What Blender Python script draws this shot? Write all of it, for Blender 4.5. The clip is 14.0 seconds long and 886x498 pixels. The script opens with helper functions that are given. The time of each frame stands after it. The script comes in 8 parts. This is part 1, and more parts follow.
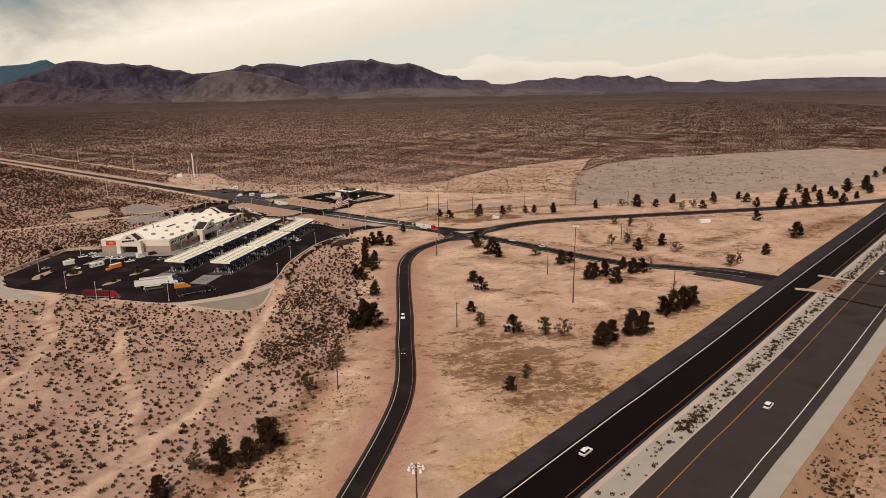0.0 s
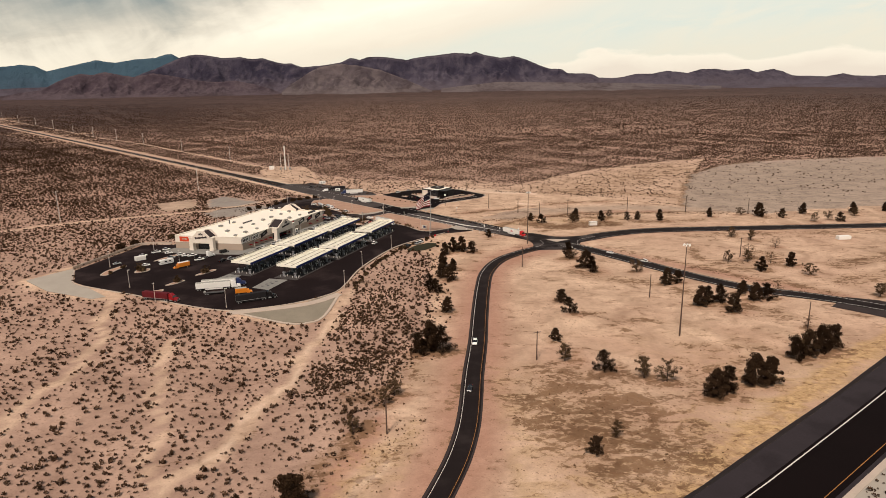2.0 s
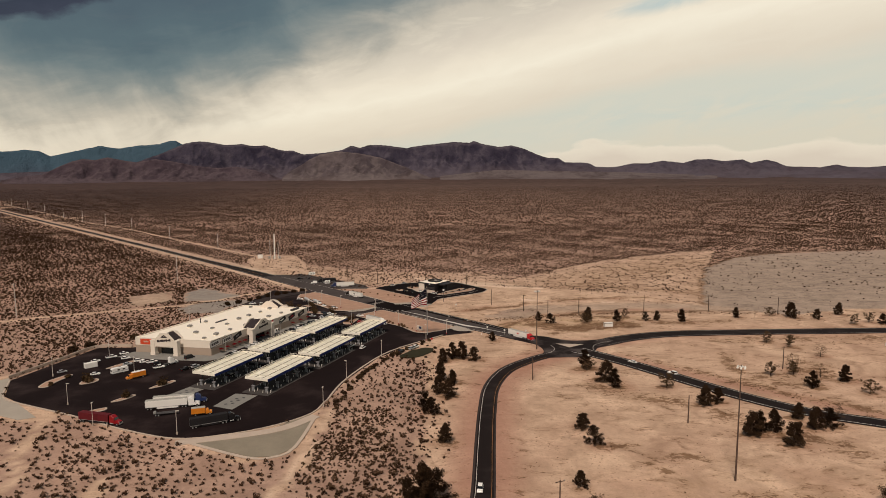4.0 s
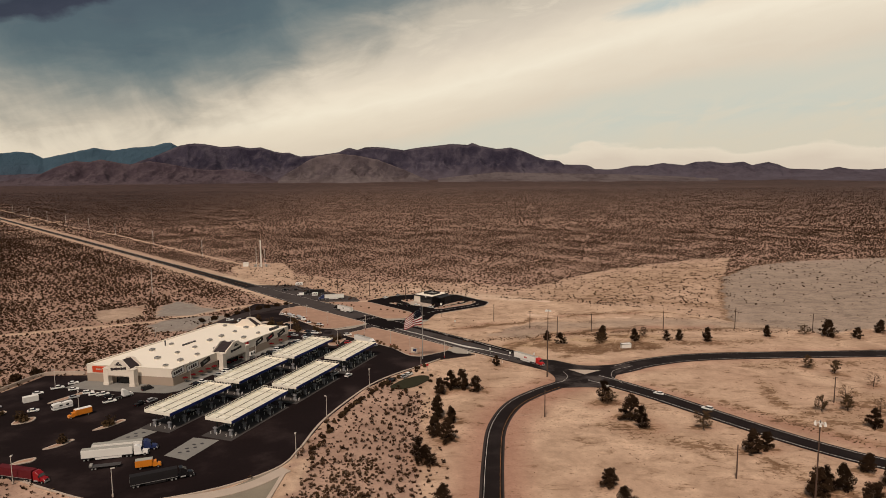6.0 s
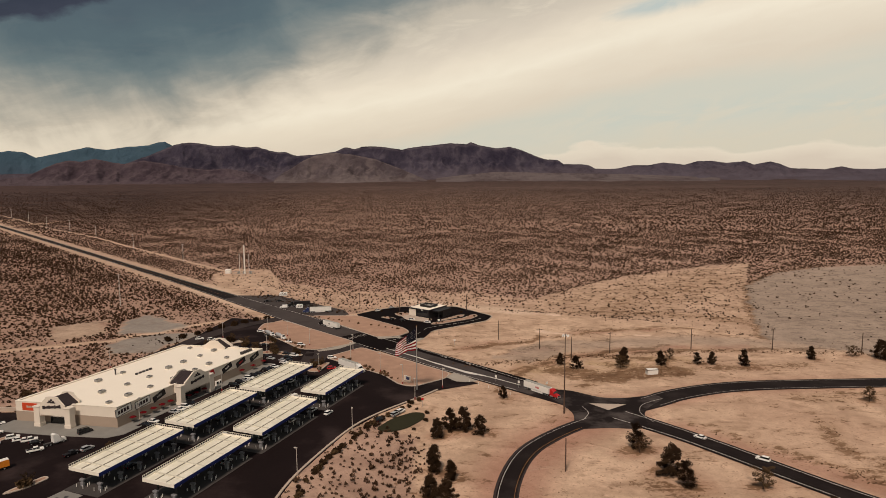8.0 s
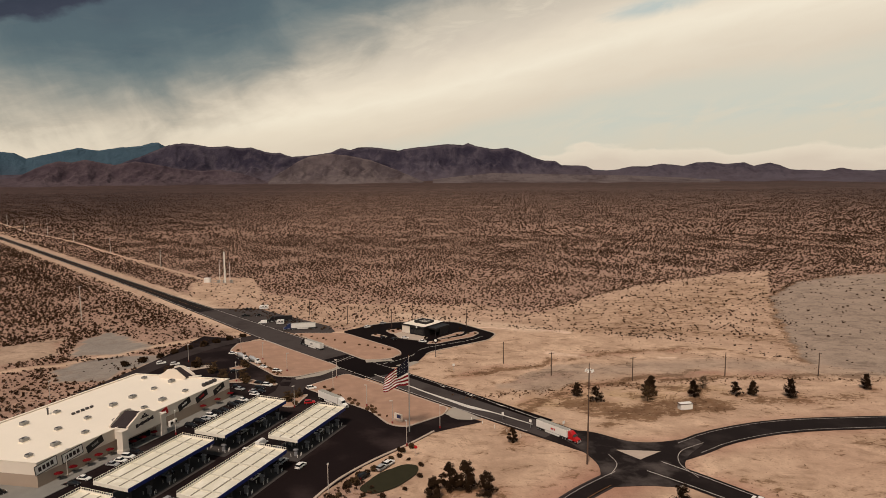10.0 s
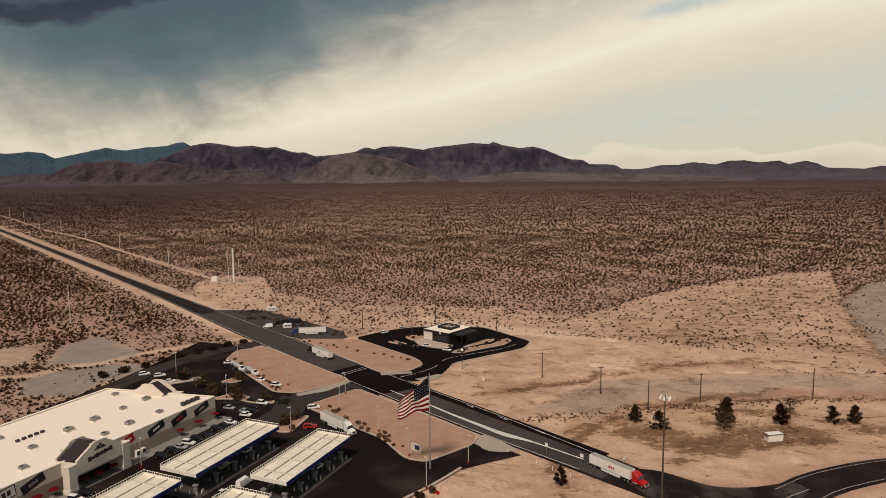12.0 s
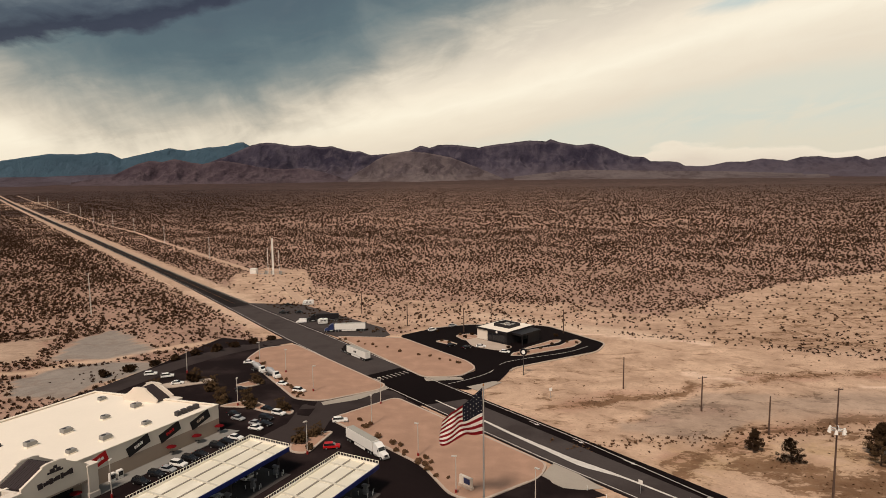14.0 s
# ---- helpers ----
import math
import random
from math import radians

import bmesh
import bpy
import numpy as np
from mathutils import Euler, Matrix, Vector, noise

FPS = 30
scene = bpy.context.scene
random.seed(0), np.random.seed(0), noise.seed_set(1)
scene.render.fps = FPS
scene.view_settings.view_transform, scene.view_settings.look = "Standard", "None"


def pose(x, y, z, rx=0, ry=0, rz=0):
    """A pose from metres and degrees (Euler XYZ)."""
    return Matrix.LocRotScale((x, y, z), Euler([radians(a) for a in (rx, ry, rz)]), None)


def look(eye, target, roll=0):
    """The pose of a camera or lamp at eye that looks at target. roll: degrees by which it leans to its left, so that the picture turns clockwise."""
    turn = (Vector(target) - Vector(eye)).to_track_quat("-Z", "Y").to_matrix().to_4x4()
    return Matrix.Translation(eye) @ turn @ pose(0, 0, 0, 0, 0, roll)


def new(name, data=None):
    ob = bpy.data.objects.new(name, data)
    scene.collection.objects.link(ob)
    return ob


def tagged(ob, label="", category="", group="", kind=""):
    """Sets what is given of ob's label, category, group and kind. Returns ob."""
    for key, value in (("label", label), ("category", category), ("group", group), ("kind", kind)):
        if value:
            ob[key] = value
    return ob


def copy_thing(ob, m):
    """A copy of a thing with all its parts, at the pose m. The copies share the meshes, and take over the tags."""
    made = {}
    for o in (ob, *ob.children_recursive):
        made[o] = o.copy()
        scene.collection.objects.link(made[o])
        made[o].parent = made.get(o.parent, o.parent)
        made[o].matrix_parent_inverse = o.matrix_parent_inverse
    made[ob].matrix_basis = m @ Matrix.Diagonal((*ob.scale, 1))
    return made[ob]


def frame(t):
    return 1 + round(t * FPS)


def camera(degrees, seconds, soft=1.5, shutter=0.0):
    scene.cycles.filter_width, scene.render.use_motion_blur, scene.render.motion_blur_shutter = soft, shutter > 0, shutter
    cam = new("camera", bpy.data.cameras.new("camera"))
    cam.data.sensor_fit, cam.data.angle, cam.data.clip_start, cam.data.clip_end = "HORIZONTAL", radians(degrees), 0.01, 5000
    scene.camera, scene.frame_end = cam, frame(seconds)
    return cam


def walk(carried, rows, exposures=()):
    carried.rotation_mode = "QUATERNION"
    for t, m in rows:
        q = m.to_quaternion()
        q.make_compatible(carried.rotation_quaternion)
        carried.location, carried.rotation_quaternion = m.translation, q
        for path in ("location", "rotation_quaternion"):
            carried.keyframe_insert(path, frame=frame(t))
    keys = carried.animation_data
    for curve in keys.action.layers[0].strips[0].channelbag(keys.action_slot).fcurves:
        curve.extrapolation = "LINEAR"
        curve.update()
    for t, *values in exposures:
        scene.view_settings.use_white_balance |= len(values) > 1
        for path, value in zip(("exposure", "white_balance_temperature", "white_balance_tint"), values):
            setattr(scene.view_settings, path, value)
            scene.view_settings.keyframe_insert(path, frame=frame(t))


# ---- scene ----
cam = camera(67.4, 14.0, soft=0.6)
# the plan below is drawn in units of 1.45 m, and set to metres at the end of the file
SIZE = 1.45
PATH = [
    (0, (-10.022, -108.122, 76.034), (-9.695, -106.211, 75.543), -0.9),
    (0.5, (-5.819, -101.446, 74.933), (-6.07, -99.522, 74.45), -1.9),
    (1, (-2.481, -95.133, 75.302), (-2.898, -93.238, 74.817), -2.2),
    (1.5, (-0.352, -87.073, 74.977), (-0.683, -85.163, 74.485), -1.9),
    (2, (-0.165, -78.795, 74.617), (-0.133, -76.86, 74.113), -0.8),
    (2.5, (0.169, -69.905, 74.54), (0.202, -67.97, 74.035), -0.7),
    (3, (0.237, -61.59, 74.517), (0.274, -59.619, 74.183), -0.5),
    (3.2, (0.184, -57.913, 74.288), (0.222, -55.932, 74.017), -0.4),
    (5.5, (1.268, -20.05, 73.861), (1.313, -18.066, 73.614), -0.3),
    (6, (1.461, -10.959, 73.717), (1.508, -8.975, 73.47), -0.3),
    (6.5, (1.792, -2.057, 73.809), (1.838, -0.073, 73.562), -0.3),
    (7, (2.077, 7.064, 73.665), (2.125, 9.048, 73.416), -0.3),
    (7.5, (2.191, 16.33, 73.545), (2.242, 18.314, 73.296), -0.2),
    (8, (2.5, 25.552, 73.236), (2.552, 27.536, 72.988), -0.3),
    (8.2, (3.005, 29.122, 73.054), (3.054, 31.106, 72.809), -0.3),
    (10.5, (3.269, 69.139, 72.181), (3.336, 71.123, 71.937), -0.3),
    (11, (3.373, 78.014, 70.63), (3.444, 79.998, 70.388), -0.3),
    (11.5, (3.366, 87.239, 68.343), (3.441, 89.223, 68.102), -0.2),
    (12, (3.225, 96.493, 65.92), (3.213, 98.478, 65.678), -0.4),
    (12.5, (3.724, 105.856, 63.39), (3.535, 107.832, 63.15), -0.8),
    (13, (3.544, 114.569, 61.097), (3.358, 116.545, 60.857), -0.8),
    (13.5, (3.06, 123.547, 58.663), (2.879, 125.524, 58.423), -0.7),
    (14, (2.293, 132.552, 56.118), (2.115, 134.53, 55.879), -0.7),
]
EXPO = [(0.0, 0.12, 6500, 14), (0.7, 0.34, 6500, 14), (2.3, 0.31, 6500, 11), (3.2, 0.1, 6560, 11), (5.5, -0.1, 6780, 13), (10.5, -0.1, 6780, 13), (12.0, -0.1, 6700, 12), (12.7, 0.02, 6680, 12), (14.0, 0.07, 6680, 12)]
walk(cam, [(t, look(Vector(e) * SIZE, Vector(g) * SIZE, r)) for t, e, g, r in PATH], EXPO)

# ---------------------------------------------------------------- world and light
world = bpy.data.worlds.new("world")
scene.world = world
world.use_nodes = True
SUN_EL, SUN_AZ = 52.0, 200.0


class Nodes:
    """Short-hand for building node trees."""

    def __init__(self, tree):
        self.t = tree

    def add(self, kind, ins=None, **props):
        n = self.t.nodes.new(kind)
        if "operation" in props:
            n.operation, n.use_clamp = props["operation"], props.get("use_clamp", False)
        if "data_type" in props:
            n.data_type, n.blend_type = props["data_type"], props["blend_type"]
        if "attribute_name" in props:
            n.attribute_name = props["attribute_name"]
        for k, v in (ins or {}).items():
            if isinstance(v, bpy.types.NodeSocket):
                self.t.links.new(v, n.inputs[k])
            else:
                n.inputs[k].default_value = v
        return n

    def math(self, op, a, b=0.0, c=0.0, clamp=False):
        return self.add("ShaderNodeMath", {0: a, 1: b, 2: c}, operation=op, use_clamp=clamp).outputs[0]

    def mix(self, fac, a, b, mode="MIX"):
        n = self.add("ShaderNodeMix", {}, data_type="RGBA", blend_type=mode)
        for i, v in ((0, fac), (6, a), (7, b)):
            if isinstance(v, bpy.types.NodeSocket):
                self.t.links.new(v, n.inputs[i])
            else:
                n.inputs[i].default_value = v if i == 0 else (*v, 1) if len(v) == 3 else v
        return n.outputs[2]

    def ramp(self, fac, stops):
        n = self.add("ShaderNodeValToRGB", {0: fac})
        el = n.color_ramp.elements
        while len(el) < len(stops):
            el.new(0.5)
        for e, (p, c) in zip(el, stops):
            e.position, e.color = p, (*c, 1)
        return n.outputs[0]

    def noise(self, vec, scale, detail=4, rough=0.55, dist=0.0):
        return self.add("ShaderNodeTexNoise", {"Vector": vec, "Scale": scale, "Detail": detail, "Roughness": rough, "Distortion": dist}).outputs[0]

    def span(self, v, a, b, c=0.0, d=1.0):
        return self.add("ShaderNodeMapRange", {0: v, 1: a, 2: b, 3: c, 4: d}).outputs[0]


def lin(r, g, b):
    """A colour given as 0-255 display values, made linear."""
    f = lambda v: ((v / 255 + 0.055) / 1.055) ** 2.4 if v > 10 else v / 255 / 12.92
    return (f(r), f(g), f(b))


wt = world.node_tree
wt.nodes.clear()
w = Nodes(wt)
sky = w.add("ShaderNodeTexSky")
sky.sky_type, sky.sun_disc = "NISHITA", False
sky.sun_elevation, sky.sun_rotation, sky.dust_density = radians(SUN_EL), radians(SUN_AZ), 3.0
way = w.add("ShaderNodeTexCoord").outputs["Generated"]
sep = w.add("ShaderNodeSeparateXYZ", {0: way})
sx, sy, sz = sep.outputs
azim = w.math("MULTIPLY", w.math("ARCTAN2", sx, sy), 57.3)
elev = w.math("MULTIPLY", w.math("ARCSINE", sz), 57.3)
def sky_line(stops):
    """A height in degrees over the azimuth, as a smooth line through (azimuth, height)."""
    n = w.add("ShaderNodeValToRGB", {0: w.span(azim, -60.0, 60.0)})
    n.color_ramp.interpolation = "B_SPLINE"
    el = n.color_ramp.elements
    while len(el) < len(stops):
        el.new(0.5)
    for e, (a, h) in zip(el, stops):
        e.position, e.color = (a + 60) / 120, (h / 20, h / 20, h / 20, 1)
    return w.math("MULTIPLY", n.outputs[0], 20.0)


def hump(v, width):
    """1 on the line, falling off to both sides."""
    q = w.math("DIVIDE", v, width)
    return w.math("DIVIDE", 1.0, w.math("ADD", 1.0, w.math("MULTIPLY", q, q)))


# clouds drawn out along the wind, rising to the right
warp = w.add("ShaderNodeCombineXYZ", {0: w.math("MULTIPLY_ADD", elev, 0.012, w.math("MULTIPLY", azim, 0.045)), 1: w.math("MULTIPLY_ADD", azim, -0.030, w.math("MULTIPLY", elev, 0.15)), 2: 0.0}).outputs[0]
lump_c = w.add("ShaderNodeCombineXYZ", {0: w.math("MULTIPLY", azim, 0.10), 1: w.math("MULTIPLY", elev, 0.17), 2: 5.0}).outputs[0]
n_big = w.noise(warp, 1.2, 6, 0.55, 0.5)
n_lump = w.noise(lump_c, 1.5, 7, 0.55, 0.6)
n_wisp = w.noise(warp, 4.2, 7, 0.6, 0.7)
veil_c = w.add("ShaderNodeCombineXYZ", {0: w.math("MULTIPLY_ADD", elev, 0.10, w.math("MULTIPLY", azim, 0.22)), 1: w.math("MULTIPLY", elev, 0.05), 2: 8.0}).outputs[0]
n_veil = w.noise(veil_c, 1.1, 5, 0.55, 0.3)
# how far above the ragged lower edge of the rain cloud
edge_h = sky_line([(-60, 4.0), (-44, 3.8), (-36, 3.6), (-29, 2.5), (-24, 2.5), (-18, 4.2), (-9, 8.1), (1, 11.8), (10, 14.6), (30, 18.0), (60, 19.5)])
s = w.math("SUBTRACT", elev, edge_h)
s = w.math("ADD", s, w.math("MULTIPLY_ADD", n_big, 3.4, -1.7))
s = w.math("ADD", s, w.math("MULTIPLY_ADD", n_lump, 5.4, -2.7))
s = w.math("ADD", s, w.math("MULTIPLY_ADD", n_wisp, 2.0, -1.0))
s = w.math("ADD", s, w.math("MULTIPLY", w.math("MULTIPLY_ADD", n_veil, 4.0, -2.0), w.span(azim, -2.0, -22.0)))
s = w.math("SUBTRACT", s, w.math("MULTIPLY", hump(w.math("ADD", azim, 38.5), 4.0), w.math("MULTIPLY_ADD", n_veil, 3.0, 1.0)))
rain = w.ramp(w.span(s, -5.0, 9.0), [
    (0.00, lin(228, 220, 200)), (0.20, lin(226, 217, 197)), (0.32, lin(206, 198, 180)), (0.42, lin(172, 170, 158)), (0.53, lin(134, 142, 138)),
    (0.66, lin(106, 122, 124)), (0.82, lin(86, 105, 111)), (1.00, lin(80, 97, 105))])
# the bright streak of high cloud and the clear gaps under and over it
streak_h = sky_line([(-60, 2.0), (-30, 2.0), (-10, 3.8), (1, 6.3), (9, 8.0), (16, 9.7), (25, 11.2), (34, 11.9), (60, 12.5)])
off = w.math("ADD", w.math("SUBTRACT", elev, streak_h), w.math("MULTIPLY_ADD", n_big, 3.0, -1.5))
high = w.ramp(w.span(w.math("ADD", off, w.math("MULTIPLY_ADD", n_wisp, 1.6, -0.8)), -9.0, 7.0), [
    (0.00, lin(222, 216, 196)), (0.16, lin(219, 217, 200)), (0.28, lin(216, 216, 200)), (0.38, lin(229, 218, 197)), (0.50, lin(240, 230, 208)), (0.57, lin(250, 242, 220)),
    (0.66, lin(243, 233, 211)), (0.78, lin(218, 208, 190)), (0.90, lin(186, 180, 166)), (1.00, lin(160, 158, 148))])
gap = w.math("MULTIPLY", w.span(n_wisp, 0.40, 0.62), w.math("MULTIPLY", hump(w.math("SUBTRACT", elev, sky_line([(-60, 1.0), (0, 2.2), (12, 3.4), (27, 4.6), (36, 4.2), (60, 4.0)])), 1.1), w.span(azim, 2.0, 16.0)))
high = w.mix(w.math("MULTIPLY", gap, 0.5), high, lin(196, 211, 204))
hole = w.math("MULTIPLY", hump(w.math("SUBTRACT", elev, sky_line([(-60, 9.0), (10, 10.6), (18, 12.6), (26, 12.8), (60, 13.0)])), 0.7), hump(w.math("SUBTRACT", azim, 19.0), 4.0))
high = w.mix(w.span(w.math("MULTIPLY", hole, w.math("MULTIPLY_ADD", n_wisp, 1.6, 0.2)), 0.35, 0.95), high, lin(196, 208, 203))
cloud = w.mix(w.span(s, -3.4, -0.4), high, rain)
# wisps torn from the cloud's edge
torn = w.math("MULTIPLY", hump(w.math("ADD", s, 1.6), 1.6), w.span(n_wisp, 0.49, 0.64))
cloud = w.mix(w.math("MULTIPLY", torn, 0.6), cloud, lin(238, 228, 206))
# heaped clouds low over the ridge
puff_c = w.add("ShaderNodeCombineXYZ", {0: w.math("MULTIPLY", azim, 0.11), 1: w.math("MULTIPLY", elev, 0.30), 2: 3.4}).outputs[0]
puff_n = w.noise(puff_c, 1.7, 8, 0.56, 0.2)
top_h = sky_line([(-60, 0.9), (-20, 1.3), (8, 0.8), (12, 1.5), (15, 2.3), (18, 1.7), (25, 1.0), (29, 1.8), (31, 2.3), (33, 1.4), (40, 1.8), (60, 1.2)])
lift = w.math("ADD", w.math("SUBTRACT", top_h, elev), w.math("MULTIPLY_ADD", puff_n, 2.6, -1.3))
puff = w.math("MULTIPLY", w.span(lift, 0.0, 0.28), w.span(azim, 4.0, 12.0))
cloud = w.mix(w.math("MULTIPLY", puff, 0.85), cloud, w.mix(w.span(lift, 0.0, 1.5), lin(242, 232, 211), lin(224, 211, 193)))
# the dark base of the nearest cloud
base_h = sky_line([(-60, 7.2), (-38, 9.1), (-31, 10.2), (-26, 11.5), (-22, 12.8), (-10, 16.2), (60, 20.0)])
b_ = w.math("ADD", w.math("SUBTRACT", elev, base_h), w.math("MULTIPLY_ADD", n_lump, 2.6, -1.3))
b_ = w.math("ADD", b_, w.math("MULTIPLY_ADD", w.noise(lump_c, 6.0, 5, 0.55), 1.2, -0.6))
belly = w.ramp(w.span(w.math("ADD", b_, w.math("MULTIPLY_ADD", n_wisp, 2.4, -1.2)), 0.0, 3.2), [(0.0, lin(56, 58, 72)), (0.35, lin(46, 48, 62)), (0.7, lin(74, 84, 94)), (1.0, lin(100, 110, 116))])
cloud = w.mix(w.math("MULTIPLY", w.span(b_, -0.15, 0.55), 0.94), cloud, belly)
both = w.mix(0.93, w.mix(1.0, sky.outputs[0], (0.1, 0.1, 0.1), "MULTIPLY"), cloud)
bg = w.add("ShaderNodeBackground", {0: both, 1: 1.0})
wt.links.new(bg.outputs[0], w.add("ShaderNodeOutputWorld").inputs[0])

sun = new("sun", bpy.data.lights.new("sun", "SUN"))
sun.data.energy, sun.data.angle, sun.data.color = 3.2, radians(10), (1.0, 0.86, 0.735)
sun.matrix_world = look((0, 0, 300), (300 * math.cos(radians(SUN_EL)) * -math.sin(radians(SUN_AZ)) / math.sin(radians(SUN_EL)), -300 * math.cos(radians(SUN_EL)) * math.cos(radians(SUN_AZ)) / math.sin(radians(SUN_EL)), 0))

# ---------------------------------------------------------------- materials
MATS = {}


def material(name, base, rough=0.8, metal=0.0, var=0.12, scale=0.6, fine=8.0, bump=0.0, spec=0.3, tint=None, alt=None, alt_at=(0.5, 0.65), obj_var=0.0):
    """A surface with grain at two scales; alt: a second colour in patches."""
    m = bpy.data.materials.new(name)
    m.use_nodes = True
    k = Nodes(m.node_tree)
    b = m.node_tree.nodes["Principled BSDF"]
    pos = k.add("ShaderNodeTexCoord").outputs["Object"]
    n1, n2 = k.noise(pos, scale, 5), k.noise(pos, fine, 4)
    col = base
    if alt:
        col = k.mix(k.span(n1, *alt_at), base, alt)
    light = k.math("ADD", k.math("MULTIPLY_ADD", n1, var * 2, 1 - var), k.math("MULTIPLY_ADD", n2, var, -var / 2))
    if obj_var:
        rnd = k.add("ShaderNodeObjectInfo").outputs["Random"]
        light = k.math("ADD", light, k.math("MULTIPLY_ADD", rnd, 2 * obj_var, -obj_var))
    grey = k.add("ShaderNodeCombineXYZ", {0: light, 1: light, 2: light}).outputs[0]
    col = k.mix(1.0, col, grey, "MULTIPLY")
    m.node_tree.links.new(col, b.inputs["Base Color"])
    b.inputs["Roughness"].default_value, b.inputs["Metallic"].default_value = rough, metal
    b.inputs["Specular IOR Level"].default_value = spec
    if bump:
        bp = k.add("ShaderNodeBump", {"Height": n2, "Strength": bump, "Distance": 0.05})
        m.node_tree.links.new(bp.outputs[0], b.inputs["Normal"])
    MATS[name] = m
    return m


M = material
M("asphalt", (0.014, 0.0095, 0.009), 0.95, spec=0.12, var=0.35, scale=0.12, fine=3, alt=(0.022, 0.016, 0.015), bump=0.2)
M("new_asphalt", (0.0055, 0.0028, 0.0028), 0.95, spec=0.08, var=0.3, scale=0.1, fine=3, bump=0.2)
M("old_asphalt", (0.044, 0.033, 0.031), 0.95, spec=0.12, var=0.3, scale=0.08, fine=2, alt=(0.026, 0.019, 0.018), bump=0.2)
M("worn_asphalt", (0.066, 0.054, 0.051), 0.95, spec=0.12, var=0.3, scale=0.08, fine=2, alt=(0.042, 0.033, 0.031), bump=0.2)
M("lot_asphalt", (0.0125, 0.0074, 0.0074), 0.95, spec=0.08, var=0.45, scale=0.07, fine=1.5, alt=(0.033, 0.0225, 0.0215), alt_at=(0.50, 0.72), bump=0.2)
M("concrete", (0.46, 0.37, 0.30), 0.9, var=0.15, scale=0.3, fine=4, bump=0.1)
M("grey_concrete", (0.215, 0.205, 0.185), 0.9, var=0.2, scale=0.3, fine=4, bump=0.1)
M("white_line", (0.60, 0.56, 0.51), 0.8, var=0.25, scale=0.8)
M("junction_asphalt", (0.015, 0.0105, 0.010), 0.95, spec=0.1, var=0.4, scale=0.13, fine=2, alt=(0.066, 0.054, 0.050), alt_at=(0.46, 0.64), bump=0.2)
M("faded_line", (0.44, 0.40, 0.36), 0.8, var=0.3, scale=1.5, alt=(0.20, 0.17, 0.155), alt_at=(0.45, 0.62))
M("yellow_line", (0.30, 0.135, 0.035), 0.7, var=0.2, scale=0.8)
M("pink_gravel", (0.385, 0.232, 0.160), 0.95, var=0.22, scale=0.25, fine=5, alt=(0.405, 0.246, 0.171), bump=0.4)
M("shoulder_grey", (0.034, 0.027, 0.030), 0.95, spec=0.1, var=0.3, scale=0.1, fine=2, alt=(0.023, 0.018, 0.020), bump=0.3)
M("embankment", (0.29, 0.18, 0.112), 0.95, var=0.3, scale=0.1, fine=2, alt=(0.20, 0.115, 0.062), bump=0.3)
M("roof_white", (0.86, 0.78, 0.66), 0.8, var=0.05, scale=0.12, fine=2)
M("stucco", (0.70, 0.62, 0.53), 0.9, var=0.06, scale=0.3, fine=12, bump=0.1)
M("stucco_dark", (0.36, 0.28, 0.22), 0.9, var=0.08, scale=0.3, fine=12, bump=0.1)
M("tile_dark", (0.035, 0.025, 0.026), 0.7, var=0.2)
M("black_panel", (0.014, 0.012, 0.013), 0.5, var=0.2)
M("dark_glass", (0.012, 0.014, 0.017), 0.08, var=0.1, spec=0.6)
M("canopy_white", (0.80, 0.75, 0.64), 0.6, var=0.06, scale=0.4)
M("canopy_panel", (0.74, 0.69, 0.56), 0.6, var=0.1, scale=0.25, alt=(0.84, 0.79, 0.67))
M("beam_pale", (0.60, 0.56, 0.46), 0.7, var=0.12)
M("slab_grey", (0.055, 0.048, 0.045), 0.9, var=0.35, scale=0.4)
M("beam_grey", (0.26, 0.235, 0.19), 0.7, var=0.15)
M("pump_grey", (0.20, 0.20, 0.21), 0.5, var=0.2)
M("canopy_blue", (0.012, 0.022, 0.13), 0.4, var=0.1)
M("steel", (0.42, 0.41, 0.40), 0.45, 0.6, var=0.15)
M("dark_steel", (0.06, 0.055, 0.055), 0.5, 0.3, var=0.15)
M("white_paint", (0.78, 0.75, 0.70), 0.4, var=0.08, spec=0.5)
M("wood_pole", (0.085, 0.052, 0.038), 0.9, var=0.3, scale=2)
M("pole_pale", (0.55, 0.50, 0.45), 0.5, 0.2, var=0.1)
M("red_paint", (0.22, 0.010, 0.010), 0.4, var=0.12, spec=0.5)
M("umbrella_red", (0.11, 0.005, 0.007), 0.9, var=0.3, scale=1.5, spec=0.05)
M("orange_paint", (0.66, 0.21, 0.018), 0.4, var=0.12, spec=0.5)
M("rubber", (0.012, 0.012, 0.012), 0.9, var=0.2)
M("bark", (0.07, 0.045, 0.03), 0.95, var=0.3, scale=3, bump=0.4)
M("leaf_dark", (0.034, 0.0195, 0.0105), 0.95, var=0.45, scale=0.7, fine=5, spec=0.04)
M("leaf_olive", (0.075, 0.046, 0.024), 0.95, var=0.4, scale=0.7, fine=5, spec=0.04)
M("twig_brown", (0.125, 0.070, 0.038), 0.95, var=0.4, scale=0.8, spec=0.04)
M("track_sand", (0.50, 0.345, 0.245), 0.95, var=0.22, scale=0.2, fine=2, alt=(0.38, 0.25, 0.175))
M("track_brown", (0.36, 0.235, 0.165), 0.95, var=0.25, scale=0.1, fine=2, alt=(0.26, 0.165, 0.115))
M("dry_grass", (0.36, 0.24, 0.12), 0.95, var=0.3)
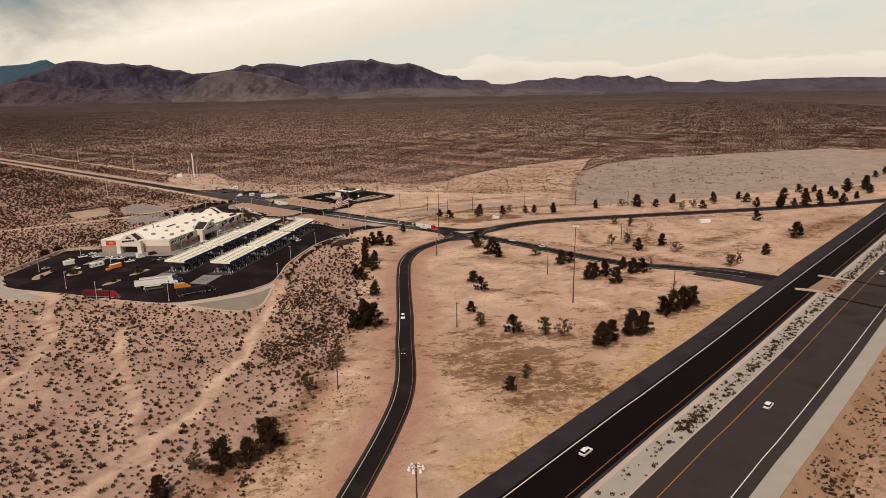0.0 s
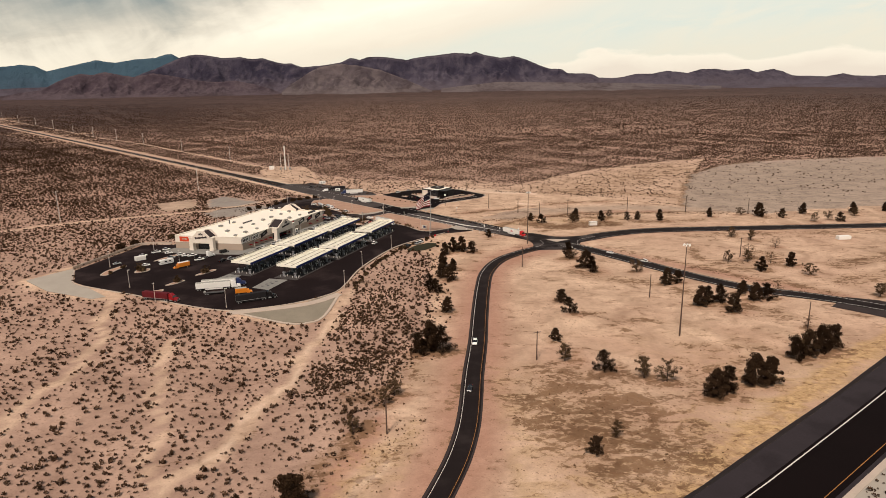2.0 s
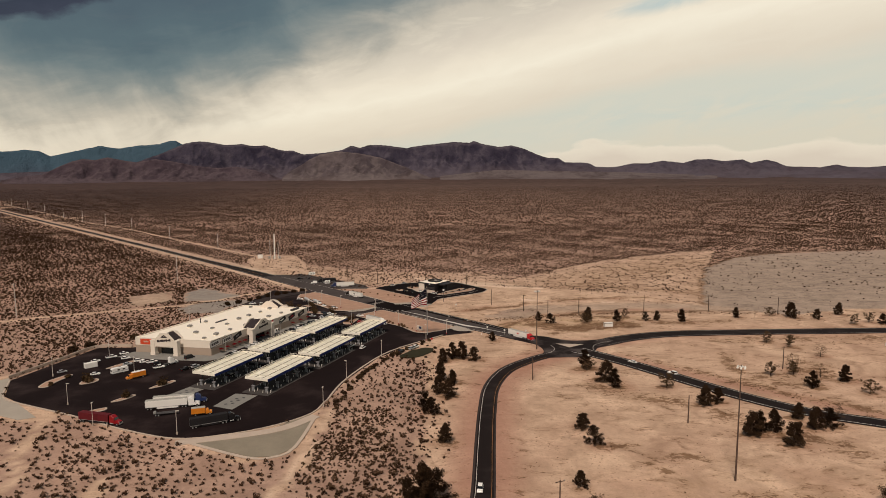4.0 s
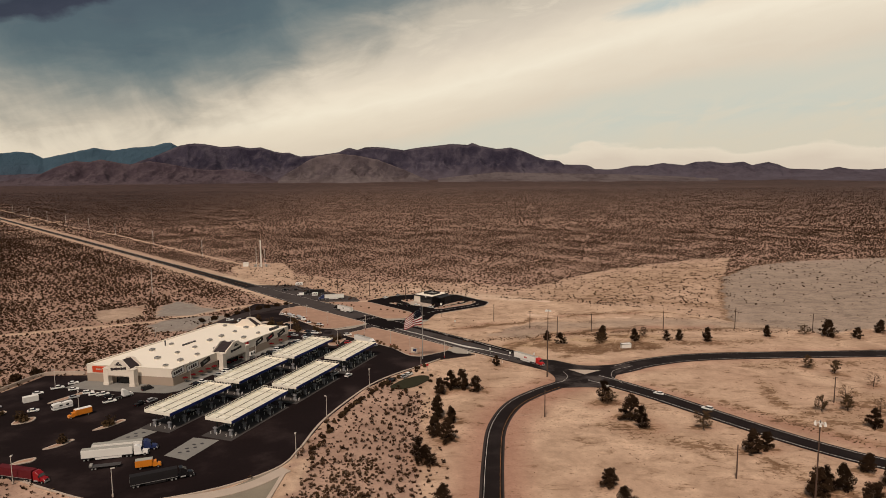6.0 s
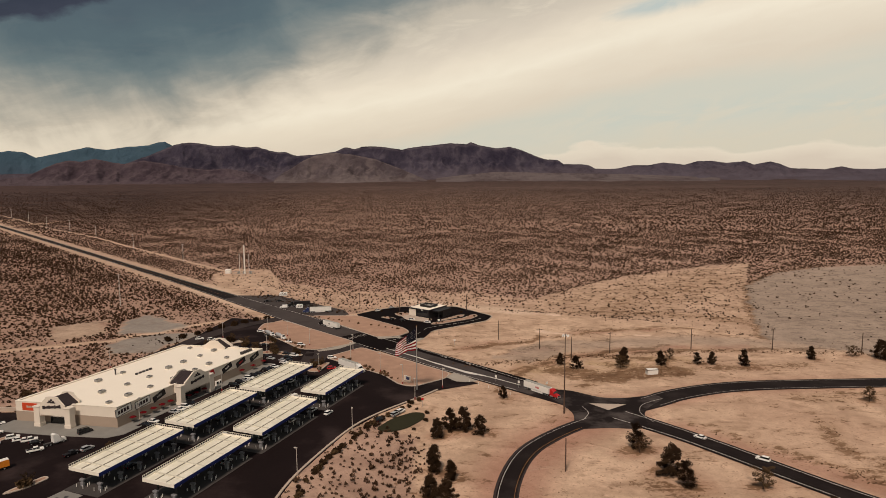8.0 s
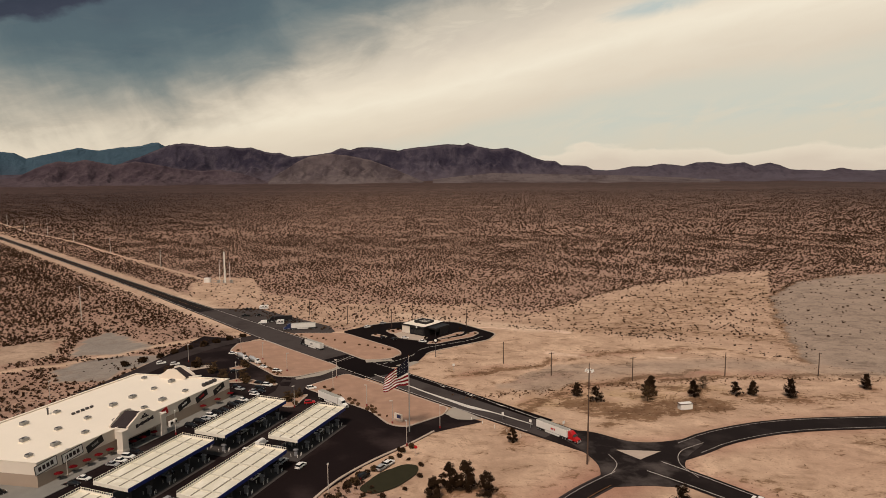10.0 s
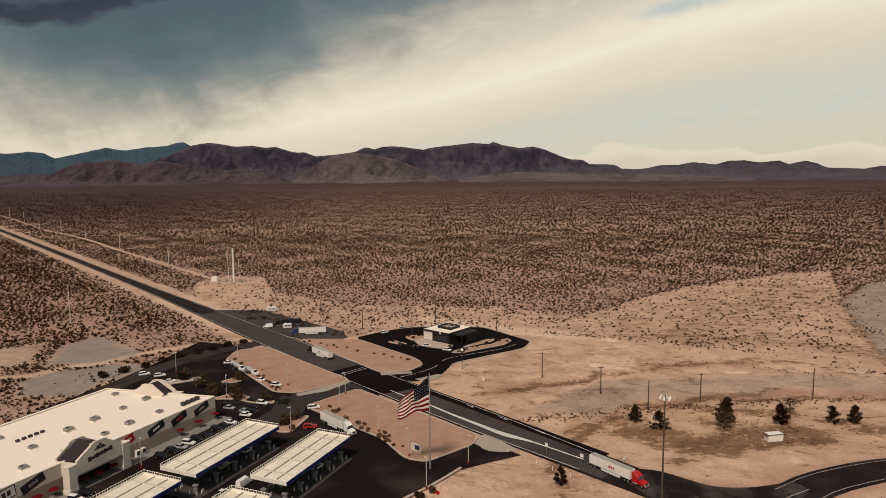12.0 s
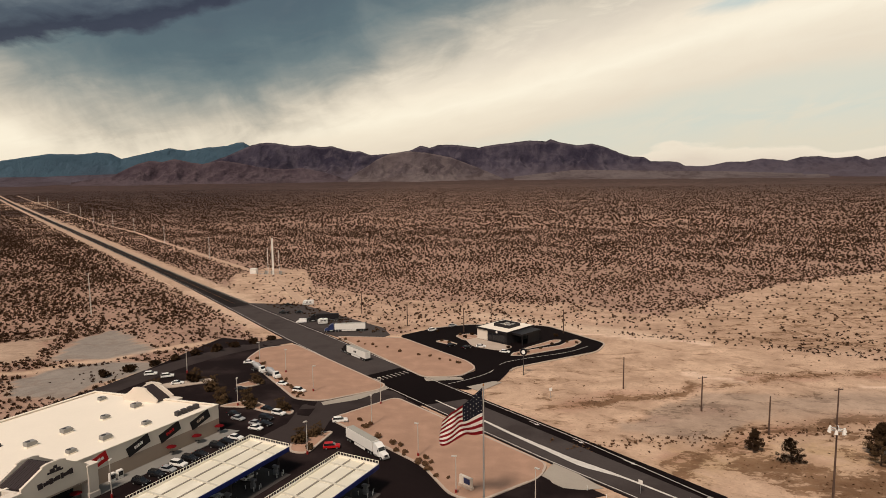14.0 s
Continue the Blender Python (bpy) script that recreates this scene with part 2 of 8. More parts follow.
M("turf", (0.023, 0.0205, 0.0075), 0.95, var=0.25, scale=0.5)
M("apron_pale", (0.36, 0.315, 0.262), 0.9, var=0.15, scale=0.2, fine=3)
M("apron_olive", (0.235, 0.20, 0.15), 0.95, var=0.25, scale=0.2, fine=3)
M("grey_box", (0.30, 0.29, 0.27), 0.6, 0.2, var=0.15)


def shrub_material(name, dark, pale, grey):
    """Desert shrubs: each twig cluster of its own tone, some half dead and grey."""
    m = bpy.data.materials.new(name)
    m.use_nodes = True
    k = Nodes(m.node_tree)
    b = m.node_tree.nodes["Principled BSDF"]
    geo = k.add("ShaderNodeNewGeometry")
    n = k.noise(geo.outputs["Position"], 0.05, 5)
    col = k.mix(k.span(k.math("ADD", n, k.math("MULTIPLY_ADD", geo.outputs["Random Per Island"], 0.5, -0.25)), 0.3, 0.75), dark, pale)
    col = k.mix(k.math("MULTIPLY", k.span(k.noise(geo.outputs["Position"], 0.7, 3), 0.52, 0.66), 0.6), col, grey)
    m.node_tree.links.new(col, b.inputs["Base Color"])
    b.inputs["Roughness"].default_value = 0.97
    b.inputs["Specular IOR Level"].default_value = 0.03
    MATS[name] = m


shrub_material("scrub", (0.030, 0.016, 0.0095), (0.068, 0.038, 0.0235), (0.12, 0.075, 0.051))
shrub_material("brush_brown", (0.036, 0.0195, 0.0115), (0.098, 0.057, 0.034), (0.15, 0.094, 0.062))


def rock_material(name, dark, mid, lit_ledge, shade_cleft, fan, fan_top):
    """Bare rock, its relief light and shade painted as paler ledges and dark clefts, running out into a fan of debris
    at its foot.
    """
    m = bpy.data.materials.new(name)
    m.use_nodes = True
    k = Nodes(m.node_tree)
    b = m.node_tree.nodes["Principled BSDF"]
    geo = k.add("ShaderNodeNewGeometry")
    pos = k.add("ShaderNodeMapping", {"Vector": geo.outputs["Position"], "Scale": (1 / SIZE,) * 3}).outputs[0]
    up = k.add("ShaderNodeSeparateXYZ", {0: geo.outputs["Normal"]}).outputs[2]
    high = k.add("ShaderNodeSeparateXYZ", {0: pos}).outputs[2]
    n1, n2 = k.noise(pos, 0.005, 6, 0.6), k.noise(pos, 0.03, 6, 0.68)
    fall = k.noise(k.add("ShaderNodeMapping", {"Vector": pos, "Scale": (0.016, 0.007, 0.016)}).outputs[0], 1.0, 8, 0.66, 0.5)
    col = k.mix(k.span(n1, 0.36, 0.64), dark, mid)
    # relief painted in: up-facing rock and some bands as lit, others as shaded
    col = k.mix(k.math("MULTIPLY", k.span(up, 0.70, 0.95), 0.6), col, lit_ledge)
    col = k.mix(k.math("MULTIPLY", k.span(fall, 0.50, 0.64), 0.5), col, lit_ledge)
    col = k.mix(k.math("MULTIPLY", k.span(fall, 0.47, 0.36), 0.6), col, shade_cleft)
    col = k.mix(k.math("MULTIPLY", k.span(n2, 0.52, 0.66), 0.4), col, shade_cleft)
    debris = k.span(k.math("ADD", high, k.math("MULTIPLY_ADD", fall, 60.0, -30.0)), fan_top, 2.0)
    col = k.mix(k.math("MULTIPLY", debris, 0.85), col, k.mix(k.span(n1, 0.4, 0.6), fan, lit_ledge))
    m.node_tree.links.new(col, b.inputs["Base Color"])
    b.inputs["Roughness"].default_value = 0.95
    b.inputs["Specular IOR Level"].default_value = 0.05
    bp = k.add("ShaderNodeBump", {"Height": n2, "Strength": 0.9, "Distance": 26.0})
    m.node_tree.links.new(bp.outputs[0], b.inputs["Normal"])
    MATS[name] = m


def ground_material():
    """Sand with grass stains, gravel, pale tracks, graded verges and far shrubs, by the ground's own zones; tree and
    cloud shade are painted in.
    """
    m = bpy.data.materials.new("desert_ground")
    m.use_nodes = True
    k = Nodes(m.node_tree)
    b = m.node_tree.nodes["Principled BSDF"]
    pos = k.add("ShaderNodeMapping", {"Vector": k.add("ShaderNodeNewGeometry").outputs["Position"], "Scale": (1 / SIZE,) * 3}).outputs[0]

    def zones(name):
        return k.add("ShaderNodeSeparateColor", {0: k.add("ShaderNodeAttribute", attribute_name=name).outputs["Color"]}).outputs

    cover, track, gravel = zones("zone")
    verge, grass, far = zones("zone_b")
    stain_shade, straw, pale = zones("zone_c")
    n_l, n_m, n_s, n_f = k.noise(pos, 0.012, 5), k.noise(pos, 0.07, 6, 0.6, 0.6), k.noise(pos, 0.45, 6, 0.65), k.noise(pos, 2.5, 3)
    drift = k.noise(k.add("ShaderNodeMapping", {"Vector": pos, "Rotation": (0, 0, 0.5), "Scale": (0.11, 0.19, 1.0)}).outputs[0], 1.0, 9, 0.68, 0.9)
    crisp = k.noise(k.add("ShaderNodeMapping", {"Vector": pos, "Rotation": (0, 0, 0.3), "Scale": (0.48, 0.66, 1.0)}).outputs[0], 1.0, 8, 0.7, 0.7)
    # bare graded sand
    col = k.mix(k.span(n_m, 0.34, 0.66), (0.38, 0.252, 0.173), (0.63, 0.440, 0.312))
    col = k.mix(k.math("MULTIPLY", k.span(n_l, 0.45, 0.62), 0.45), col, (0.50, 0.338, 0.240))
    col = k.mix(k.math("MULTIPLY", k.span(drift, 0.51, 0.63), 0.6), col, (0.27, 0.170, 0.108))
    scrub_col = k.mix(k.span(n_m, 0.35, 0.65), (0.29, 0.183, 0.136), (0.45, 0.298, 0.224))
    scrub_col = k.mix(k.math("MULTIPLY", k.span(crisp, 0.54, 0.66), 0.5), scrub_col, (0.24, 0.150, 0.105))
    scrub_col = k.mix(k.span(far, 0.0, 0.45), scrub_col, k.mix(n_m, (0.28, 0.172, 0.125), (0.40, 0.256, 0.188)))
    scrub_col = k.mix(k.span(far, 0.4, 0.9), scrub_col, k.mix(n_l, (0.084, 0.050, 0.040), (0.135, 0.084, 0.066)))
    col = k.mix(cover, col, scrub_col)
    col = k.mix(k.math("MULTIPLY", verge, 0.85), col, k.mix(n_m, (0.31, 0.160, 0.110), (0.42, 0.232, 0.166)))
    # dead grass: straw drifts and brown stains with ragged edges; tree shadow is painted in with the stains
    lie = k.math("MULTIPLY", grass, k.span(drift, 0.40, 0.56))
    col = k.mix(k.math("MULTIPLY", lie, 0.6), col, k.mix(crisp, (0.56, 0.40, 0.23), (0.40, 0.26, 0.14)))
    hay = k.span(k.math("ADD", straw, k.math("MULTIPLY_ADD", drift, 1.2, -0.6)), 0.35, 0.75)
    col = k.mix(k.math("MULTIPLY", hay, 0.8), col, k.mix(k.span(crisp, 0.38, 0.62), (0.58, 0.385, 0.195), (0.30, 0.175, 0.082)))
    col = k.mix(k.math("MULTIPLY", k.span(stain_shade, 0.05, 0.7), k.span(crisp, 0.36, 0.60, 0.25, 0.75)), col, (0.30, 0.185, 0.105))
    mark = k.span(k.math("ADD", stain_shade, k.math("ADD", k.math("MULTIPLY_ADD", drift, 2.6, -1.3), k.math("MULTIPLY_ADD", crisp, 2.4, -1.2))), 0.36, 0.62)
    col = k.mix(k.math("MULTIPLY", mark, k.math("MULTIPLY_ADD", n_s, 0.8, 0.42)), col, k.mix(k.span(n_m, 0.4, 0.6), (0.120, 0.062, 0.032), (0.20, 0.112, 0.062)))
    col = k.mix(k.math("MULTIPLY", k.span(k.math("ADD", pale, k.math("MULTIPLY_ADD", drift, 1.0, -0.5)), 0.3, 0.8), 0.75), col, (0.80, 0.60, 0.46))
    specks = k.math("MULTIPLY", k.math("LESS_THAN", k.add("ShaderNodeTexVoronoi", {"Vector": pos, "Scale": 0.9}).outputs["Distance"], k.math("MULTIPLY_ADD", n_m, 0.75, -0.22)), 0.5)
    col = k.mix(specks, col, (0.22, 0.14, 0.09))
    col = k.mix(k.math("MULTIPLY", gravel, 0.9), col, k.mix(gravel, k.mix(n_m, (0.22, 0.164, 0.126), (0.335, 0.252, 0.196)), k.mix(n_m, (0.19, 0.172, 0.155), (0.29, 0.26, 0.23))))
    col = k.mix(k.math("MULTIPLY", k.math("MULTIPLY", gravel, k.span(drift, 0.52, 0.64)), 0.45), col, (0.22, 0.155, 0.115))
    col = k.mix(k.math("MULTIPLY", track, 0.8), col, k.mix(n_s, (0.52, 0.37, 0.27), (0.68, 0.51, 0.38)))
    # shrubs too far off to stand singly, and cloud shade painted over the far plain
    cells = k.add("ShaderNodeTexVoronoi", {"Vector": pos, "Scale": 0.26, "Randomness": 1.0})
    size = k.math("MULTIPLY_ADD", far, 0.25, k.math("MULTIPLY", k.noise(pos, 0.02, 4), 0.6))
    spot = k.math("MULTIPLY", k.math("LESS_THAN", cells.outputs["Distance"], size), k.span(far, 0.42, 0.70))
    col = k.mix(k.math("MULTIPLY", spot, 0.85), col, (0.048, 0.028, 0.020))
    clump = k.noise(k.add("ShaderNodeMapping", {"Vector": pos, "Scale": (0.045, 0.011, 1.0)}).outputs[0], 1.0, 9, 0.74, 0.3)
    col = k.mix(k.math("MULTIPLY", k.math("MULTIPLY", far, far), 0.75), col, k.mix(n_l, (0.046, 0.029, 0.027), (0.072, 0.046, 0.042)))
    # shrubs gather in belts along the old washes
    wash = k.noise(k.add("ShaderNodeMapping", {"Vector": pos, "Rotation": (0, 0, -0.12), "Scale": (0.0035, 0.015, 1.0)}).outputs[0], 1.0, 10, 0.72, 0.6)
    belt = k.math("ADD", k.math("MULTIPLY_ADD", k.span(wash, 0.36, 0.64), -0.5, 0.98), k.span(clump, 0.34, 0.66, 0.0, 0.54))
    belt = k.math("ADD", k.math("MULTIPLY", belt, k.span(far, 0.2, 0.5)), k.span(far, 0.5, 0.2))
    belt3 = k.add("ShaderNodeCombineXYZ", {0: belt, 1: belt, 2: belt}).outputs[0]
    col = k.mix(1.0, col, belt3, "MULTIPLY")
    grain = k.math("MULTIPLY_ADD", n_f, 0.36, k.math("MULTIPLY_ADD", n_s, 0.5, 0.60))
    grey = k.add("ShaderNodeCombineXYZ", {0: grain, 1: grain, 2: grain}).outputs[0]
    col = k.mix(1.0, col, grey, "MULTIPLY")
    m.node_tree.links.new(col, b.inputs["Base Color"])
    b.inputs["Roughness"].default_value = 0.97
    b.inputs["Specular IOR Level"].default_value = 0.1
    bp = k.add("ShaderNodeBump", {"Height": n_s, "Strength": 0.6, "Distance": 0.5})
    m.node_tree.links.new(bp.outputs[0], b.inputs["Normal"])
    MATS["desert_ground"] = m


# purple-grey haze of distance is mixed into these three rock colours
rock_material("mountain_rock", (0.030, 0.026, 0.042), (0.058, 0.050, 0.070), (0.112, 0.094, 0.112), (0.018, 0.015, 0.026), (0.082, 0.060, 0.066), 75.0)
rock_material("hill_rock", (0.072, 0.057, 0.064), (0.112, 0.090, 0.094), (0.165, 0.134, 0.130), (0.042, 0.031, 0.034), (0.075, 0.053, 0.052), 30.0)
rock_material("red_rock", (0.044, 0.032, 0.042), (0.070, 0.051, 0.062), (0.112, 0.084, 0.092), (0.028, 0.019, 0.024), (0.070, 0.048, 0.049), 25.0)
# the far range's blue is haze painted into the rock colours
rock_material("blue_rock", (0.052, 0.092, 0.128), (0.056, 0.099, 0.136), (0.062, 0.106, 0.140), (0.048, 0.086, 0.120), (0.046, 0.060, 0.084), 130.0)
ground_material()

# ---------------------------------------------------------------- building helpers


def mesh_of(name, bm, mat):
    me = bpy.data.meshes.new(name)
    bm.to_mesh(me)
    bm.free()
    me.materials.append(MATS[mat])
    return me


def part(name, bm, mat, parent, label=""):
    """One mesh under a thing or under a part."""
    ob = new(name, mesh_of(name, bm, mat))
    ob.parent = parent
    return tagged(ob, label)


def thing(name, label, category, group="", m=None):
    ob = tagged(new(name), label, category, group)
    if m is not None:
        ob.matrix_world = m
    return ob


def setting(name, bm, mat, label="", category=""):
    return tagged(new(name, mesh_of(name, bm, mat)), label, category, kind="structure")


def raw(name, verts, faces, mat):
    me = bpy.data.meshes.new(name)
    me.from_pydata(verts, [], faces)
    me.materials.append(MATS[mat])
    return me


def box(bm, x0, x1, y0, y1, z0, z1, bevel=0.0, m=None):
    """A box between those faces, its edges rounded where bevel is given."""
    r = bmesh.ops.create_cube(bm, size=1.0)
    mat = Matrix.Translation(((x0 + x1) / 2, (y0 + y1) / 2, (z0 + z1) / 2)) @ Matrix.Diagonal((x1 - x0, y1 - y0, z1 - z0, 1))
    if m is not None:
        mat = m @ mat
    bmesh.ops.transform(bm, matrix=mat, verts=r["verts"])
    if bevel:
        edges = list({e for v in r["verts"] for e in v.link_edges})
        bmesh.ops.bevel(bm, geom=edges, offset=bevel, segments=1, affect="EDGES")
    return bm


def boxed(*args, **kw):
    return box(bmesh.new(), *args, **kw)


def rod(bm, a, b, r0, r1=None, sides=8):
    """A tapered round bar from a to b."""
    a, b = Vector(a), Vector(b)
    r1 = r0 if r1 is None else r1
    m = Matrix.Translation((a + b) / 2) @ (b - a).to_track_quat("Z", "Y").to_matrix().to_4x4()
    bmesh.ops.create_cone(bm, cap_ends=True, segments=sides, radius1=r0, radius2=r1, depth=(b - a).length, matrix=m)
    return bm


def prism(bm, pts, z0, z1):
    """An upright prism over a polygon."""
    lo = [bm.verts.new((x, y, z0)) for x, y in pts]
    hi = [bm.verts.new((x, y, z1)) for x, y in pts]
    n = len(pts)
    bm.faces.new(hi)
    bm.faces.new(lo[::-1])
    for i in range(n):
        bm.faces.new((lo[i], lo[(i + 1) % n], hi[(i + 1) % n], hi[i]))
    bmesh.ops.recalc_face_normals(bm, faces=bm.faces)
    return bm


def extruded(bm, pts, y0, y1, m=None):
    """A profile in x and z, drawn out along y."""
    a = [bm.verts.new((x, y0, z)) for x, z in pts]
    b = [bm.verts.new((x, y1, z)) for x, z in pts]
    n = len(pts)
    fs = [bm.faces.new(a), bm.faces.new(b[::-1])]
    for i in range(n):
        fs.append(bm.faces.new((a[(i + 1) % n], a[i], b[i], b[(i + 1) % n])))
    bmesh.ops.recalc_face_normals(bm, faces=fs)
    if m is not None:
        bmesh.ops.transform(bm, matrix=m, verts=a + b)
    return bm


def smooth_line(pts, step=4.0):
    """A curve through the points (Catmull-Rom), cut to even steps; any number of columns."""
    p = np.array(pts, float)
    p = np.vstack([2 * p[0] - p[1], p, 2 * p[-1] - p[-2]])
    out = []
    for i in range(1, len(p) - 2):
        n = max(2, int(np.linalg.norm(p[i + 1][:2] - p[i][:2]) / step))
        for t in np.linspace(0, 1, n, endpoint=False):
            out.append(0.5 * (2 * p[i] + (p[i + 1] - p[i - 1]) * t + (2 * p[i - 1] - 5 * p[i] + 4 * p[i + 1] - p[i + 2]) * t ** 2 + (3 * p[i] - p[i - 1] - 3 * p[i + 1] + p[i + 2]) * t ** 3))
    out.append(p[-2])
    return np.array(out)


def normals2d(line):
    d = np.gradient(line[:, :2], axis=0)
    d /= np.linalg.norm(d, axis=1)[:, None]
    return np.stack([-d[:, 1], d[:, 0]], 1)


def ribbon(bm, line, left, right, z, thick=0.05, zs=None):
    """A strip along a line, from left to right of it (left is positive), with sides."""
    n = normals2d(line)
    lft, rgt = np.broadcast_to(left, len(line)), np.broadcast_to(right, len(line))
    rows = []
    for i, (p, q) in enumerate(zip(line, n)):
        zz = z + (zs[i] if zs is not None else 0)
        a, b = p[:2] + q * lft[i], p[:2] + q * rgt[i]
        rows.append([bm.verts.new((*a, zz - thick)), bm.verts.new((*a, zz)), bm.verts.new((*b, zz)), bm.verts.new((*b, zz - thick))])
    for r, t in zip(rows, rows[1:]):
        for j in range(3):
            bm.faces.new((r[j], r[j + 1], t[j + 1], t[j]))
    bmesh.ops.recalc_face_normals(bm, faces=bm.faces)
    return bm


# the site's own axes: u runs along the store's long side, v from the store to the pumps
SITE_O, SITE_A = Vector((-80.0, 197.0, 0.0)), radians(67.5)
U, V = Vector((math.cos(SITE_A), math.sin(SITE_A), 0)), Vector((math.sin(SITE_A), -math.cos(SITE_A), 0))
# local x is u, local y is -v, so that axes stay right-handed
LOT_Z = 1.8
SITE_R = Matrix.Translation(SITE_O + Vector((0, 0, LOT_Z))) @ Matrix.Rotation(SITE_A, 4, "Z")


def site(u, v, z=0.0):
    return SITE_O + U * u + V * v + Vector((0, 0, z))

# ---------------------------------------------------------------- the plan of roads, lots and cleared ground
MAIN = smooth_line([(330, -70), (160, 109), (109, 148), (72, 198), (47, 226), (14, 262), (-22, 301), (-70, 355), (-142, 437), (-348, 669), (-610, 963), (-1225, 1656), (-1960, 2484)], 6.0)
FRONT = smooth_line([(-60, -130), (-31, -48), (-14, -8), (0, 27), (6.5, 50), (10, 80), (12.5, 100), (15, 125), (17.8, 150), (21, 170), (27.5, 187), (37, 198.5), (50, 209), (60, 216)], 3.0)
RAMP = smooth_line([(50, 222), (62, 219), (72, 223), (84, 230), (106, 236.5), (140, 238), (204, 238.5), (262, 240), (330, 246), (420, 272), (560, 350)], 4.0)
FREEWAY_Z = 4.0
FREE_L = smooth_line([(17 - 400 * 0.79, -8 - 400 * 0.61), (17, -8), (59, 24), (97, 53), (151, 95), (274, 189), (430, 308), (900, 660), (1700, 1250)], 15.0)


def inside(poly, x, y):
    """Whether points lie in a polygon."""
    hit = np.zeros(x.shape, bool)
    n = len(poly)
    for i in range(n):
        (x0, y0), (x1, y1) = poly[i], poly[(i + 1) % n]
        if y0 != y1:
            hit ^= ((y0 > y) != (y1 > y)) & (x < (x1 - x0) * (y - y0) / (y1 - y0) + x0)
    return hit


def away(line, x, y):
    """The distance of points from a line of points."""
    best = np.full(x.shape, 1e9)
    for (x0, y0), (x1, y1) in zip(line[:-1], line[1:]):
        dx, dy = x1 - x0, y1 - y0
        t = np.clip(((x - x0) * dx + (y - y0) * dy) / (dx * dx + dy * dy), 0, 1)
        best = np.minimum(best, (x - x0 - t * dx) ** 2 + (y - y0 - t * dy) ** 2)
    return np.sqrt(best)


def thin(line, k):
    return np.vstack([line[::k, :2], line[-1:, :2]])


CLEARED = [(-90, -160), (-48, -40), (-24, 20), (-12, 60), (-6, 85), (-2, 120), (0, 190), (-14, 215), (-4, 232), (-40, 300), (-92, 360), (-80, 385), (-48, 352), (-34, 352), (-6, 392),
           (39, 357), (68, 347), (111, 328), (146, 300), (175, 271), (210, 280), (330, 300), (480, 330), (720, 480), (300, 180), (120, 40), (-60, -110)]
SPARSE = [(39, 357), (71, 395), (104, 431), (140, 461), (203, 497), (245, 513), (197, 418), (175, 371), (145, 297), (111, 328)]
PIT = [(145, 297), (175, 371), (197, 418), (238, 464), (285, 489), (357, 500), (520, 520), (560, 400), (480, 330), (330, 300), (203, 279), (175, 271)]
SIDE = [(140, 20), (330, 165), (700, 440), (1500, 1050), (1500, -300), (-150, -300), (-60, -110)]
LOT = [(-144, 182), (-136, 166), (-128, 160), (-106, 149), (-88, 139), (-70, 131), (-57, 133), (-45, 139), (-36, 148), (-33, 160), (-30, 178), (-21, 204), (-13, 217), (-2, 229), (14, 246), (-30, 300),
       (-72, 340), (-92, 345), (-97, 312), (-102, 293), (-97, 276), (-120, 222), (-134, 222)]
PONDS = [[(-131, 296), (-128, 306), (-114, 318), (-99, 315), (-98, 306), (-102, 297), (-106, 285), (-120, 284)], [(-134, 315), (-143, 341), (-137, 356), (-114, 337), (-104, 325), (-114, 321)], [(-155, 305), (-172, 330), (-152, 345), (-142, 320)]]
# thinly grown sand behind the lay-by and the restaurant
YARDS = [(-122, 405), (-82, 400), (-40, 360), (-10, 368), (20, 366), (42, 356), (62, 384), (30, 408), (-40, 412), (-92, 448)]
APRONS = [[(-70, 131), (-45, 138), (-35, 149), (-33, 146), (-34, 123), (-40, 117), (-48, 117)], [(-160, 168), (-148, 190), (-137, 166), (-112, 152), (-108, 145), (-121, 144), (-141, 155)]]
PATCH = [(-122, 46), (-116, 50), (-114, 60), (-113, 68), (-117, 75), (-126, 82), (-135, 81), (-136, 73), (-129, 59), (-127, 48)]
TRACKS = [([(-75, -30), (-60, 14), (-47, 41), (-41, 62), (-37, 81), (-35, 105), (-31, 133), (-32, 150)], 2.6), ([(-104, 16), (-97, 62), (-97, 84), (-99, 108), (-107, 126), (-112, 144)], 2.2), ([(-50, 22), (-57, 42), (-64, 63), (-74, 86), (-78, 108)], 1.7),
          ([(-225, 110), (-242, 159), (-254, 193), (-248, 213), (-237, 228), (-224, 259), (-198, 277), (-163, 293), (-133, 305), (-90, 342)], 3.8),
          ([(-85, 410), (-122, 474), (-190, 552), (-265, 637), (-345, 732), (-460, 850), (-610, 1024), (-1200, 1690)], 3.0),
          ([(-84, 408), (-94, 426), (-108, 440), (-118, 456), (-120, 470)], 3.4), ([(-100, 432), (-118, 428), (-140, 440)], 2.4),
          ([(-330, 208), (-303, 226), (-280, 241), (-254, 253), (-226, 260)], 2.0)]

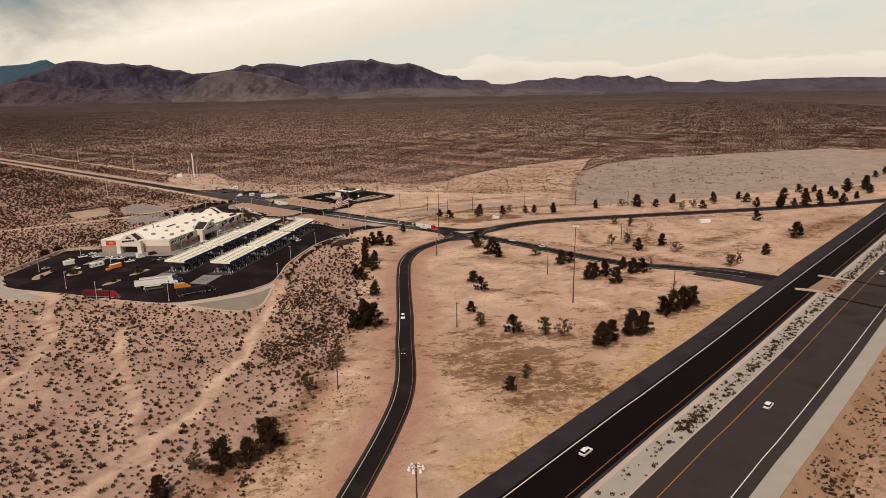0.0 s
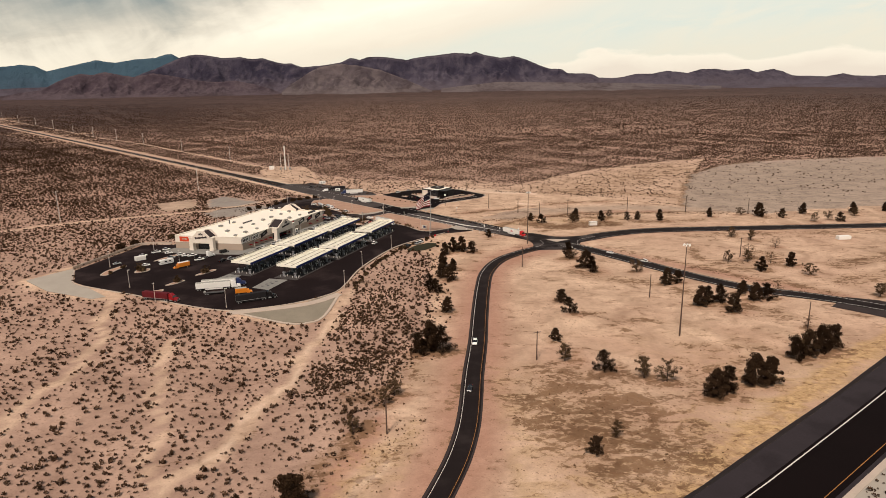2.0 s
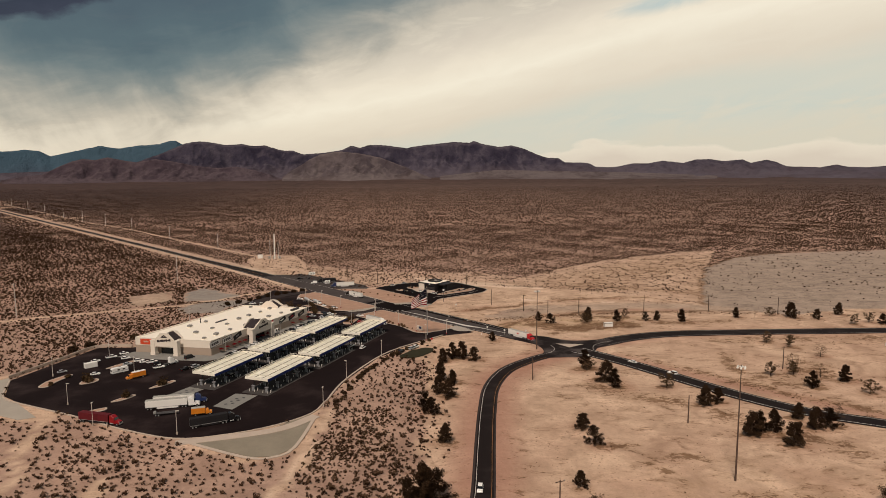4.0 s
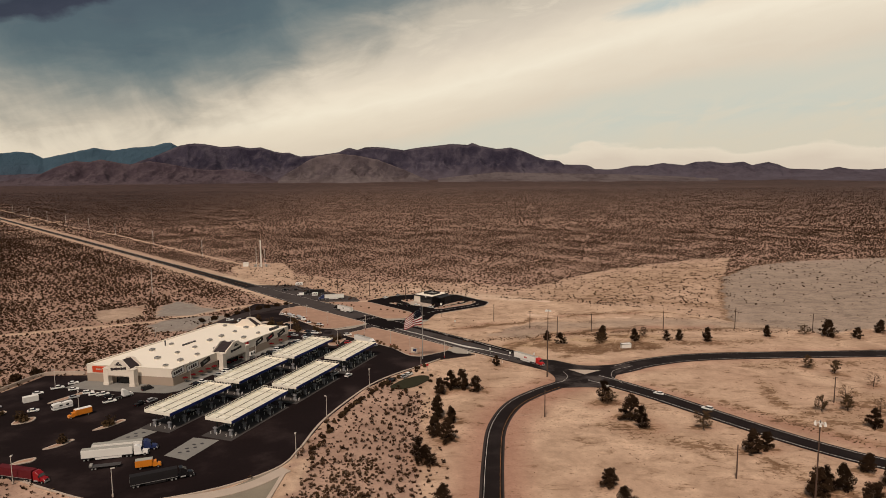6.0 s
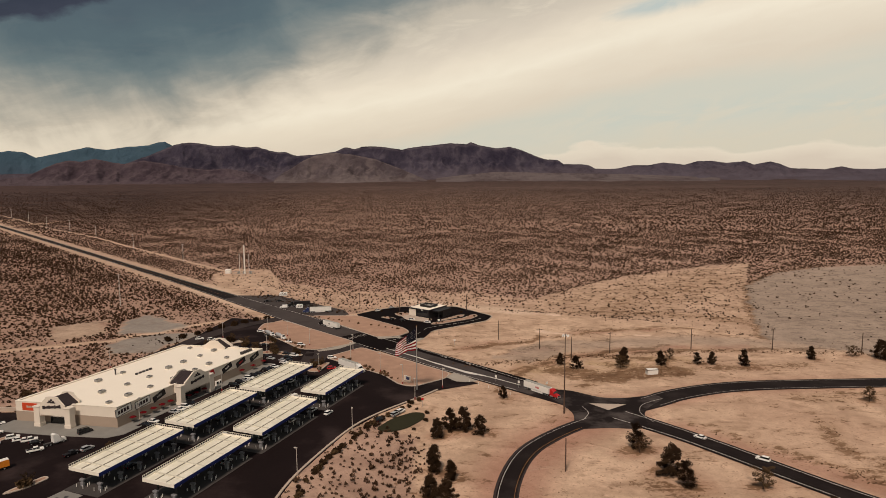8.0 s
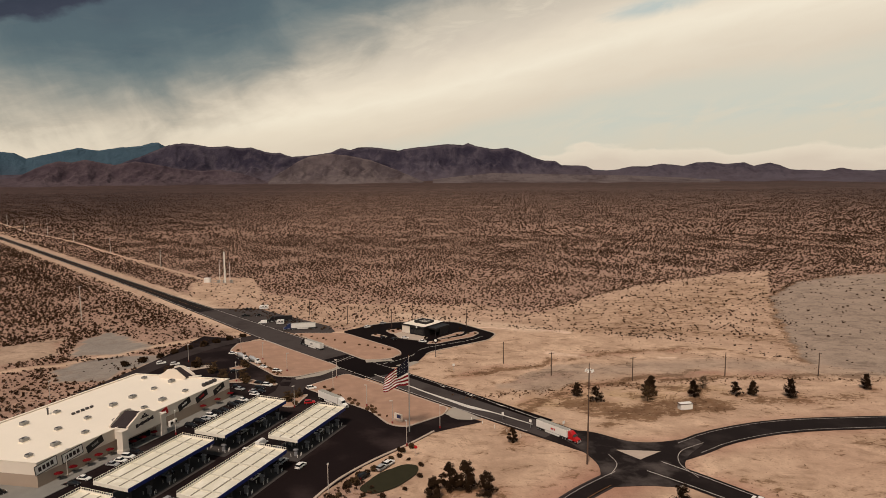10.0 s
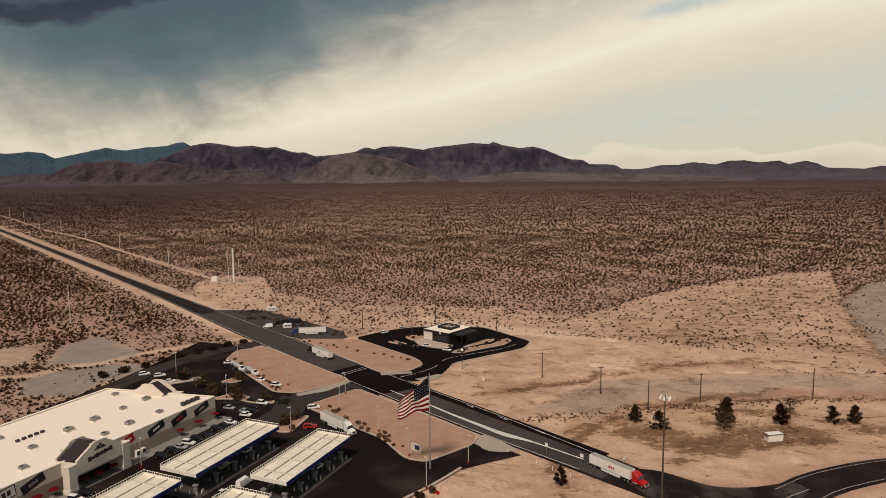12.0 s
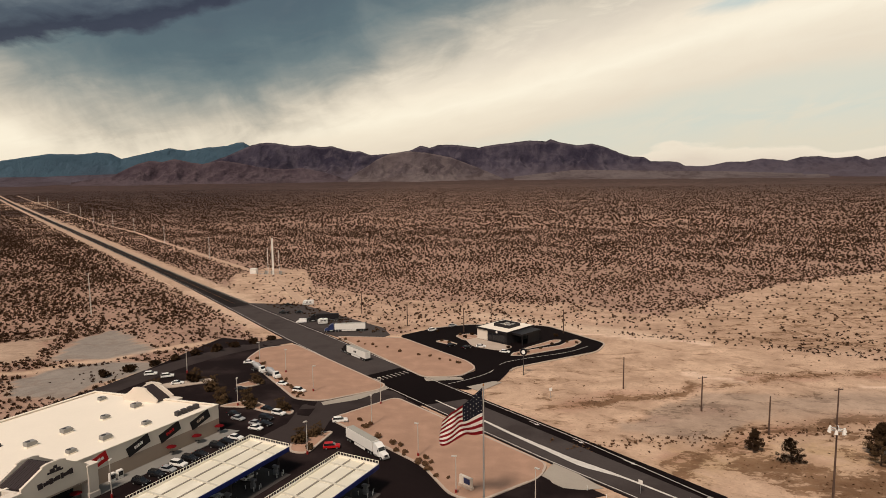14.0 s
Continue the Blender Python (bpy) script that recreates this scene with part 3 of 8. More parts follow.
# where trees stand: x, y and height
PINES = ((-1, 95, 9), (2.5, 94, 8), (-4, 93, 6.5), (4, 126, 5.5), (6, 161, 6.2), (3, 165, 6), (1, 146, 5.5), (-1, 150, 6), (4, 178, 6.6), (8, 174, 5), (9, 203, 6.6), (13, 203, 7), (17, 200, 5.4), (5, 199, 5.5),
                (57, 189, 7), (60, 175, 7.5), (62, 168, 6.5), (43, 134, 5), (44, 123, 5.5), (35, 100, 4), (44, 79, 6), (66, 64, 7.5), (70, 66, 7), (78, 70, 8.5), (82, 70, 7.5), (101, 87, 7.5), (106, 88, 8), (110, 91, 7), (97, 84, 6.5),
                (85, 151, 6.5), (90, 153, 5), (88, 128, 7), (92, 130, 6), (96, 130, 6.5), (96, 121, 6.5), (108, 132, 6.5), (113, 132, 6), (107, 139, 5), (52, 264, 4.5), (57, 258, 5), (89, 261, 5.5), (103, 262, 4.5), (108, 262, 4.8), (119, 259, 6),
                (148, 266, 5), (174, 265, 7.5), (200, 270, 6), (209, 250, 5), (228, 270, 6), (261, 249, 6), (291, 255, 7), (330, 278, 7), (359, 295, 8), (340, 270, 6), (310, 268, 6.5), (245, 262, 6), (212, 171, 8), (177, 146, 5), (218, 211, 6),
                (127, 165, 6), (141, 171, 6), (-35, 18, 7), (-30, 20, 6), (-26, 25, 8), (-45, 10, 5), (75, 263, 6.5), (27, 229, 4), (32, 41, 4), (185, 262, 5), (300, 285, 6), (275, 268, 7),
         (247, 273, 5), (242, 246, 6), (252, 240, 7), (263, 241, 5.5), (290, 266, 6.5), (271, 242, 7.5), (310, 284, 5), (280, 240, 5), (305, 258, 5.5), (297, 243, 6.5), (341, 290, 7.5), (317, 255, 5), (376, 313, 5), (348, 283, 7), (399, 330, 5.5), (420, 344, 6.5))
OLIVES = ((35, 86, 5), (53, 75, 6), (58, 73, 5.5), (79, 167, 5.5), (58, 189, 4.5), (73, 258, 5), (95, 269, 4.5), (196, 251, 5), (166, 269, 4.5), (140, 221, 5), (146, 215, 5), (128, 179, 5), (120, 179, 5), (142, 159, 5), (-18, 51, 4), (-10, 68, 4.5), (-12, 64, 4),
                (152, 133, 5), (157, 136, 4.5), (38, 47, 4), (-40, 19, 4), (100, 88, 6), (224, 262, 5), (205, 254, 5))
DRY_TREES = ((36, 90, 4), (57, 187, 4.5), (131, 185, 6), (112, 106, 4), (136, 176, 5), (120, 140, 4.5), (150, 200, 5))

# ---------------------------------------------------------------- the ground, one sheet to the horizon
def spaced(lo, hi, step, end_lo, end_hi, grow=1.13):
    """Grid lines, even between lo and hi and ever wider beyond."""
    mid = list(np.arange(lo, hi + 0.1, step))
    for sign, edge, end in ((-1, lo, end_lo), (1, hi, end_hi)):
        d, x = step, edge
        while abs(x) < abs(end):
            d *= grow
            x += sign * d
            mid.append(x if abs(x) < abs(end) else end)
    return np.array(sorted(set(mid)))


gx, gy = spaced(-330, 360, 2.6, -3330, 3330), spaced(-70, 560, 2.6, -3330, 3330)
GX, GY = np.meshgrid(gx, gy)
GX, GY = GX.ravel(), GY.ravel()


def rough_noise(x, y, s, seed=0.0):
    """Smooth waves of about that length, between -1 and 1."""
    a = np.sin(x / s * 2.1 + 1.7 * np.sin(y / s * 1.3 + seed) + seed) + np.sin(y / s * 1.9 + 1.4 * np.sin(x / s * 1.7 + 2 + seed)) + 0.6 * np.sin((x + y) / s * 3.3 + seed * 2)
    return a / 2.6


jx, jy = GX + 2.2 * rough_noise(GX, GY, 9, 1.0), GY + 2.2 * rough_noise(GX, GY, 9, 4.0)


def scrub_cover(x, y):
    """How far shrubs cover the ground: 0 none, 1 fully."""
    c = np.ones(x.shape)
    c[inside(SPARSE, x, y)] = 0.17
    c[inside(PIT, x, y)] = 0.05
    c[inside(SIDE, x, y)] = 0.55
    c[inside(CLEARED, x, y)] = 0.0
    c[inside(LOT, x, y)] = 0.0
    for p in PONDS:
        c[inside(p, x, y)] = 0.0
    c[inside(YARDS, x, y)] = 0.38
    for p in APRONS:
        c[inside(p, x, y)] = 0.0
    c[inside(PATCH, x, y)] = 0.04
    for line, wd in TRACKS:
        c[away(line, x, y) < wd * 0.7] = 0.0
    c[inside([(-133, 448), (-144, 480), (-135, 505), (-110, 500), (-98, 470), (-89, 444), (-100, 430), (-112, 413), (-120, 420)], x, y)] = 0.12
    c[away(thin(MAIN, 6), x, y) < 10] = 0.0
    c[away(thin(FRONT, 6), x, y) < 8] = 0.0
    return c


cover = scrub_cover(jx, jy)
cover[inside(PATCH, jx, jy)] = 0.72
track = np.zeros(GX.shape)
for line, wd in TRACKS:
    track = np.maximum(track, np.clip(1.5 - away(line, jx, jy) / (wd * 0.5), 0, 1) * (0.42 if wd > 2.4 else 0.3) * (GY < 520))
track = np.maximum(track, np.clip(2.0 - away(thin(MAIN, 6), GX, GY) / 6.5, 0, 1) * (GY > 360) * (GY < 480))
track = np.maximum(track, inside([(-133, 448), (-144, 480), (-135, 505), (-110, 500), (-98, 470), (-89, 444), (-100, 430), (-112, 413), (-120, 420)], jx, jy) * 0.12)
track = np.maximum(track, np.clip(1.6 - away([(-6, 384), (25, 367), (52, 352)], GX, GY) / 5, 0, 1))
track[inside(PATCH, jx, jy)] = 0.08
gravel = np.zeros(GX.shape)
gravel[inside(PIT, jx, jy)] = 0.7
for p, k_ in zip(PONDS, (1.0, 1.0, 0.4)):
    gravel[inside(p, jx, jy)] = k_
gravel = np.maximum(gravel, inside([(40, 287), (51, 297), (67, 298), (64, 285), (52, 274), (41, 268), (27, 272)], jx, jy) * 0.5)
gravel = np.maximum(gravel, np.clip(1.4 - away([(70, 290), (110, 296), (160, 285)], jx, jy) / 9, 0, 1) * 0.5)
fd = away(thin(FRONT, 6), GX, GY)
worked = 0.25 * np.clip((GX - 70) / 60, 0, 1) * inside(CLEARED, GX, GY) * np.clip((262 - GY) / 25, 0, 1) * np.clip(0.6 + 0.8 * rough_noise(GX, GY, 22, 5.0), 0, 1)
worked = np.maximum(worked, 0.5 * np.clip((GX - 14) / 20, 0, 1) * np.clip((150 - GY) / 70, 0, 1) * np.clip(0.55 + 0.9 * rough_noise(GX, GY, 12, 2.5), 0, 1))
verge = np.maximum(worked, np.clip(1.6 - fd / 8, 0, 1))
verge = np.maximum(verge, np.clip(1.3 - away([(-13, 56), (-17, 42), (-21, 28), (-26, 20), (-36, 9), (-50, -12)], jx, jy) / 3.0, 0, 1))
verge = np.maximum(verge, np.clip(1.4 - away(thin(RAMP, 6), GX, GY) / 7, 0, 1) * 0.8)
verge = np.maximum(verge, np.clip(1.4 - away([(140, 132), (117, 156), (90, 182), (72, 203)], GX, GY) / 5, 0, 1) * 0.9)
for line, wd in (([(16, 286), (26, 293), (36, 295), (53, 303)], 3.0), ([(35, 258), (50, 268), (68, 277), (93, 284), (130, 284)], 3.0), ([(63, 309), (88, 313), (110, 315)], 2.0), ([(48, 284), (52, 286)], 3.0), ([(35, 279), (38, 280)], 2.2)):
    verge = np.maximum(verge, np.clip(1.5 - away(line, jx, jy) / wd, 0, 1) * np.clip(0.55 + 0.7 * rough_noise(GX, GY, 7, 3.0), 0, 1))
verge = np.maximum(verge, np.clip(1.3 - away([(215, 176), (245, 192), (270, 203)], jx, jy) / 12, 0, 1) * 0.8)
for x, y, h in (*PINES, *OLIVES, *DRY_TREES):
    d = np.hypot((jx - x - 1.0) * 0.75, jy - y)
    m = d < h * 1.6
    verge[m] = np.maximum(verge[m], np.clip(1.25 - d[m] / (h * 0.7), 0, 1) * np.clip(0.7 + 0.6 * rough_noise(GX[m], GY[m], 5, x), 0, 1))
grass = np.clip(0.5 + 0.9 * rough_noise(GX, GY, 30, 2.0), 0, 1) * (GX < 130) * (GY < 118) * (GX > 14) * np.clip((118 - GY) / 60, 0, 1) * 0.8
grass = np.maximum(grass, inside([(-3, 57), (-12, 50), (-17, 32), (-26, 14), (-40, -12), (-24, -12), (-12, 18), (-7, 36)], jx, jy) * 0.8)
grass = np.maximum(grass, np.clip(1.3 - away([(20, 12), (60, 44), (110, 84)], jx, jy) / 10, 0, 1))
grass = np.maximum(grass, np.clip(1.2 - away([(38, 258), (55, 262), (75, 262), (98, 268)], jx, jy) / 9, 0, 1))


def stroke(pts, wd, strength):
    """A band along a line: full in its middle, fading out at about its width."""
    return np.clip(1.5 - away(pts, jx, jy) / wd, 0, 1) * strength


# where dead grass and mud darken the sand: line, width and strength
STAINS = (([(95, 365), (150, 410), (190, 450)], 26, 0.30), ([(200, 330), (260, 400), (350, 430)], 50, 0.30), ([(75, 350), (120, 345), (150, 330)], 8, 0.42), ([(30, 66), (36, 50), (44, 40)], 16, 0.58), ([(145, 297), (160, 335), (175, 371), (197, 418), (238, 464), (285, 489)], 2.2, 0.66), ([(205, 300), (225, 345), (270, 372), (330, 380)], 3.0, 0.5), ([(196, 400), (230, 440), (300, 462)], 2.2, 0.5), ([(160, 292), (240, 300), (330, 320)], 2.0, 0.45), ([(41, 66), (48, 63), (50, 57)], 3.5, 0.75), ([(22, 64), (30, 69)], 4.0, 0.7), ([(19, 55), (29, 50)], 3.0, 0.7), ([(24, 80), (39, 77), (58, 72)], 3.5, 0.55),
                    ([(53, 111), (57, 107)], 2.0, 0.7), ([(65, 115), (69, 112.5)], 2.0, 0.6), ([(48, 123), (55, 122)], 1.6, 0.6), ([(71, 96), (92, 91)], 2.5, 0.5), ([(66, 84), (72, 76)], 3.0, 0.55), ([(60, 62), (70, 72), (84, 82)], 7, 0.34),
                    ([(3, 36), (4.5, 60), (6.7, 82)], 1.2, 0.55), ([(26, 234), (40, 260), (54, 275), (70, 279), (108, 280), (158, 281), (194, 276)], 1.7, 0.7), ([(73, 273), (82, 271), (102, 263)], 3.0, 0.5),
                    ([(67, 313), (122, 316), (144, 288)], 1.4, 0.5), ([(115, 205), (111, 184)], 3.0, 0.55), ([(36, 283), (44, 283)], 1.6, 0.6), ([(47, 272), (54, 250), (71, 249)], 5.0, 0.5), ([(27, 290), (35, 293), (47, 298), (53, 305)], 1.8, 0.75),
                    ([(14, 285), (24, 288)], 1.8, 0.65), ([(42, 286), (49, 288), (53, 285)], 2.6, 0.55), ([(33, 280), (35, 278)], 1.5, 0.7), ([(51, 256), (61, 248), (73, 251), (90, 254)], 6.0, 0.85), ([(55, 238), (69, 247)], 2.6, 0.6),
                    ([(34, 257), (46, 266), (58, 272), (77, 280), (101, 288)], 1.5, 0.75), ([(60, 304), (77, 311), (97, 316), (120, 314)], 1.5, 0.65), ([(70, 297), (79, 296)], 1.6, 0.6), ([(12, 292), (16, 290)], 1.3, 0.6), ([(75, 207), (95, 186), (118, 160), (140, 136)], 1.6, 0.6),
                    ([(215, 176), (245, 192), (275, 206)], 8.0, 0.5), ([(-16, 54), (-22, 38), (-34, 14), (-50, -14)], 2.4, 0.6), ([(-8, 46), (-14, 30), (-24, 10)], 3.0, 0.42), ([(-20, 66), (-12, 72), (-6, 84)], 4.0, 0.45),
                    ([(96, -12), (130, 12), (180, 48), (240, 95)], 9.0, 0.5), ([(90, -40), (150, 0)], 14.0, 0.45), ([(150, 318), (178, 372), (200, 420)], 3.0, 0.4), ([(170, 330), (230, 330), (300, 345)], 4.0, 0.34), ([(145, 215), (190, 222)], 3.0, 0.3), ([(160, 170), (200, 190)], 5.0, 0.45), ([(120, 225), (170, 228), (230, 226)], 4.0, 0.4), ([(110, 172), (128, 176), (140, 190)], 7.0, 0.42), ([(150, 150), (180, 160)], 6.0, 0.42), ([(52, 170), (66, 160), (80, 152)], 4.0, 0.4), ([(88, 140), (110, 118)], 5.0, 0.42), ([(70, 262), (100, 256), (140, 258)], 4.0, 0.42))


def stained(x, y):
    best = np.zeros(x.shape)
    for pts, wd, k_ in STAINS:
        best = np.maximum(best, np.clip(1.5 - away(pts, x, y) / wd, 0, 1) * k_)
    return best


stain_shade = np.maximum(0.10 * np.clip(0.4 + 0.9 * rough_noise(GX, GY, 26, 6.0), 0, 1) * (cover < 0.1), stained(jx, jy))
# brown litter under each tree, its shadow painted in to the +x side
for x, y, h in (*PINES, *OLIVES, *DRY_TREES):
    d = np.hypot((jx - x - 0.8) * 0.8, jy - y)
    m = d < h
    stain_shade[m] = np.maximum(stain_shade[m], np.clip(1.15 - d[m] / (h * 0.66), 0, 1) * 0.85)
straw = np.maximum(stroke([(14, 8), (54, 36), (74, 52), (91, 67), (112, 84), (138, 101)], 5.0, 0.75), stroke([(18, 22), (48, 44), (84, 74)], 9.0, 0.36))
straw = np.maximum(straw, stroke([(150, 112), (230, 172), (330, 246)], 6.0, 0.5))
straw = np.maximum(straw, stroke([(-12, 46), (-22, 22), (-36, -6)], 7.0, 0.42))
pale_ = np.maximum(stroke([(-6, 372), (25, 357), (51, 351), (66, 345)], 2.0, 0.8), stroke([(53, 314), (60, 309), (66, 306)], 2.2, 0.7))
for pts, wd, k_ in (([(93, 305), (102, 304)], 1.6, 0.8), ([(88, 215), (105, 200), (95, 190)], 5.0, 0.22), ([(30, 180), (36, 150), (40, 110)], 7.0, 0.28), ([(-10, 40), (-18, 24)], 2.2, 0.5), ([(-30, 130), (-36, 105), (-37, 81), (-41, 62), (-47, 41)], 1.3, 0.5), ([(100, 338), (135, 330)], 10.0, 0.3)):
    pale_ = np.maximum(pale_, stroke(pts, wd, k_))
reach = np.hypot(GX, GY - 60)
# far plain darkens outwards: denser shrubs, with cloud shade painted in
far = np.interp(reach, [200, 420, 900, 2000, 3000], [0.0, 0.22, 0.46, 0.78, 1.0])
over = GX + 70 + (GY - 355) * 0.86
# painted cloud shade: darker again to the far left
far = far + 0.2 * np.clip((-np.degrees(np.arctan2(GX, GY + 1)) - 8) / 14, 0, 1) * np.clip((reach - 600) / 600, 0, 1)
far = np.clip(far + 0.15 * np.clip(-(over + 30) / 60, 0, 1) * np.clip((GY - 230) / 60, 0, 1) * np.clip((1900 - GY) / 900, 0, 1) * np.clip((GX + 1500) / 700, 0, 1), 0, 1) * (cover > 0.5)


def bajada(r):
    """The plain rises a little towards the mountains."""
    return 17.0 * np.clip((r - 1500) / 1700, 0, 1) ** 1.6


gz = -0.12 + 0.10 * rough_noise(GX, GY, 14, 0.3)
nx, ny = len(gx), len(gy)
idx = np.arange(nx * ny).reshape(ny, nx)
quads = np.stack([idx[:-1, :-1], idx[:-1, 1:], idx[1:, 1:], idx[1:, :-1]], -1).reshape(-1, 4)


def grid_mesh(name, co, faces, mat):
    """A mesh from arrays of places and of four-cornered faces."""
    me = bpy.data.meshes.new(name)
    me.vertices.add(len(co))
    me.vertices.foreach_set("co", np.ascontiguousarray(co, np.float32).ravel())
    k = faces.shape[1]
    me.loops.add(faces.size)
    me.loops.foreach_set("vertex_index", faces.astype(np.int32).ravel())
    me.polygons.add(len(faces))
    me.polygons.foreach_set("loop_start", np.arange(0, faces.size, k, dtype=np.int32))
    me.polygons.foreach_set("loop_total", np.full(len(faces), k, np.int32))
    me.materials.append(MATS[mat])
    me.update(calc_edges=True)
    return me


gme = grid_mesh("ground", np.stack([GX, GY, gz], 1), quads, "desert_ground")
for aname, chans in (("zone", (cover, track, gravel)), ("zone_b", (verge, grass, far)), ("zone_c", (stain_shade, straw, pale_))):
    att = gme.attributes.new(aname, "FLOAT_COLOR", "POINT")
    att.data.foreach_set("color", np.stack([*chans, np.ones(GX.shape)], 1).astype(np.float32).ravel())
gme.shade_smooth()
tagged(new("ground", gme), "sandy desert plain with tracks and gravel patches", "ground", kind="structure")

# ---------------------------------------------------------------- mountains on the horizon
def mountain(name, azimuths, heights, foot, ridge, back, mat, label, seed, gully=0.35, grain=1.0):
    """A range as a ring sector round the place: ridge heights over azimuth, with spurs and gullies that run downhill."""
    az = np.arange(azimuths[0], azimuths[-1] + 0.01, 0.11)
    top = np.interp(az, azimuths, heights)
    rs = np.concatenate([np.linspace(foot, ridge, 54), np.linspace(ridge, back, 8)[1:]])
    co = []
    for r in rs:
        base = float(bajada(r))
        for a, h in zip(az, top):
            x, y = r * math.sin(radians(a)), r * math.cos(radians(a)) + 10
            lap = foot + 0.30 * (ridge - foot) * (1 + noise.fractal(Vector((a * 0.30, seed, 0.5)), 1.0, 2.0, 4))
            t = max(0.0, (r - lap) / (ridge - lap)) if r <= ridge else (back - r) / (back - ridge)
            bend = noise.noise(Vector((x * 0.006, y * 0.006, seed + 4)))
            spur = noise.ridged_multi_fractal(Vector((x * 0.0075 * grain + bend * 0.6, y * 0.0045 * grain, seed)), 0.95, 2.1, 5, 1.0, 2.0) / 2.0
            knob = noise.fractal(Vector((x * 0.013 * grain, y * 0.011 * grain, seed)), 0.8, 2.0, 5)
            free = gully * (1 - t ** 5)
            shape = t ** 1.8 * (1 - free) + free * t ** 1.6 * min(max(spur, 0.0), 1.4) * 0.95
            z = base + (h - base) * shape + knob * 26 * t * (1.03 - t) * min(h / 90, 1.2) + noise.fractal(Vector((a * 2.6, r * 0.004, seed)), 0.8, 2.0, 3) * 1.6 * t * min(h / 120, 1)
            co.append((x, y, z - 6 * max(0.0, 1 - t * 6) - 0.6))
    n, k = len(az), len(rs)
    ids = np.arange(n * k).reshape(k, n)
    fs = np.stack([ids[:-1, :-1], ids[:-1, 1:], ids[1:, 1:], ids[1:, :-1]], -1).reshape(-1, 4)
    me = grid_mesh(name, np.array(co), fs, mat)
    me.shade_smooth()
    return tagged(new(name, me), label, "mountains", kind="structure")


def ridge_heights(px, py, r):
    """Heights of a skyline at distance r from angles off the middle (hundredths of the width)."""
    return [max(73 + r * v / 100 * 0.98, 1) for v in py]


# skyline: azimuth in degrees, tangent of elevation in percent
SKY_A = [-50.0, -45.3, -43.4, -41.2, -38.7, -37.0, -34.3, -32.0, -31.14, -30.29, -29.54, -28.52, -27.4, -26.26, -24.94, -23.55, -21.94, -21.32, -20.78, -20.38, -19.3, -17.5]
SKY_H = [2.6, 2.2, 1.3, 0.6, 0.7, 1.2, 2.0, 1.98, 2.21, 2.08, 1.35, 1.8, 2.25, 2.79, 2.43, 2.83, 3.08, 3.48, 3.57, 3.18, 2.2, 1.2]
MAIN_A = [-44.65, -34.65, -28.6, -24.83, -22.81, -21.15, -20.09, -19.03, -18.1, -16.9, -15.67, -14.71, -13.81, -13.01, -12.25, -11.56, -10.65, -9.02, -7.47, -6.66, -5.86, -5.24, -4.14, -1.89, -0.69, 1.43, 2.2, 3.55, 3.94, 4.51, 6.05, 7.24, 8.2, 9.15, 10.1, 11.28, 11.75, 13.71, 14.31, 15.46, 16.36, 17.25, 18.59, 19.68, 21.32, 22.25, 23.29, 24.33, 25.75, 26.36, 27.53, 28.31, 28.9, 31.14, 32.21, 32.93, 34.15, 36.0, 41.35, 47.35, 55.35]
MAIN_H = [-0.9, -0.9, -0.6, -0.24, 1.13, 2.31, 3.18, 3.51, 3.37, 2.98, 3.15, 2.83, 2.99, 2.5, 2.17, 2.17, 1.59, 1.84, 2.25, 2.92, 2.58, 3.0, 3.0, 2.56, 2.89, 3.3, 3.46, 3.28, 3.61, 3.18, 2.65, 2.8, 2.37, 1.6, 0.99, 0.81, 0.22, 0.12, -0.47, -0.56, -0.41, -0.0, -0.01, 0.38, 0.04, 0.51, 0.58, 0.25, 0.46, -0.01, 0.44, -0.03, -0.49, -0.65, -0.29, -0.58, -0.66, -0.35, -0.2, -0.4, -0.5]
HILL_A = [-12.55, -11.85, -11.15, -10.2, -9.26, -8.08, -7.14, -5.49, -4.16, -3.11, -2.06, -0.95, 0.25]
HILL_H = [-1.89, -0.9, -0.24, 0.84, 1.59, 2.0, 2.0, 1.57, 1.13, 0.36, -0.33, -1.2, -2.07]
LOW_A = [-32.82, -31.46, -30.23, -29.13, -28.2, -27.45, -26.71, -25.75, -24.8, -23.83, -22.41, -21.2, -19.55, -17.85, -16.1, -14.79, -13.45, -12.56]
LOW_H = [-1.7, -1.31, -1.05, -0.04, 0.69, 0.99, 0.84, 1.21, 0.83, 0.52, 0.98, 0.66, 0.01, -0.33, -0.19, -0.69, -1.37, -2.06]
FAN_A = [1.0, 3.0, 6.0, 8.5, 11.0, 14.0, 17.0, 20.0, 24.0]
FAN_H = [-1.8, -1.4, -0.9, -1.0, -1.1, -1.2, -1.3, -1.5, -1.8]
mountain("far_mountains", SKY_A, ridge_heights(SKY_A, SKY_H, 3290), 3120, 3290, 3325, "blue_rock", "mountain range in the far distance, blue-grey haze painted into its colour", 3.1, 0.2)
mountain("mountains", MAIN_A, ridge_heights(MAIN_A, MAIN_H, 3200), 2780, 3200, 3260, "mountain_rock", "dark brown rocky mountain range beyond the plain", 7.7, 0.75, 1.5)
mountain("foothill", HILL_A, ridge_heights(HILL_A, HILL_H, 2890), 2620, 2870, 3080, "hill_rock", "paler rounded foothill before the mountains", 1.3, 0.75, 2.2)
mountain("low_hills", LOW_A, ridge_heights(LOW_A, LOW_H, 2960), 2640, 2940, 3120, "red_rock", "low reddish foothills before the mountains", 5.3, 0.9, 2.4)
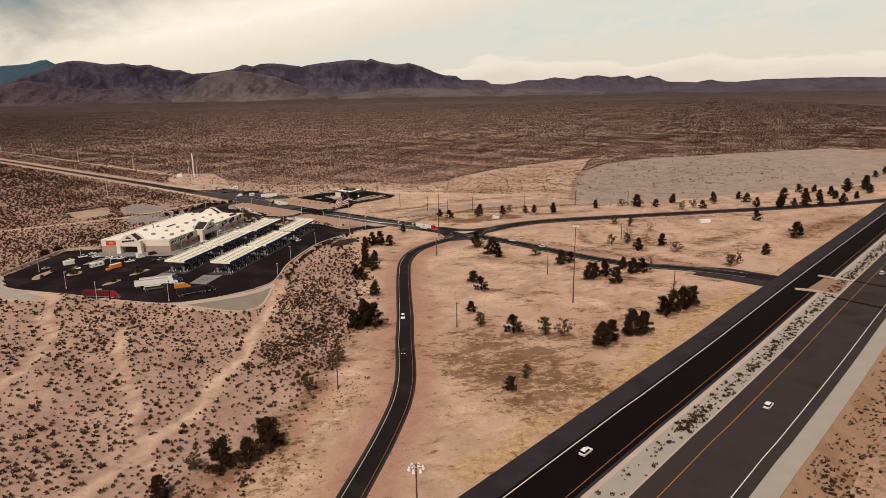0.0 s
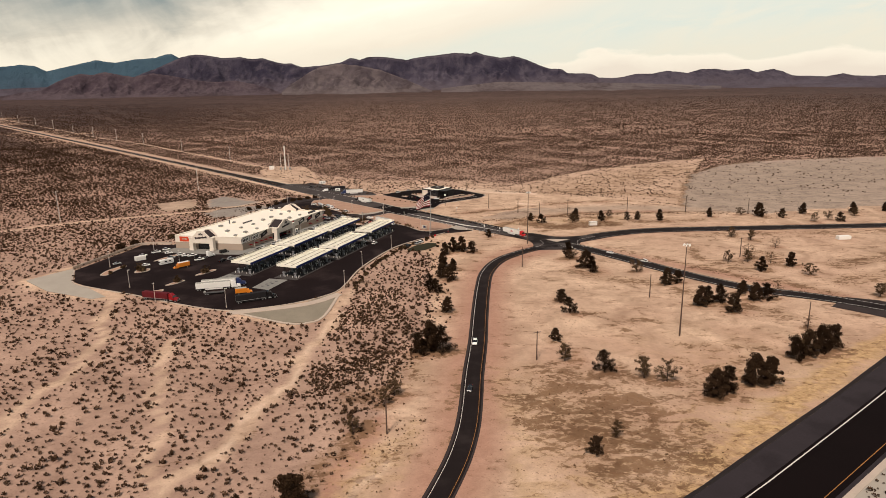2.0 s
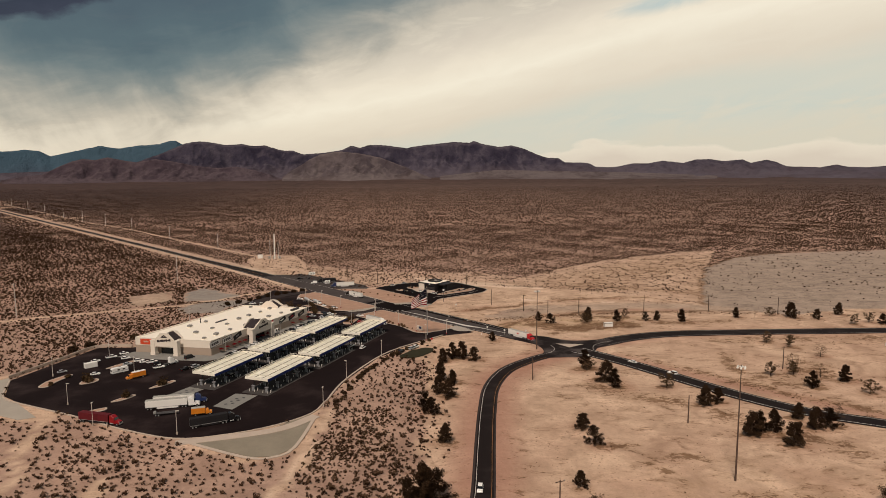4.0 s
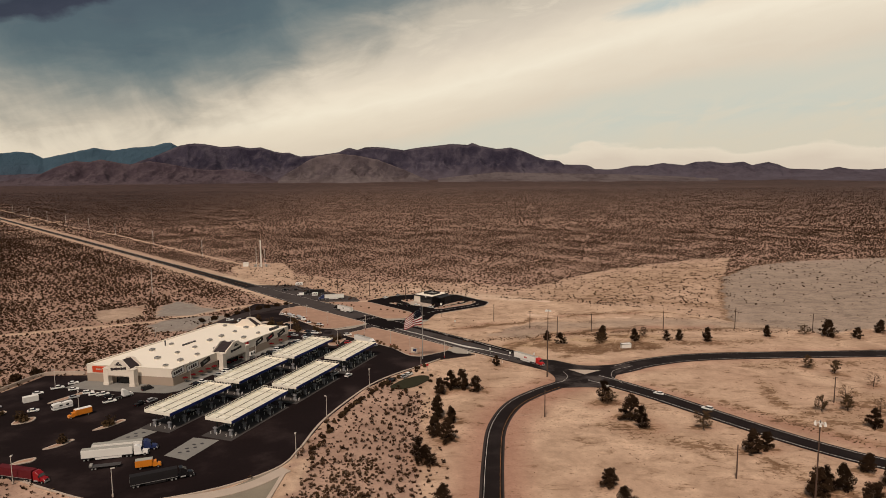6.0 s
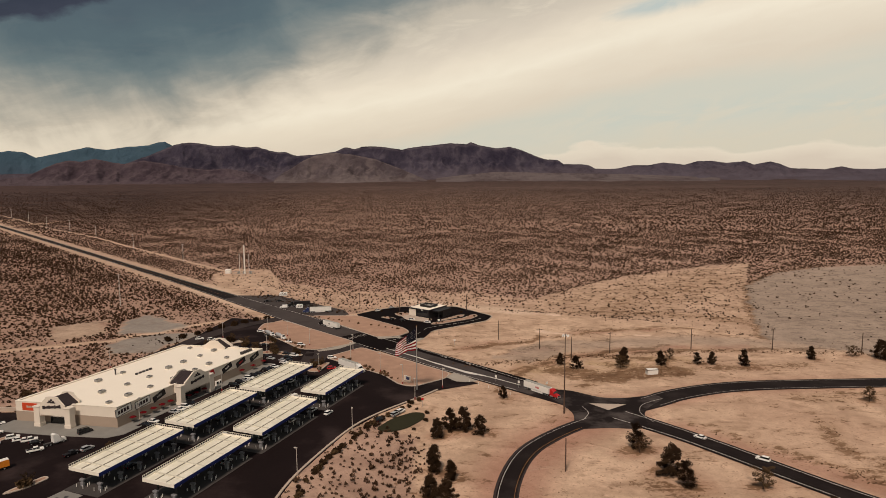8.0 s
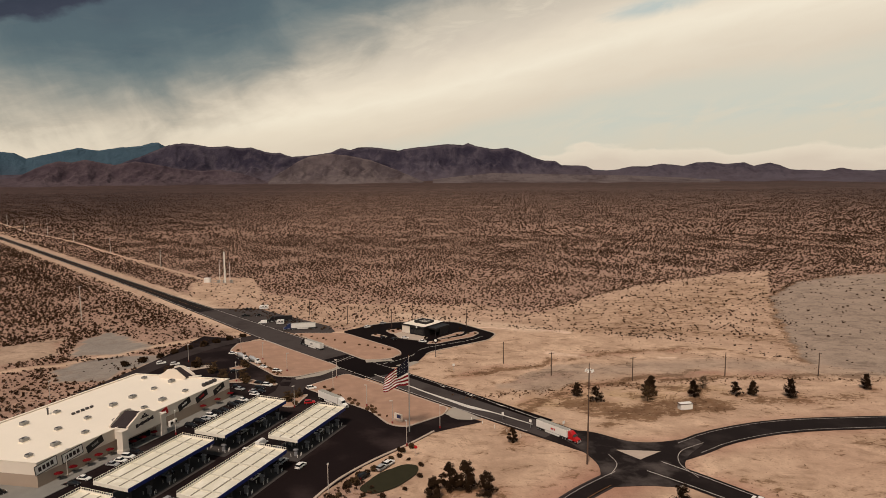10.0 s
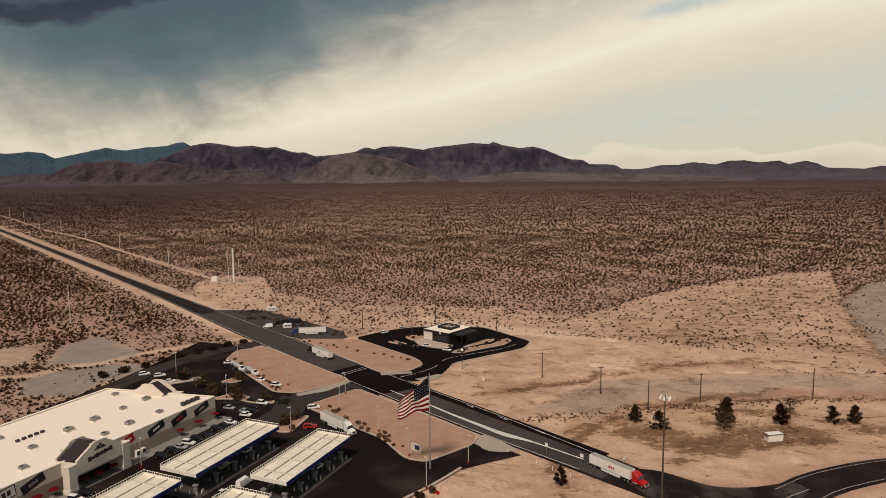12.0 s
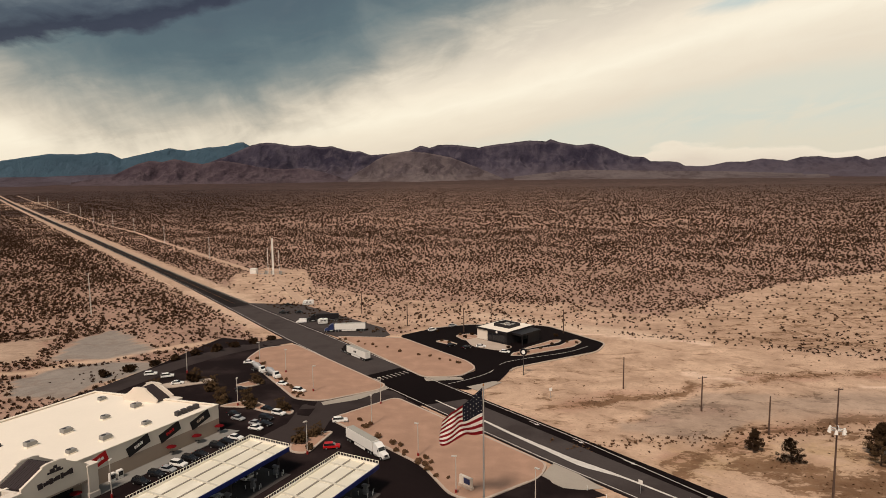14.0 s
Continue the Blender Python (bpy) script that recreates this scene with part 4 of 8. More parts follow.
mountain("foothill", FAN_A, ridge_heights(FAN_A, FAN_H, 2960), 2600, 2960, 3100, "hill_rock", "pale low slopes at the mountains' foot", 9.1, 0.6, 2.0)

def rounded(pts, r):
    """An outline with its corners rounded."""
    out = []
    n = len(pts)
    for i in range(n):
        a, b, c = Vector(pts[i - 1]), Vector(pts[i]), Vector(pts[(i + 1) % n])
        k = min(r, (a - b).length * 0.45, (c - b).length * 0.45)
        p, q = b + (a - b).normalized() * k, b + (c - b).normalized() * k
        out += [tuple(p * (1 - t) ** 2 + b * 2 * t * (1 - t) + q * t ** 2) for t in (0, 0.25, 0.5, 0.75, 1)]
    return out


# ---------------------------------------------------------------- roads
def road(name, line, left, right, mat, label, z=0.06):
    return setting(name, ribbon(bmesh.new(), line, left, right, z, 0.12), mat, label, "road")


def marking(rd, name, bm, mat, label=""):
    ob = part(name, bm, mat, rd, label)
    return ob


dist = np.concatenate([[0], np.cumsum(np.linalg.norm(np.diff(MAIN, axis=0), axis=1))])
wide = np.interp(MAIN[:, 1], [110, 200, 235, 262, 300, 350, 400, 440, 520], [3.7, 4.0, 5.5, 6.8, 7.0, 7.0, 5.5, 4.2, 3.3])
main = road("road_main", MAIN, wide, -wide, "asphalt", "dark two-lane asphalt road with pale edges")
near = MAIN[(MAIN[:, 1] > 112) & (MAIN[:, 1] < 1500)]
low, high = near[near[:, 1] < 214], near[near[:, 1] > 236]
for seg in (low, high):
    hw = np.interp(seg[:, 1], [110, 200, 235, 262, 300, 350, 400, 440, 520], [2.9, 3.1, 4.5, 6.2, 6.4, 6.4, 4.8, 3.5, 2.7])
    marking(main, "edge_line", ribbon(bmesh.new(), seg, hw, hw - 0.18, 0.075, 0.01), "white_line")
    marking(main, "edge_line", ribbon(bmesh.new(), seg, -hw + 0.18, -hw, 0.075, 0.01), "white_line")
centre = near[near[:, 1] > 400]
worn = MAIN[(MAIN[:, 1] > 232) & (MAIN[:, 1] < 400)]
marking(main, "worn_paving", ribbon(bmesh.new(), worn, np.interp(worn[:, 1], [232, 262, 350, 400], [4.6, 6.5, 6.5, 4.6]), np.interp(worn[:, 1], [232, 262, 350, 400], [-4.6, -6.5, -6.5, -4.6]), 0.066, 0.01), "worn_asphalt", "worn grey asphalt lanes")
marking(main, "centre_line", ribbon(bmesh.new(), centre, 0.16, 0.06, 0.075, 0.01), "yellow_line")
bandl = smooth_line([(34, 240.5), (24, 250), (17, 255.2), (11, 261.5), (4, 269), (-2, 276), (-8, 282), (-14, 288.5)], 2.0)
bw = np.interp(bandl[:, 1], [240, 250, 254.5, 257, 269, 282, 289], [0.18, 0.3, 1.0, 0.75, 0.4, 0.3, 0.12])
marking(main, "median_strip", ribbon(bmesh.new(), bandl, bw, -bw, 0.082, 0.01), "white_line", "worn white painted median strip")
# newer black paving round the crossing by the lights
marking(main, "fresh_paving", prism(bmesh.new(), [(-35, 307), (-27, 314.5), (-18, 306), (-4.5, 291), (-12, 287), (-17.5, 284.5)], 0.05, 0.074), "new_asphalt", "fresh black asphalt at the junction")
kerbside = MAIN[(MAIN[:, 1] > 236) & (MAIN[:, 1] < 292)]
marking(main, "fresh_paving", ribbon(bmesh.new(), kerbside, -3.6, -7.0, 0.071, 0.01), "new_asphalt", "fresh black asphalt lane")
for f in (0.25, 0.45, 0.65):
    q = kerbside[int(f * len(kerbside))]
    d = (kerbside[int(f * len(kerbside)) + 1] - q)
    d = d / np.linalg.norm(d)
    r_ = np.array([d[1], -d[0]])
    c = q + r_ * 5.3
    bm = bmesh.new()
    for pts in (((-1.6, -0.09), (-1.6, 0.09), (0.4, 0.09), (0.4, -0.09)), ((0.4, -0.45), (0.4, 0.45), (1.5, 0.0))):
        bm.faces.new([bm.verts.new((*(c - d * a + r_ * b), 0.09)) for a, b in pts])
    bmesh.ops.recalc_face_normals(bm, faces=bm.faces)
    marking(main, "lane_arrow", bm, "white_line")
bm = bmesh.new()
md, mn = Vector((-0.71, 0.70, 0)), Vector((0.70, 0.71, 0))
for i in range(9):
    c = Vector((-27.5, 307.5, 0.09)) + mn * (-5.6 + 1.4 * i)
    q = [c + md * sa * 1.6 + mn * sb * 0.35 for sa, sb in ((-0.85, -0.5), (-0.85, 0.5), (0.85, 0.5), (0.85, -0.5))]
    bm.faces.new([bm.verts.new(p) for p in q])
bmesh.ops.recalc_face_normals(bm, faces=bm.faces)
marking(main, "crosswalk", bm, "faded_line", "worn white zebra crossing bars")

sand_l = MAIN[MAIN[:, 1] > 430]
setting("road_shoulder", ribbon(bmesh.new(), sand_l, 8.5, -8.0, 0.02, 0.1), "track_sand", "pale sandy shoulders of the long road", "shoulder")
pole_track = smooth_line([(-85, 410), (-122, 474), (-190, 552), (-265, 637), (-345, 732), (-460, 850), (-610, 1024), (-1200, 1690)], 8.0)
setting("sand_track", ribbon(bmesh.new(), pole_track, 1.6, -1.6, 0.0, 0.1), "track_sand", "pale sandy track along the power poles", "track")
for pts in ([(-125, 400), (-162, 438), (-240, 517), (-352, 632), (-520, 812), (-745, 1035)], [(-215, 462), (-240, 489), (-315, 572), (-432, 706), (-588, 881), (-800, 1120)]):
    setting("sand_track", ribbon(bmesh.new(), smooth_line(pts, 8.0), 1.3, -1.3, 0.0, 0.1), "track_brown", "pale sandy track over the plain", "track")
setting("road_apron", prism(bmesh.new(), [(130, 124), (140, 133), (149, 129), (163, 113), (150, 101), (138, 116)], -0.05, 0.045), "old_asphalt", "worn wide asphalt under the motorway bridge", "road")
setting("sand_pad", prism(bmesh.new(), [(149, 129), (166, 140), (176, 131), (162, 119)], -0.1, 0.03), "track_sand", "pale graded sand pad beside the road", "pad")
front = road("road_frontage", FRONT, 2.9, -2.8, "old_asphalt", "narrow asphalt frontage road with dark lanes", 0.05)
marking(front, "carriageway", ribbon(bmesh.new(), FRONT, 2.3, -2.4, 0.062, 0.01), "asphalt", "dark asphalt lanes")
marking(front, "edge_line", ribbon(bmesh.new(), FRONT[:-4], 1.9, 1.79, 0.075, 0.01), "white_line")
marking(front, "edge_line", ribbon(bmesh.new(), FRONT[:-6], -1.8, -1.9, 0.075, 0.01), "yellow_line")
ramp = road("road_ramp", RAMP, 4.6, -4.6, "asphalt", "dark asphalt ramp road curving from the junction", 0.055)
marking(ramp, "edge_line", ribbon(bmesh.new(), RAMP[5:], 3.66, 3.5, 0.075, 0.01), "faded_line")
marking(ramp, "edge_line", ribbon(bmesh.new(), RAMP[5:], -3.5, -3.66, 0.075, 0.01), "faded_line")
junction = setting("road_junction", prism(bmesh.new(), rounded([(38, 235), (43.5, 224), (46.5, 214), (43, 202.5), (48, 203), (55, 203.3), (61, 202), (66, 205), (66.5, 213), (70, 218.6), (77, 225.5), (76, 229.5), (66, 226.8), (58, 227), (48, 236)], 7.0), -0.05, 0.064), "junction_asphalt", "worn asphalt road junction with painted islands", "road")
part("painted_island", prism(bmesh.new(), [(52.6, 222.6), (63.8, 221.2), (57, 216.6)], 0.06, 0.085), "concrete", junction, "pale gravel traffic island")
part("stop_line", ribbon(bmesh.new(), smooth_line([(47.5, 209), (50.5, 214.5), (50, 220)], 1.0), 0.1, -0.1, 0.085, 0.01), "faded_line", junction)
part("stop_line", ribbon(bmesh.new(), smooth_line([(77, 226), (69, 221), (66, 214), (67.5, 206.5)], 1.0), 0.1, -0.1, 0.085, 0.01), "faded_line", junction)

# the motorway on its bank
FZ = FREEWAY_Z
bm = bmesh.new()
n = normals2d(FREE_L)
rows = [[bm.verts.new((*(p + q * o), z)) for o, z in ((6.0, FZ - 0.1), (-36.6, FZ - 0.1), (-44, -0.2))] for p, q in zip(FREE_L, n)]
for r, t in zip(rows, rows[1:]):
    for j in range(2):
        bm.faces.new((r[j], r[j + 1], t[j + 1], t[j]))
bmesh.ops.recalc_face_normals(bm, faces=bm.faces)
bank = setting("freeway_bank", bm, "embankment", "low sandy bank that carries the motorway", "embankment")
bm = bmesh.new()
rows = [[bm.verts.new((*(p + q * o), z)) for o, z in ((10.2 + 0.15 * math.sin(i * 1.3), -0.3), (6.0, FZ - 0.1))] for i, (p, q) in enumerate(zip(FREE_L, n))]
for r, t in zip(rows, rows[1:]):
    bm.faces.new((r[0], r[1], t[1], t[0]))
bmesh.ops.recalc_face_normals(bm, faces=bm.faces)
part("bank_slope", bm, "shoulder_grey", bank, "dark grey gravel slope below the motorway shoulder")
fl = setting("road_freeway_near", ribbon(bmesh.new(), FREE_L, 5.9, -10.3, FZ + 0.03, 0.3), "shoulder_grey", "motorway carriageway with black lanes and grey shoulders", "road")
part("lanes", ribbon(bmesh.new(), FREE_L, 0.7, -9.4, FZ + 0.045, 0.02), "new_asphalt", fl, "fresh black asphalt lanes")
part("edge_line", ribbon(bmesh.new(), FREE_L, 0.12, -0.12, FZ + 0.06, 0.01), "white_line", fl)
part("edge_line", ribbon(bmesh.new(), FREE_L, -8.2, -8.34, FZ + 0.06, 0.01), "yellow_line", fl)
fr = setting("road_freeway_far", ribbon(bmesh.new(), FREE_L, -16.6, -32.4, FZ + 0.03, 0.3), "old_asphalt", "motorway carriageway of grey asphalt with three lanes", "road")
part("shoulder", ribbon(bmesh.new(), FREE_L, -16.7, -20.0, FZ + 0.045, 0.02), "old_asphalt", fr)
part("lanes", ribbon(bmesh.new(), FREE_L, -20.0, -30.4, FZ + 0.045, 0.02), "old_asphalt", fr, "worn grey asphalt lanes")
part("edge_line", ribbon(bmesh.new(), FREE_L, -20.3, -20.5, FZ + 0.06, 0.01), "yellow_line", fr)
part("edge_line", ribbon(bmesh.new(), FREE_L, -30.0, -30.2, FZ + 0.06, 0.01), "white_line", fr)
setting("gravel_verge", ribbon(bmesh.new(), FREE_L, -32.4, -36.4, FZ + 0.02, 0.1), "apron_pale", "pale gravel verge beside the motorway", "verge")
md_ = setting("median_gravel", ribbon(bmesh.new(), FREE_L, -10.3, -16.6, FZ + 0.02, 0.2), "apron_pale", "pale gravel strip between the carriageways", "median")
part("kerb_strip", ribbon(bmesh.new(), FREE_L, -10.2, -11.4, FZ + 0.12, 0.2), "concrete", md_, "pale concrete edge strip")
part("kerb_strip", ribbon(bmesh.new(), FREE_L, -16.2, -16.6, FZ + 0.1, 0.2), "concrete", md_, "pale concrete edge strip")
# the bridge over the side road: open gap in the median and dark strips across the deck
part("bridge_gap", prism(bmesh.new(), [(150, 86), (156, 79), (171, 91), (166, 97)], FZ + 0.0, FZ + 0.14), "embankment", md_, "sandy gap between the bridge decks")
part("bridge_parapet", ribbon(bmesh.new(), smooth_line([(147, 87.5), (151, 85), (156, 78.5)], 2.0), 0.6, -0.6, FZ + 0.5, 0.5), "concrete", md_, "pale concrete parapet")
part("bridge_parapet", ribbon(bmesh.new(), smooth_line([(166, 100), (169, 95.5), (173, 91)], 2.0), 0.6, -0.6, FZ + 0.5, 0.5), "concrete", md_, "pale concrete parapet")
part("deck_joint", ribbon(bmesh.new(), smooth_line([(153, 78.5), (157, 71), (163, 61)], 2.0), 0.7, -0.7, FZ + 0.075, 0.02), "new_asphalt", fr, "dark strip across the bridge deck")
part("deck_joint", ribbon(bmesh.new(), smooth_line([(173, 93), (178, 85), (184, 75)], 2.0), 0.7, -0.7, FZ + 0.075, 0.02), "new_asphalt", fr, "dark strip across the bridge deck")

# ---------------------------------------------------------------- parking ground and islands
setting("parking_lot", prism(bmesh.new(), LOT, -0.05, 0.05), "lot_asphalt", "dark asphalt parking ground of the fuel station", "parking lot")


def rim_band(bm, pts, inner, z, thick):
    """A raised band along the inside of an outline."""
    area = sum(pts[i - 1][0] * p[1] - p[0] * pts[i - 1][1] for i, p in enumerate(pts))
    c = Vector((sum(p[0] for p in pts), sum(p[1] for p in pts))) / len(pts)
    rows = []
    n = len(pts)
    for i in range(n):
        d = Vector(pts[(i + 1) % n]) - Vector(pts[i - 1])
        q = Vector((-d.y, d.x)).normalized() * (inner if area > 0 else -inner)
        p = Vector(pts[i])
        rows.append([bm.verts.new((*(p - q * 0.25), z - thick)), bm.verts.new((*(p - q * 0.25), z)), bm.verts.new((*(p + q), z)), bm.verts.new((*(p + q), z - thick))])
    for i in range(n):
        r, t = rows[i - 1], rows[i]
        for j in range(3):
            bm.faces.new((r[j], r[j + 1], t[j + 1], t[j]))
    bmesh.ops.recalc_face_normals(bm, faces=bm.faces)
    return bm


def island(name, pts, mat, label, z=0.2, kerb=True, round_=2.5, band=0.4):
    """A raised island with a pale kerb round it."""
    pts = rounded(pts, round_)
    ob = setting(name, prism(bmesh.new(), pts, 0.0, z), mat, label, "island")
    if kerb:
        part("kerb", rim_band(bmesh.new(), pts, band, z + 0.03, 0.25), "concrete", ob, "pale concrete kerb")
    return ob


island("gravel_island", [(-74, 320), (-74, 333), (-65, 338.5), (-28, 299), (-29, 295.5), (-42, 286), (-49, 287)], "pink_gravel", "reddish gravel bed with young desert shrubs")
island("gravel_island", [(-37.5, 275), (-24, 290), (11, 254.5), (9, 248.5), (-3, 240), (-8, 242), (-14, 253)], "pink_gravel", "reddish gravel bed beside the main road")
island("gravel_island", [(-54, 349), (-31, 348), (-8, 322), (-5, 315), (-9, 307.5), (-19, 306)], "pink_gravel", "reddish gravel bed before the restaurant")
for pts in ([(9, 249), (12, 255), (16, 251), (20, 245.5), (14, 244)], [(-30, 295), (-36, 290), (-42, 285.5), (-41, 283.5), (-33, 288), (-27, 296.5), (-28.5, 299)], [(-19, 306), (-9, 307), (-8, 305), (-18, 303)], [(-7, 299), (0, 304), (2, 303), (-3.5, 295.5)]):
    setting("apron", prism(bmesh.new(), pts, 0.0, 0.075), "apron_pale", "pale concrete driveway apron at the kerb", "apron")
setting("truck_parking", prism(bmesh.new(), [(-114, 405), (-82, 402), (-40, 362), (-36, 352), (-44, 340), (-110, 400)], -0.05, 0.045), "worn_asphalt", "worn asphalt lay-by for trucks", "parking lot")
setting("restaurant_lot", prism(bmesh.new(), rounded([(-33, 351), (-22, 362), (-10, 368), (18, 367), (35, 344), (31, 334), (15, 323), (5, 316), (1, 303), (-7, 296), (-17, 304), (-5, 312), (-6, 320)], 3.0), -0.05, 0.052), "new_asphalt", "black asphalt parking ground of a small restaurant", "parking lot")
REST_LOT = rounded([(-33, 351), (-22, 362), (-10, 368), (18, 367), (35, 344), (31, 334), (15, 323), (5, 316), (1, 303)], 3.0)
setting("lot_kerb", ribbon(bmesh.new(), np.array(REST_LOT[5:-5]), 0.55, 0.0, 0.2, 0.3), "concrete", "pale concrete kerb round the restaurant lot", "kerb")
lane_r = smooth_line([(-12, 301), (-6, 306), (-1, 312), (2, 320), (8, 325), (22, 333), (29, 340)], 2.0)
part("lane_line", ribbon(bmesh.new(), lane_r, 0.09, -0.09, 0.07, 0.01), "white_line", bpy.data.objects["restaurant_lot"])
setting("turf_oval", prism(bmesh.new(), rounded([(-13.5, 205), (-9.5, 202.5), (-4, 205.5), (0.5, 212), (0.5, 216.5), (-3, 217.5), (-9, 213)], 2.5), 0.0, 0.1), "turf", "green oval of turf edged with shrubs", "lawn")
setting("driveway", prism(bmesh.new(), [(-31, 297), (-19, 291.5), (-34, 281), (-37, 274), (-37, 268), (-44, 257), (-50, 262), (-46, 272), (-46, 283.5)], 0.0, 0.06), "old_asphalt", "worn grey asphalt driveway between gravel beds", "road")
setting("driveway", ribbon(bmesh.new(), smooth_line([(-66, 346), (-80, 333), (-92, 312), (-98, 294), (-106, 272)], 3.0), 3.6, -3.6, 0.062, 0.05), "old_asphalt", "worn grey asphalt lane behind the store", "road")
setting("driveway", prism(bmesh.new(), [(13, 250), (20, 243), (9, 238), (0, 234), (-6, 241), (9, 249)], 0.0, 0.061), "lot_asphalt", "dark asphalt driveway to the main road", "road")

# ---------------------------------------------------------------- the store
def text_bars(parent, name, mat, m, widths, h, label=""):
    """A row of plain upright bars in place of lettering, in the local x-z plane of m."""
    bm = bmesh.new()
    x = -sum(widths) / 2
    for i, wd in enumerate(widths):
        box(bm, x, x + wd * 0.86, -0.05, 0.05, -h * (0.36 if i % 3 else 0.5), h / 2 * (0.95, 0.45, 0.7)[i % 3], m=m)
        x += wd
    return part(name, bm, mat, parent, label)


def gable_porch(parent, m, width, depth, peak=8.9, behind=2.0):
    """An entrance porch: a stepped gable wall on two square pillars, a dark tiled roof behind it and a dark glazed recess."""
    hw = width / 2
    curve = [(-hw + 0.7, 6.1), (-hw + 1.0, 6.1), (-hw + 1.0, 6.45), (-1.9, peak - 0.5), (-1.9, peak - 0.25), (-1.0, peak)]
    curve += [(-x, z) for x, z in curve[::-1]]

    def placed(name, bm, mat, label=""):
        bmesh.ops.transform(bm, matrix=m, verts=bm.verts)
        return part(name, bm, mat, parent, label)

    placed("gable_wall", extruded(bmesh.new(), [(-hw + 0.9, 3.3), *curve, (hw - 0.9, 3.3)], -depth, -depth + 0.45), "stucco", "cream stucco gable over the entrance")
    placed("gable_back", extruded(bmesh.new(), [(-hw + 1.5, 5.65), *[(x * 0.94, z - 0.12) for x, z in curve[2:-2]], (hw - 1.5, 5.65)], behind, behind + 0.35), "stucco", "cream stucco back of the gable")
    for sx in (-1, 1):
        placed("side_wall", boxed(sx * (hw - 0.7) - 0.25, sx * (hw - 0.7) + 0.25, -depth + 0.5, -0.02, 3.3, 6.05), "stucco", "cream stucco side wall")
        bm = bmesh.new()
        box(bm, sx * hw - 1.0, sx * hw + 0.8, -depth - 0.12, -depth + 1.5, 0, 5.7, 0.05)
        box(bm, sx * hw - 1.15, sx * hw + 0.95, -depth - 0.25, -depth + 1.65, 5.7, 6.0, 0.05)
        box(bm, sx * hw - 1.1, sx * hw + 0.9, -depth - 0.2, -depth + 1.6, 0, 1.1, 0.05)
        placed("pillar", bm, "stucco", "square cream stucco pillar")
    for sx in (-1, 1):
        a, b = (0.0, peak - 0.3), (sx * (hw - 1.6), 6.05)
        slope = placed("tiled_roof", extruded(bmesh.new(), [a, b, (b[0], b[1] - 0.3), (a[0], a[1] - 0.4)], -depth + 0.46, behind - 0.01), "tile_dark", "dark tiled porch roof slope")
        for i in range(10):
            y = -depth + 0.7 + i * (behind + depth - 0.8) / 10
            bm = extruded(bmesh.new(), [(a[0], a[1] + 0.07), (b[0], b[1] + 0.07), (b[0], b[1]), a], y, y + 0.12)
            bmesh.ops.transform(bm, matrix=m, verts=bm.verts)
            part("roof_tile", bm, "tile_dark", slope)
    bm = boxed(-hw + 1.1, hw - 1.1, -0.15, 0.1, 0.05, 3.4)
    bmesh.ops.transform(bm, matrix=m, verts=bm.verts)
    part("glazed_entrance", bm, "dark_glass", parent, "dark glazed entrance doors")
    bm = boxed(-hw + 1.1, hw - 1.1, -depth, 0.1, 3.3, 3.6)
    bmesh.ops.transform(bm, matrix=m, verts=bm.verts)
    part("porch_soffit", bm, "stucco_dark", parent)
    # emblem and a line of lettering as plain shapes
    bm = bmesh.new()
    for dx, dz, wd, hh in ((0, 7.25, 2.6, 0.3), (-0.45, 7.6, 0.8, 0.5), (0.55, 7.55, 0.7, 0.4), (0.05, 8.0, 0.6, 0.5)):
        box(bm, dx - wd / 2, dx + wd / 2, -depth - 0.12, -depth, dz - hh / 2, dz + hh / 2, 0.05)
    bmesh.ops.transform(bm, matrix=m, verts=bm.verts)
    part("emblem", bm, "tile_dark", parent, "dark metal emblem on the gable")
    text_bars(parent, "lettering", "tile_dark", m @ Matrix.Translation((0, -depth - 0.06, 6.0)) @ Matrix.Rotation(radians(-6), 4, "Y"), [0.9, 0.5, 0.5, 0.6, 0.35, 0.9, 0.5, 0.5, 0.45, 0.6], 0.95, "dark sign lettering, not legible")


STORE_M = Matrix.Translation((-83.0, 204.0, LOT_Z)) @ Matrix.Rotation(radians(65.9), 4, "Z")
SKEW = Matrix(((1, -0.208, 0, 0), (0, 0.978, 0, 0), (0, 0, 1, 0), (0, 0, 0, 1)))
store = thing("store_building", "long single-storey cream stucco store with flat white roof", "building", m=STORE_M)
L, D0, D1, RH = 63.6, 0.0, 32.2, 5.9


def on_store(x, y, z=0.0):
    """A pose on the store's own plan, which is not quite square."""
    return STORE_M @ Matrix.Translation(SKEW @ Vector((x, y, z)))


def store_part(name, bm, mat, label=""):
    bmesh.ops.transform(bm, matrix=SKEW, verts=bm.verts)
    ob = part(name, bm, mat, store, label)
    return ob


for nm, args in (("wall_long", (0, L, D0, D0 + 0.4)), ("wall_long", (0, L, D1 - 0.4, D1)), ("wall_end", (0, 0.4, D0 + 0.4, D1 - 0.4)), ("wall_end", (L - 0.4, L, D0 + 0.4, D1 - 0.4))):
    store_part(nm, boxed(*args, 0, 3.0), "stucco_dark", "brown stucco lower wall")
    store_part("parapet", boxed(*args, 3.0, RH), "stucco", "cream stucco parapet band")
store_part("roof", boxed(0.4, L - 0.4, D0 + 0.4, D1 - 0.4, RH - 0.5, RH - 0.25), "roof_white", "flat white membrane roof")
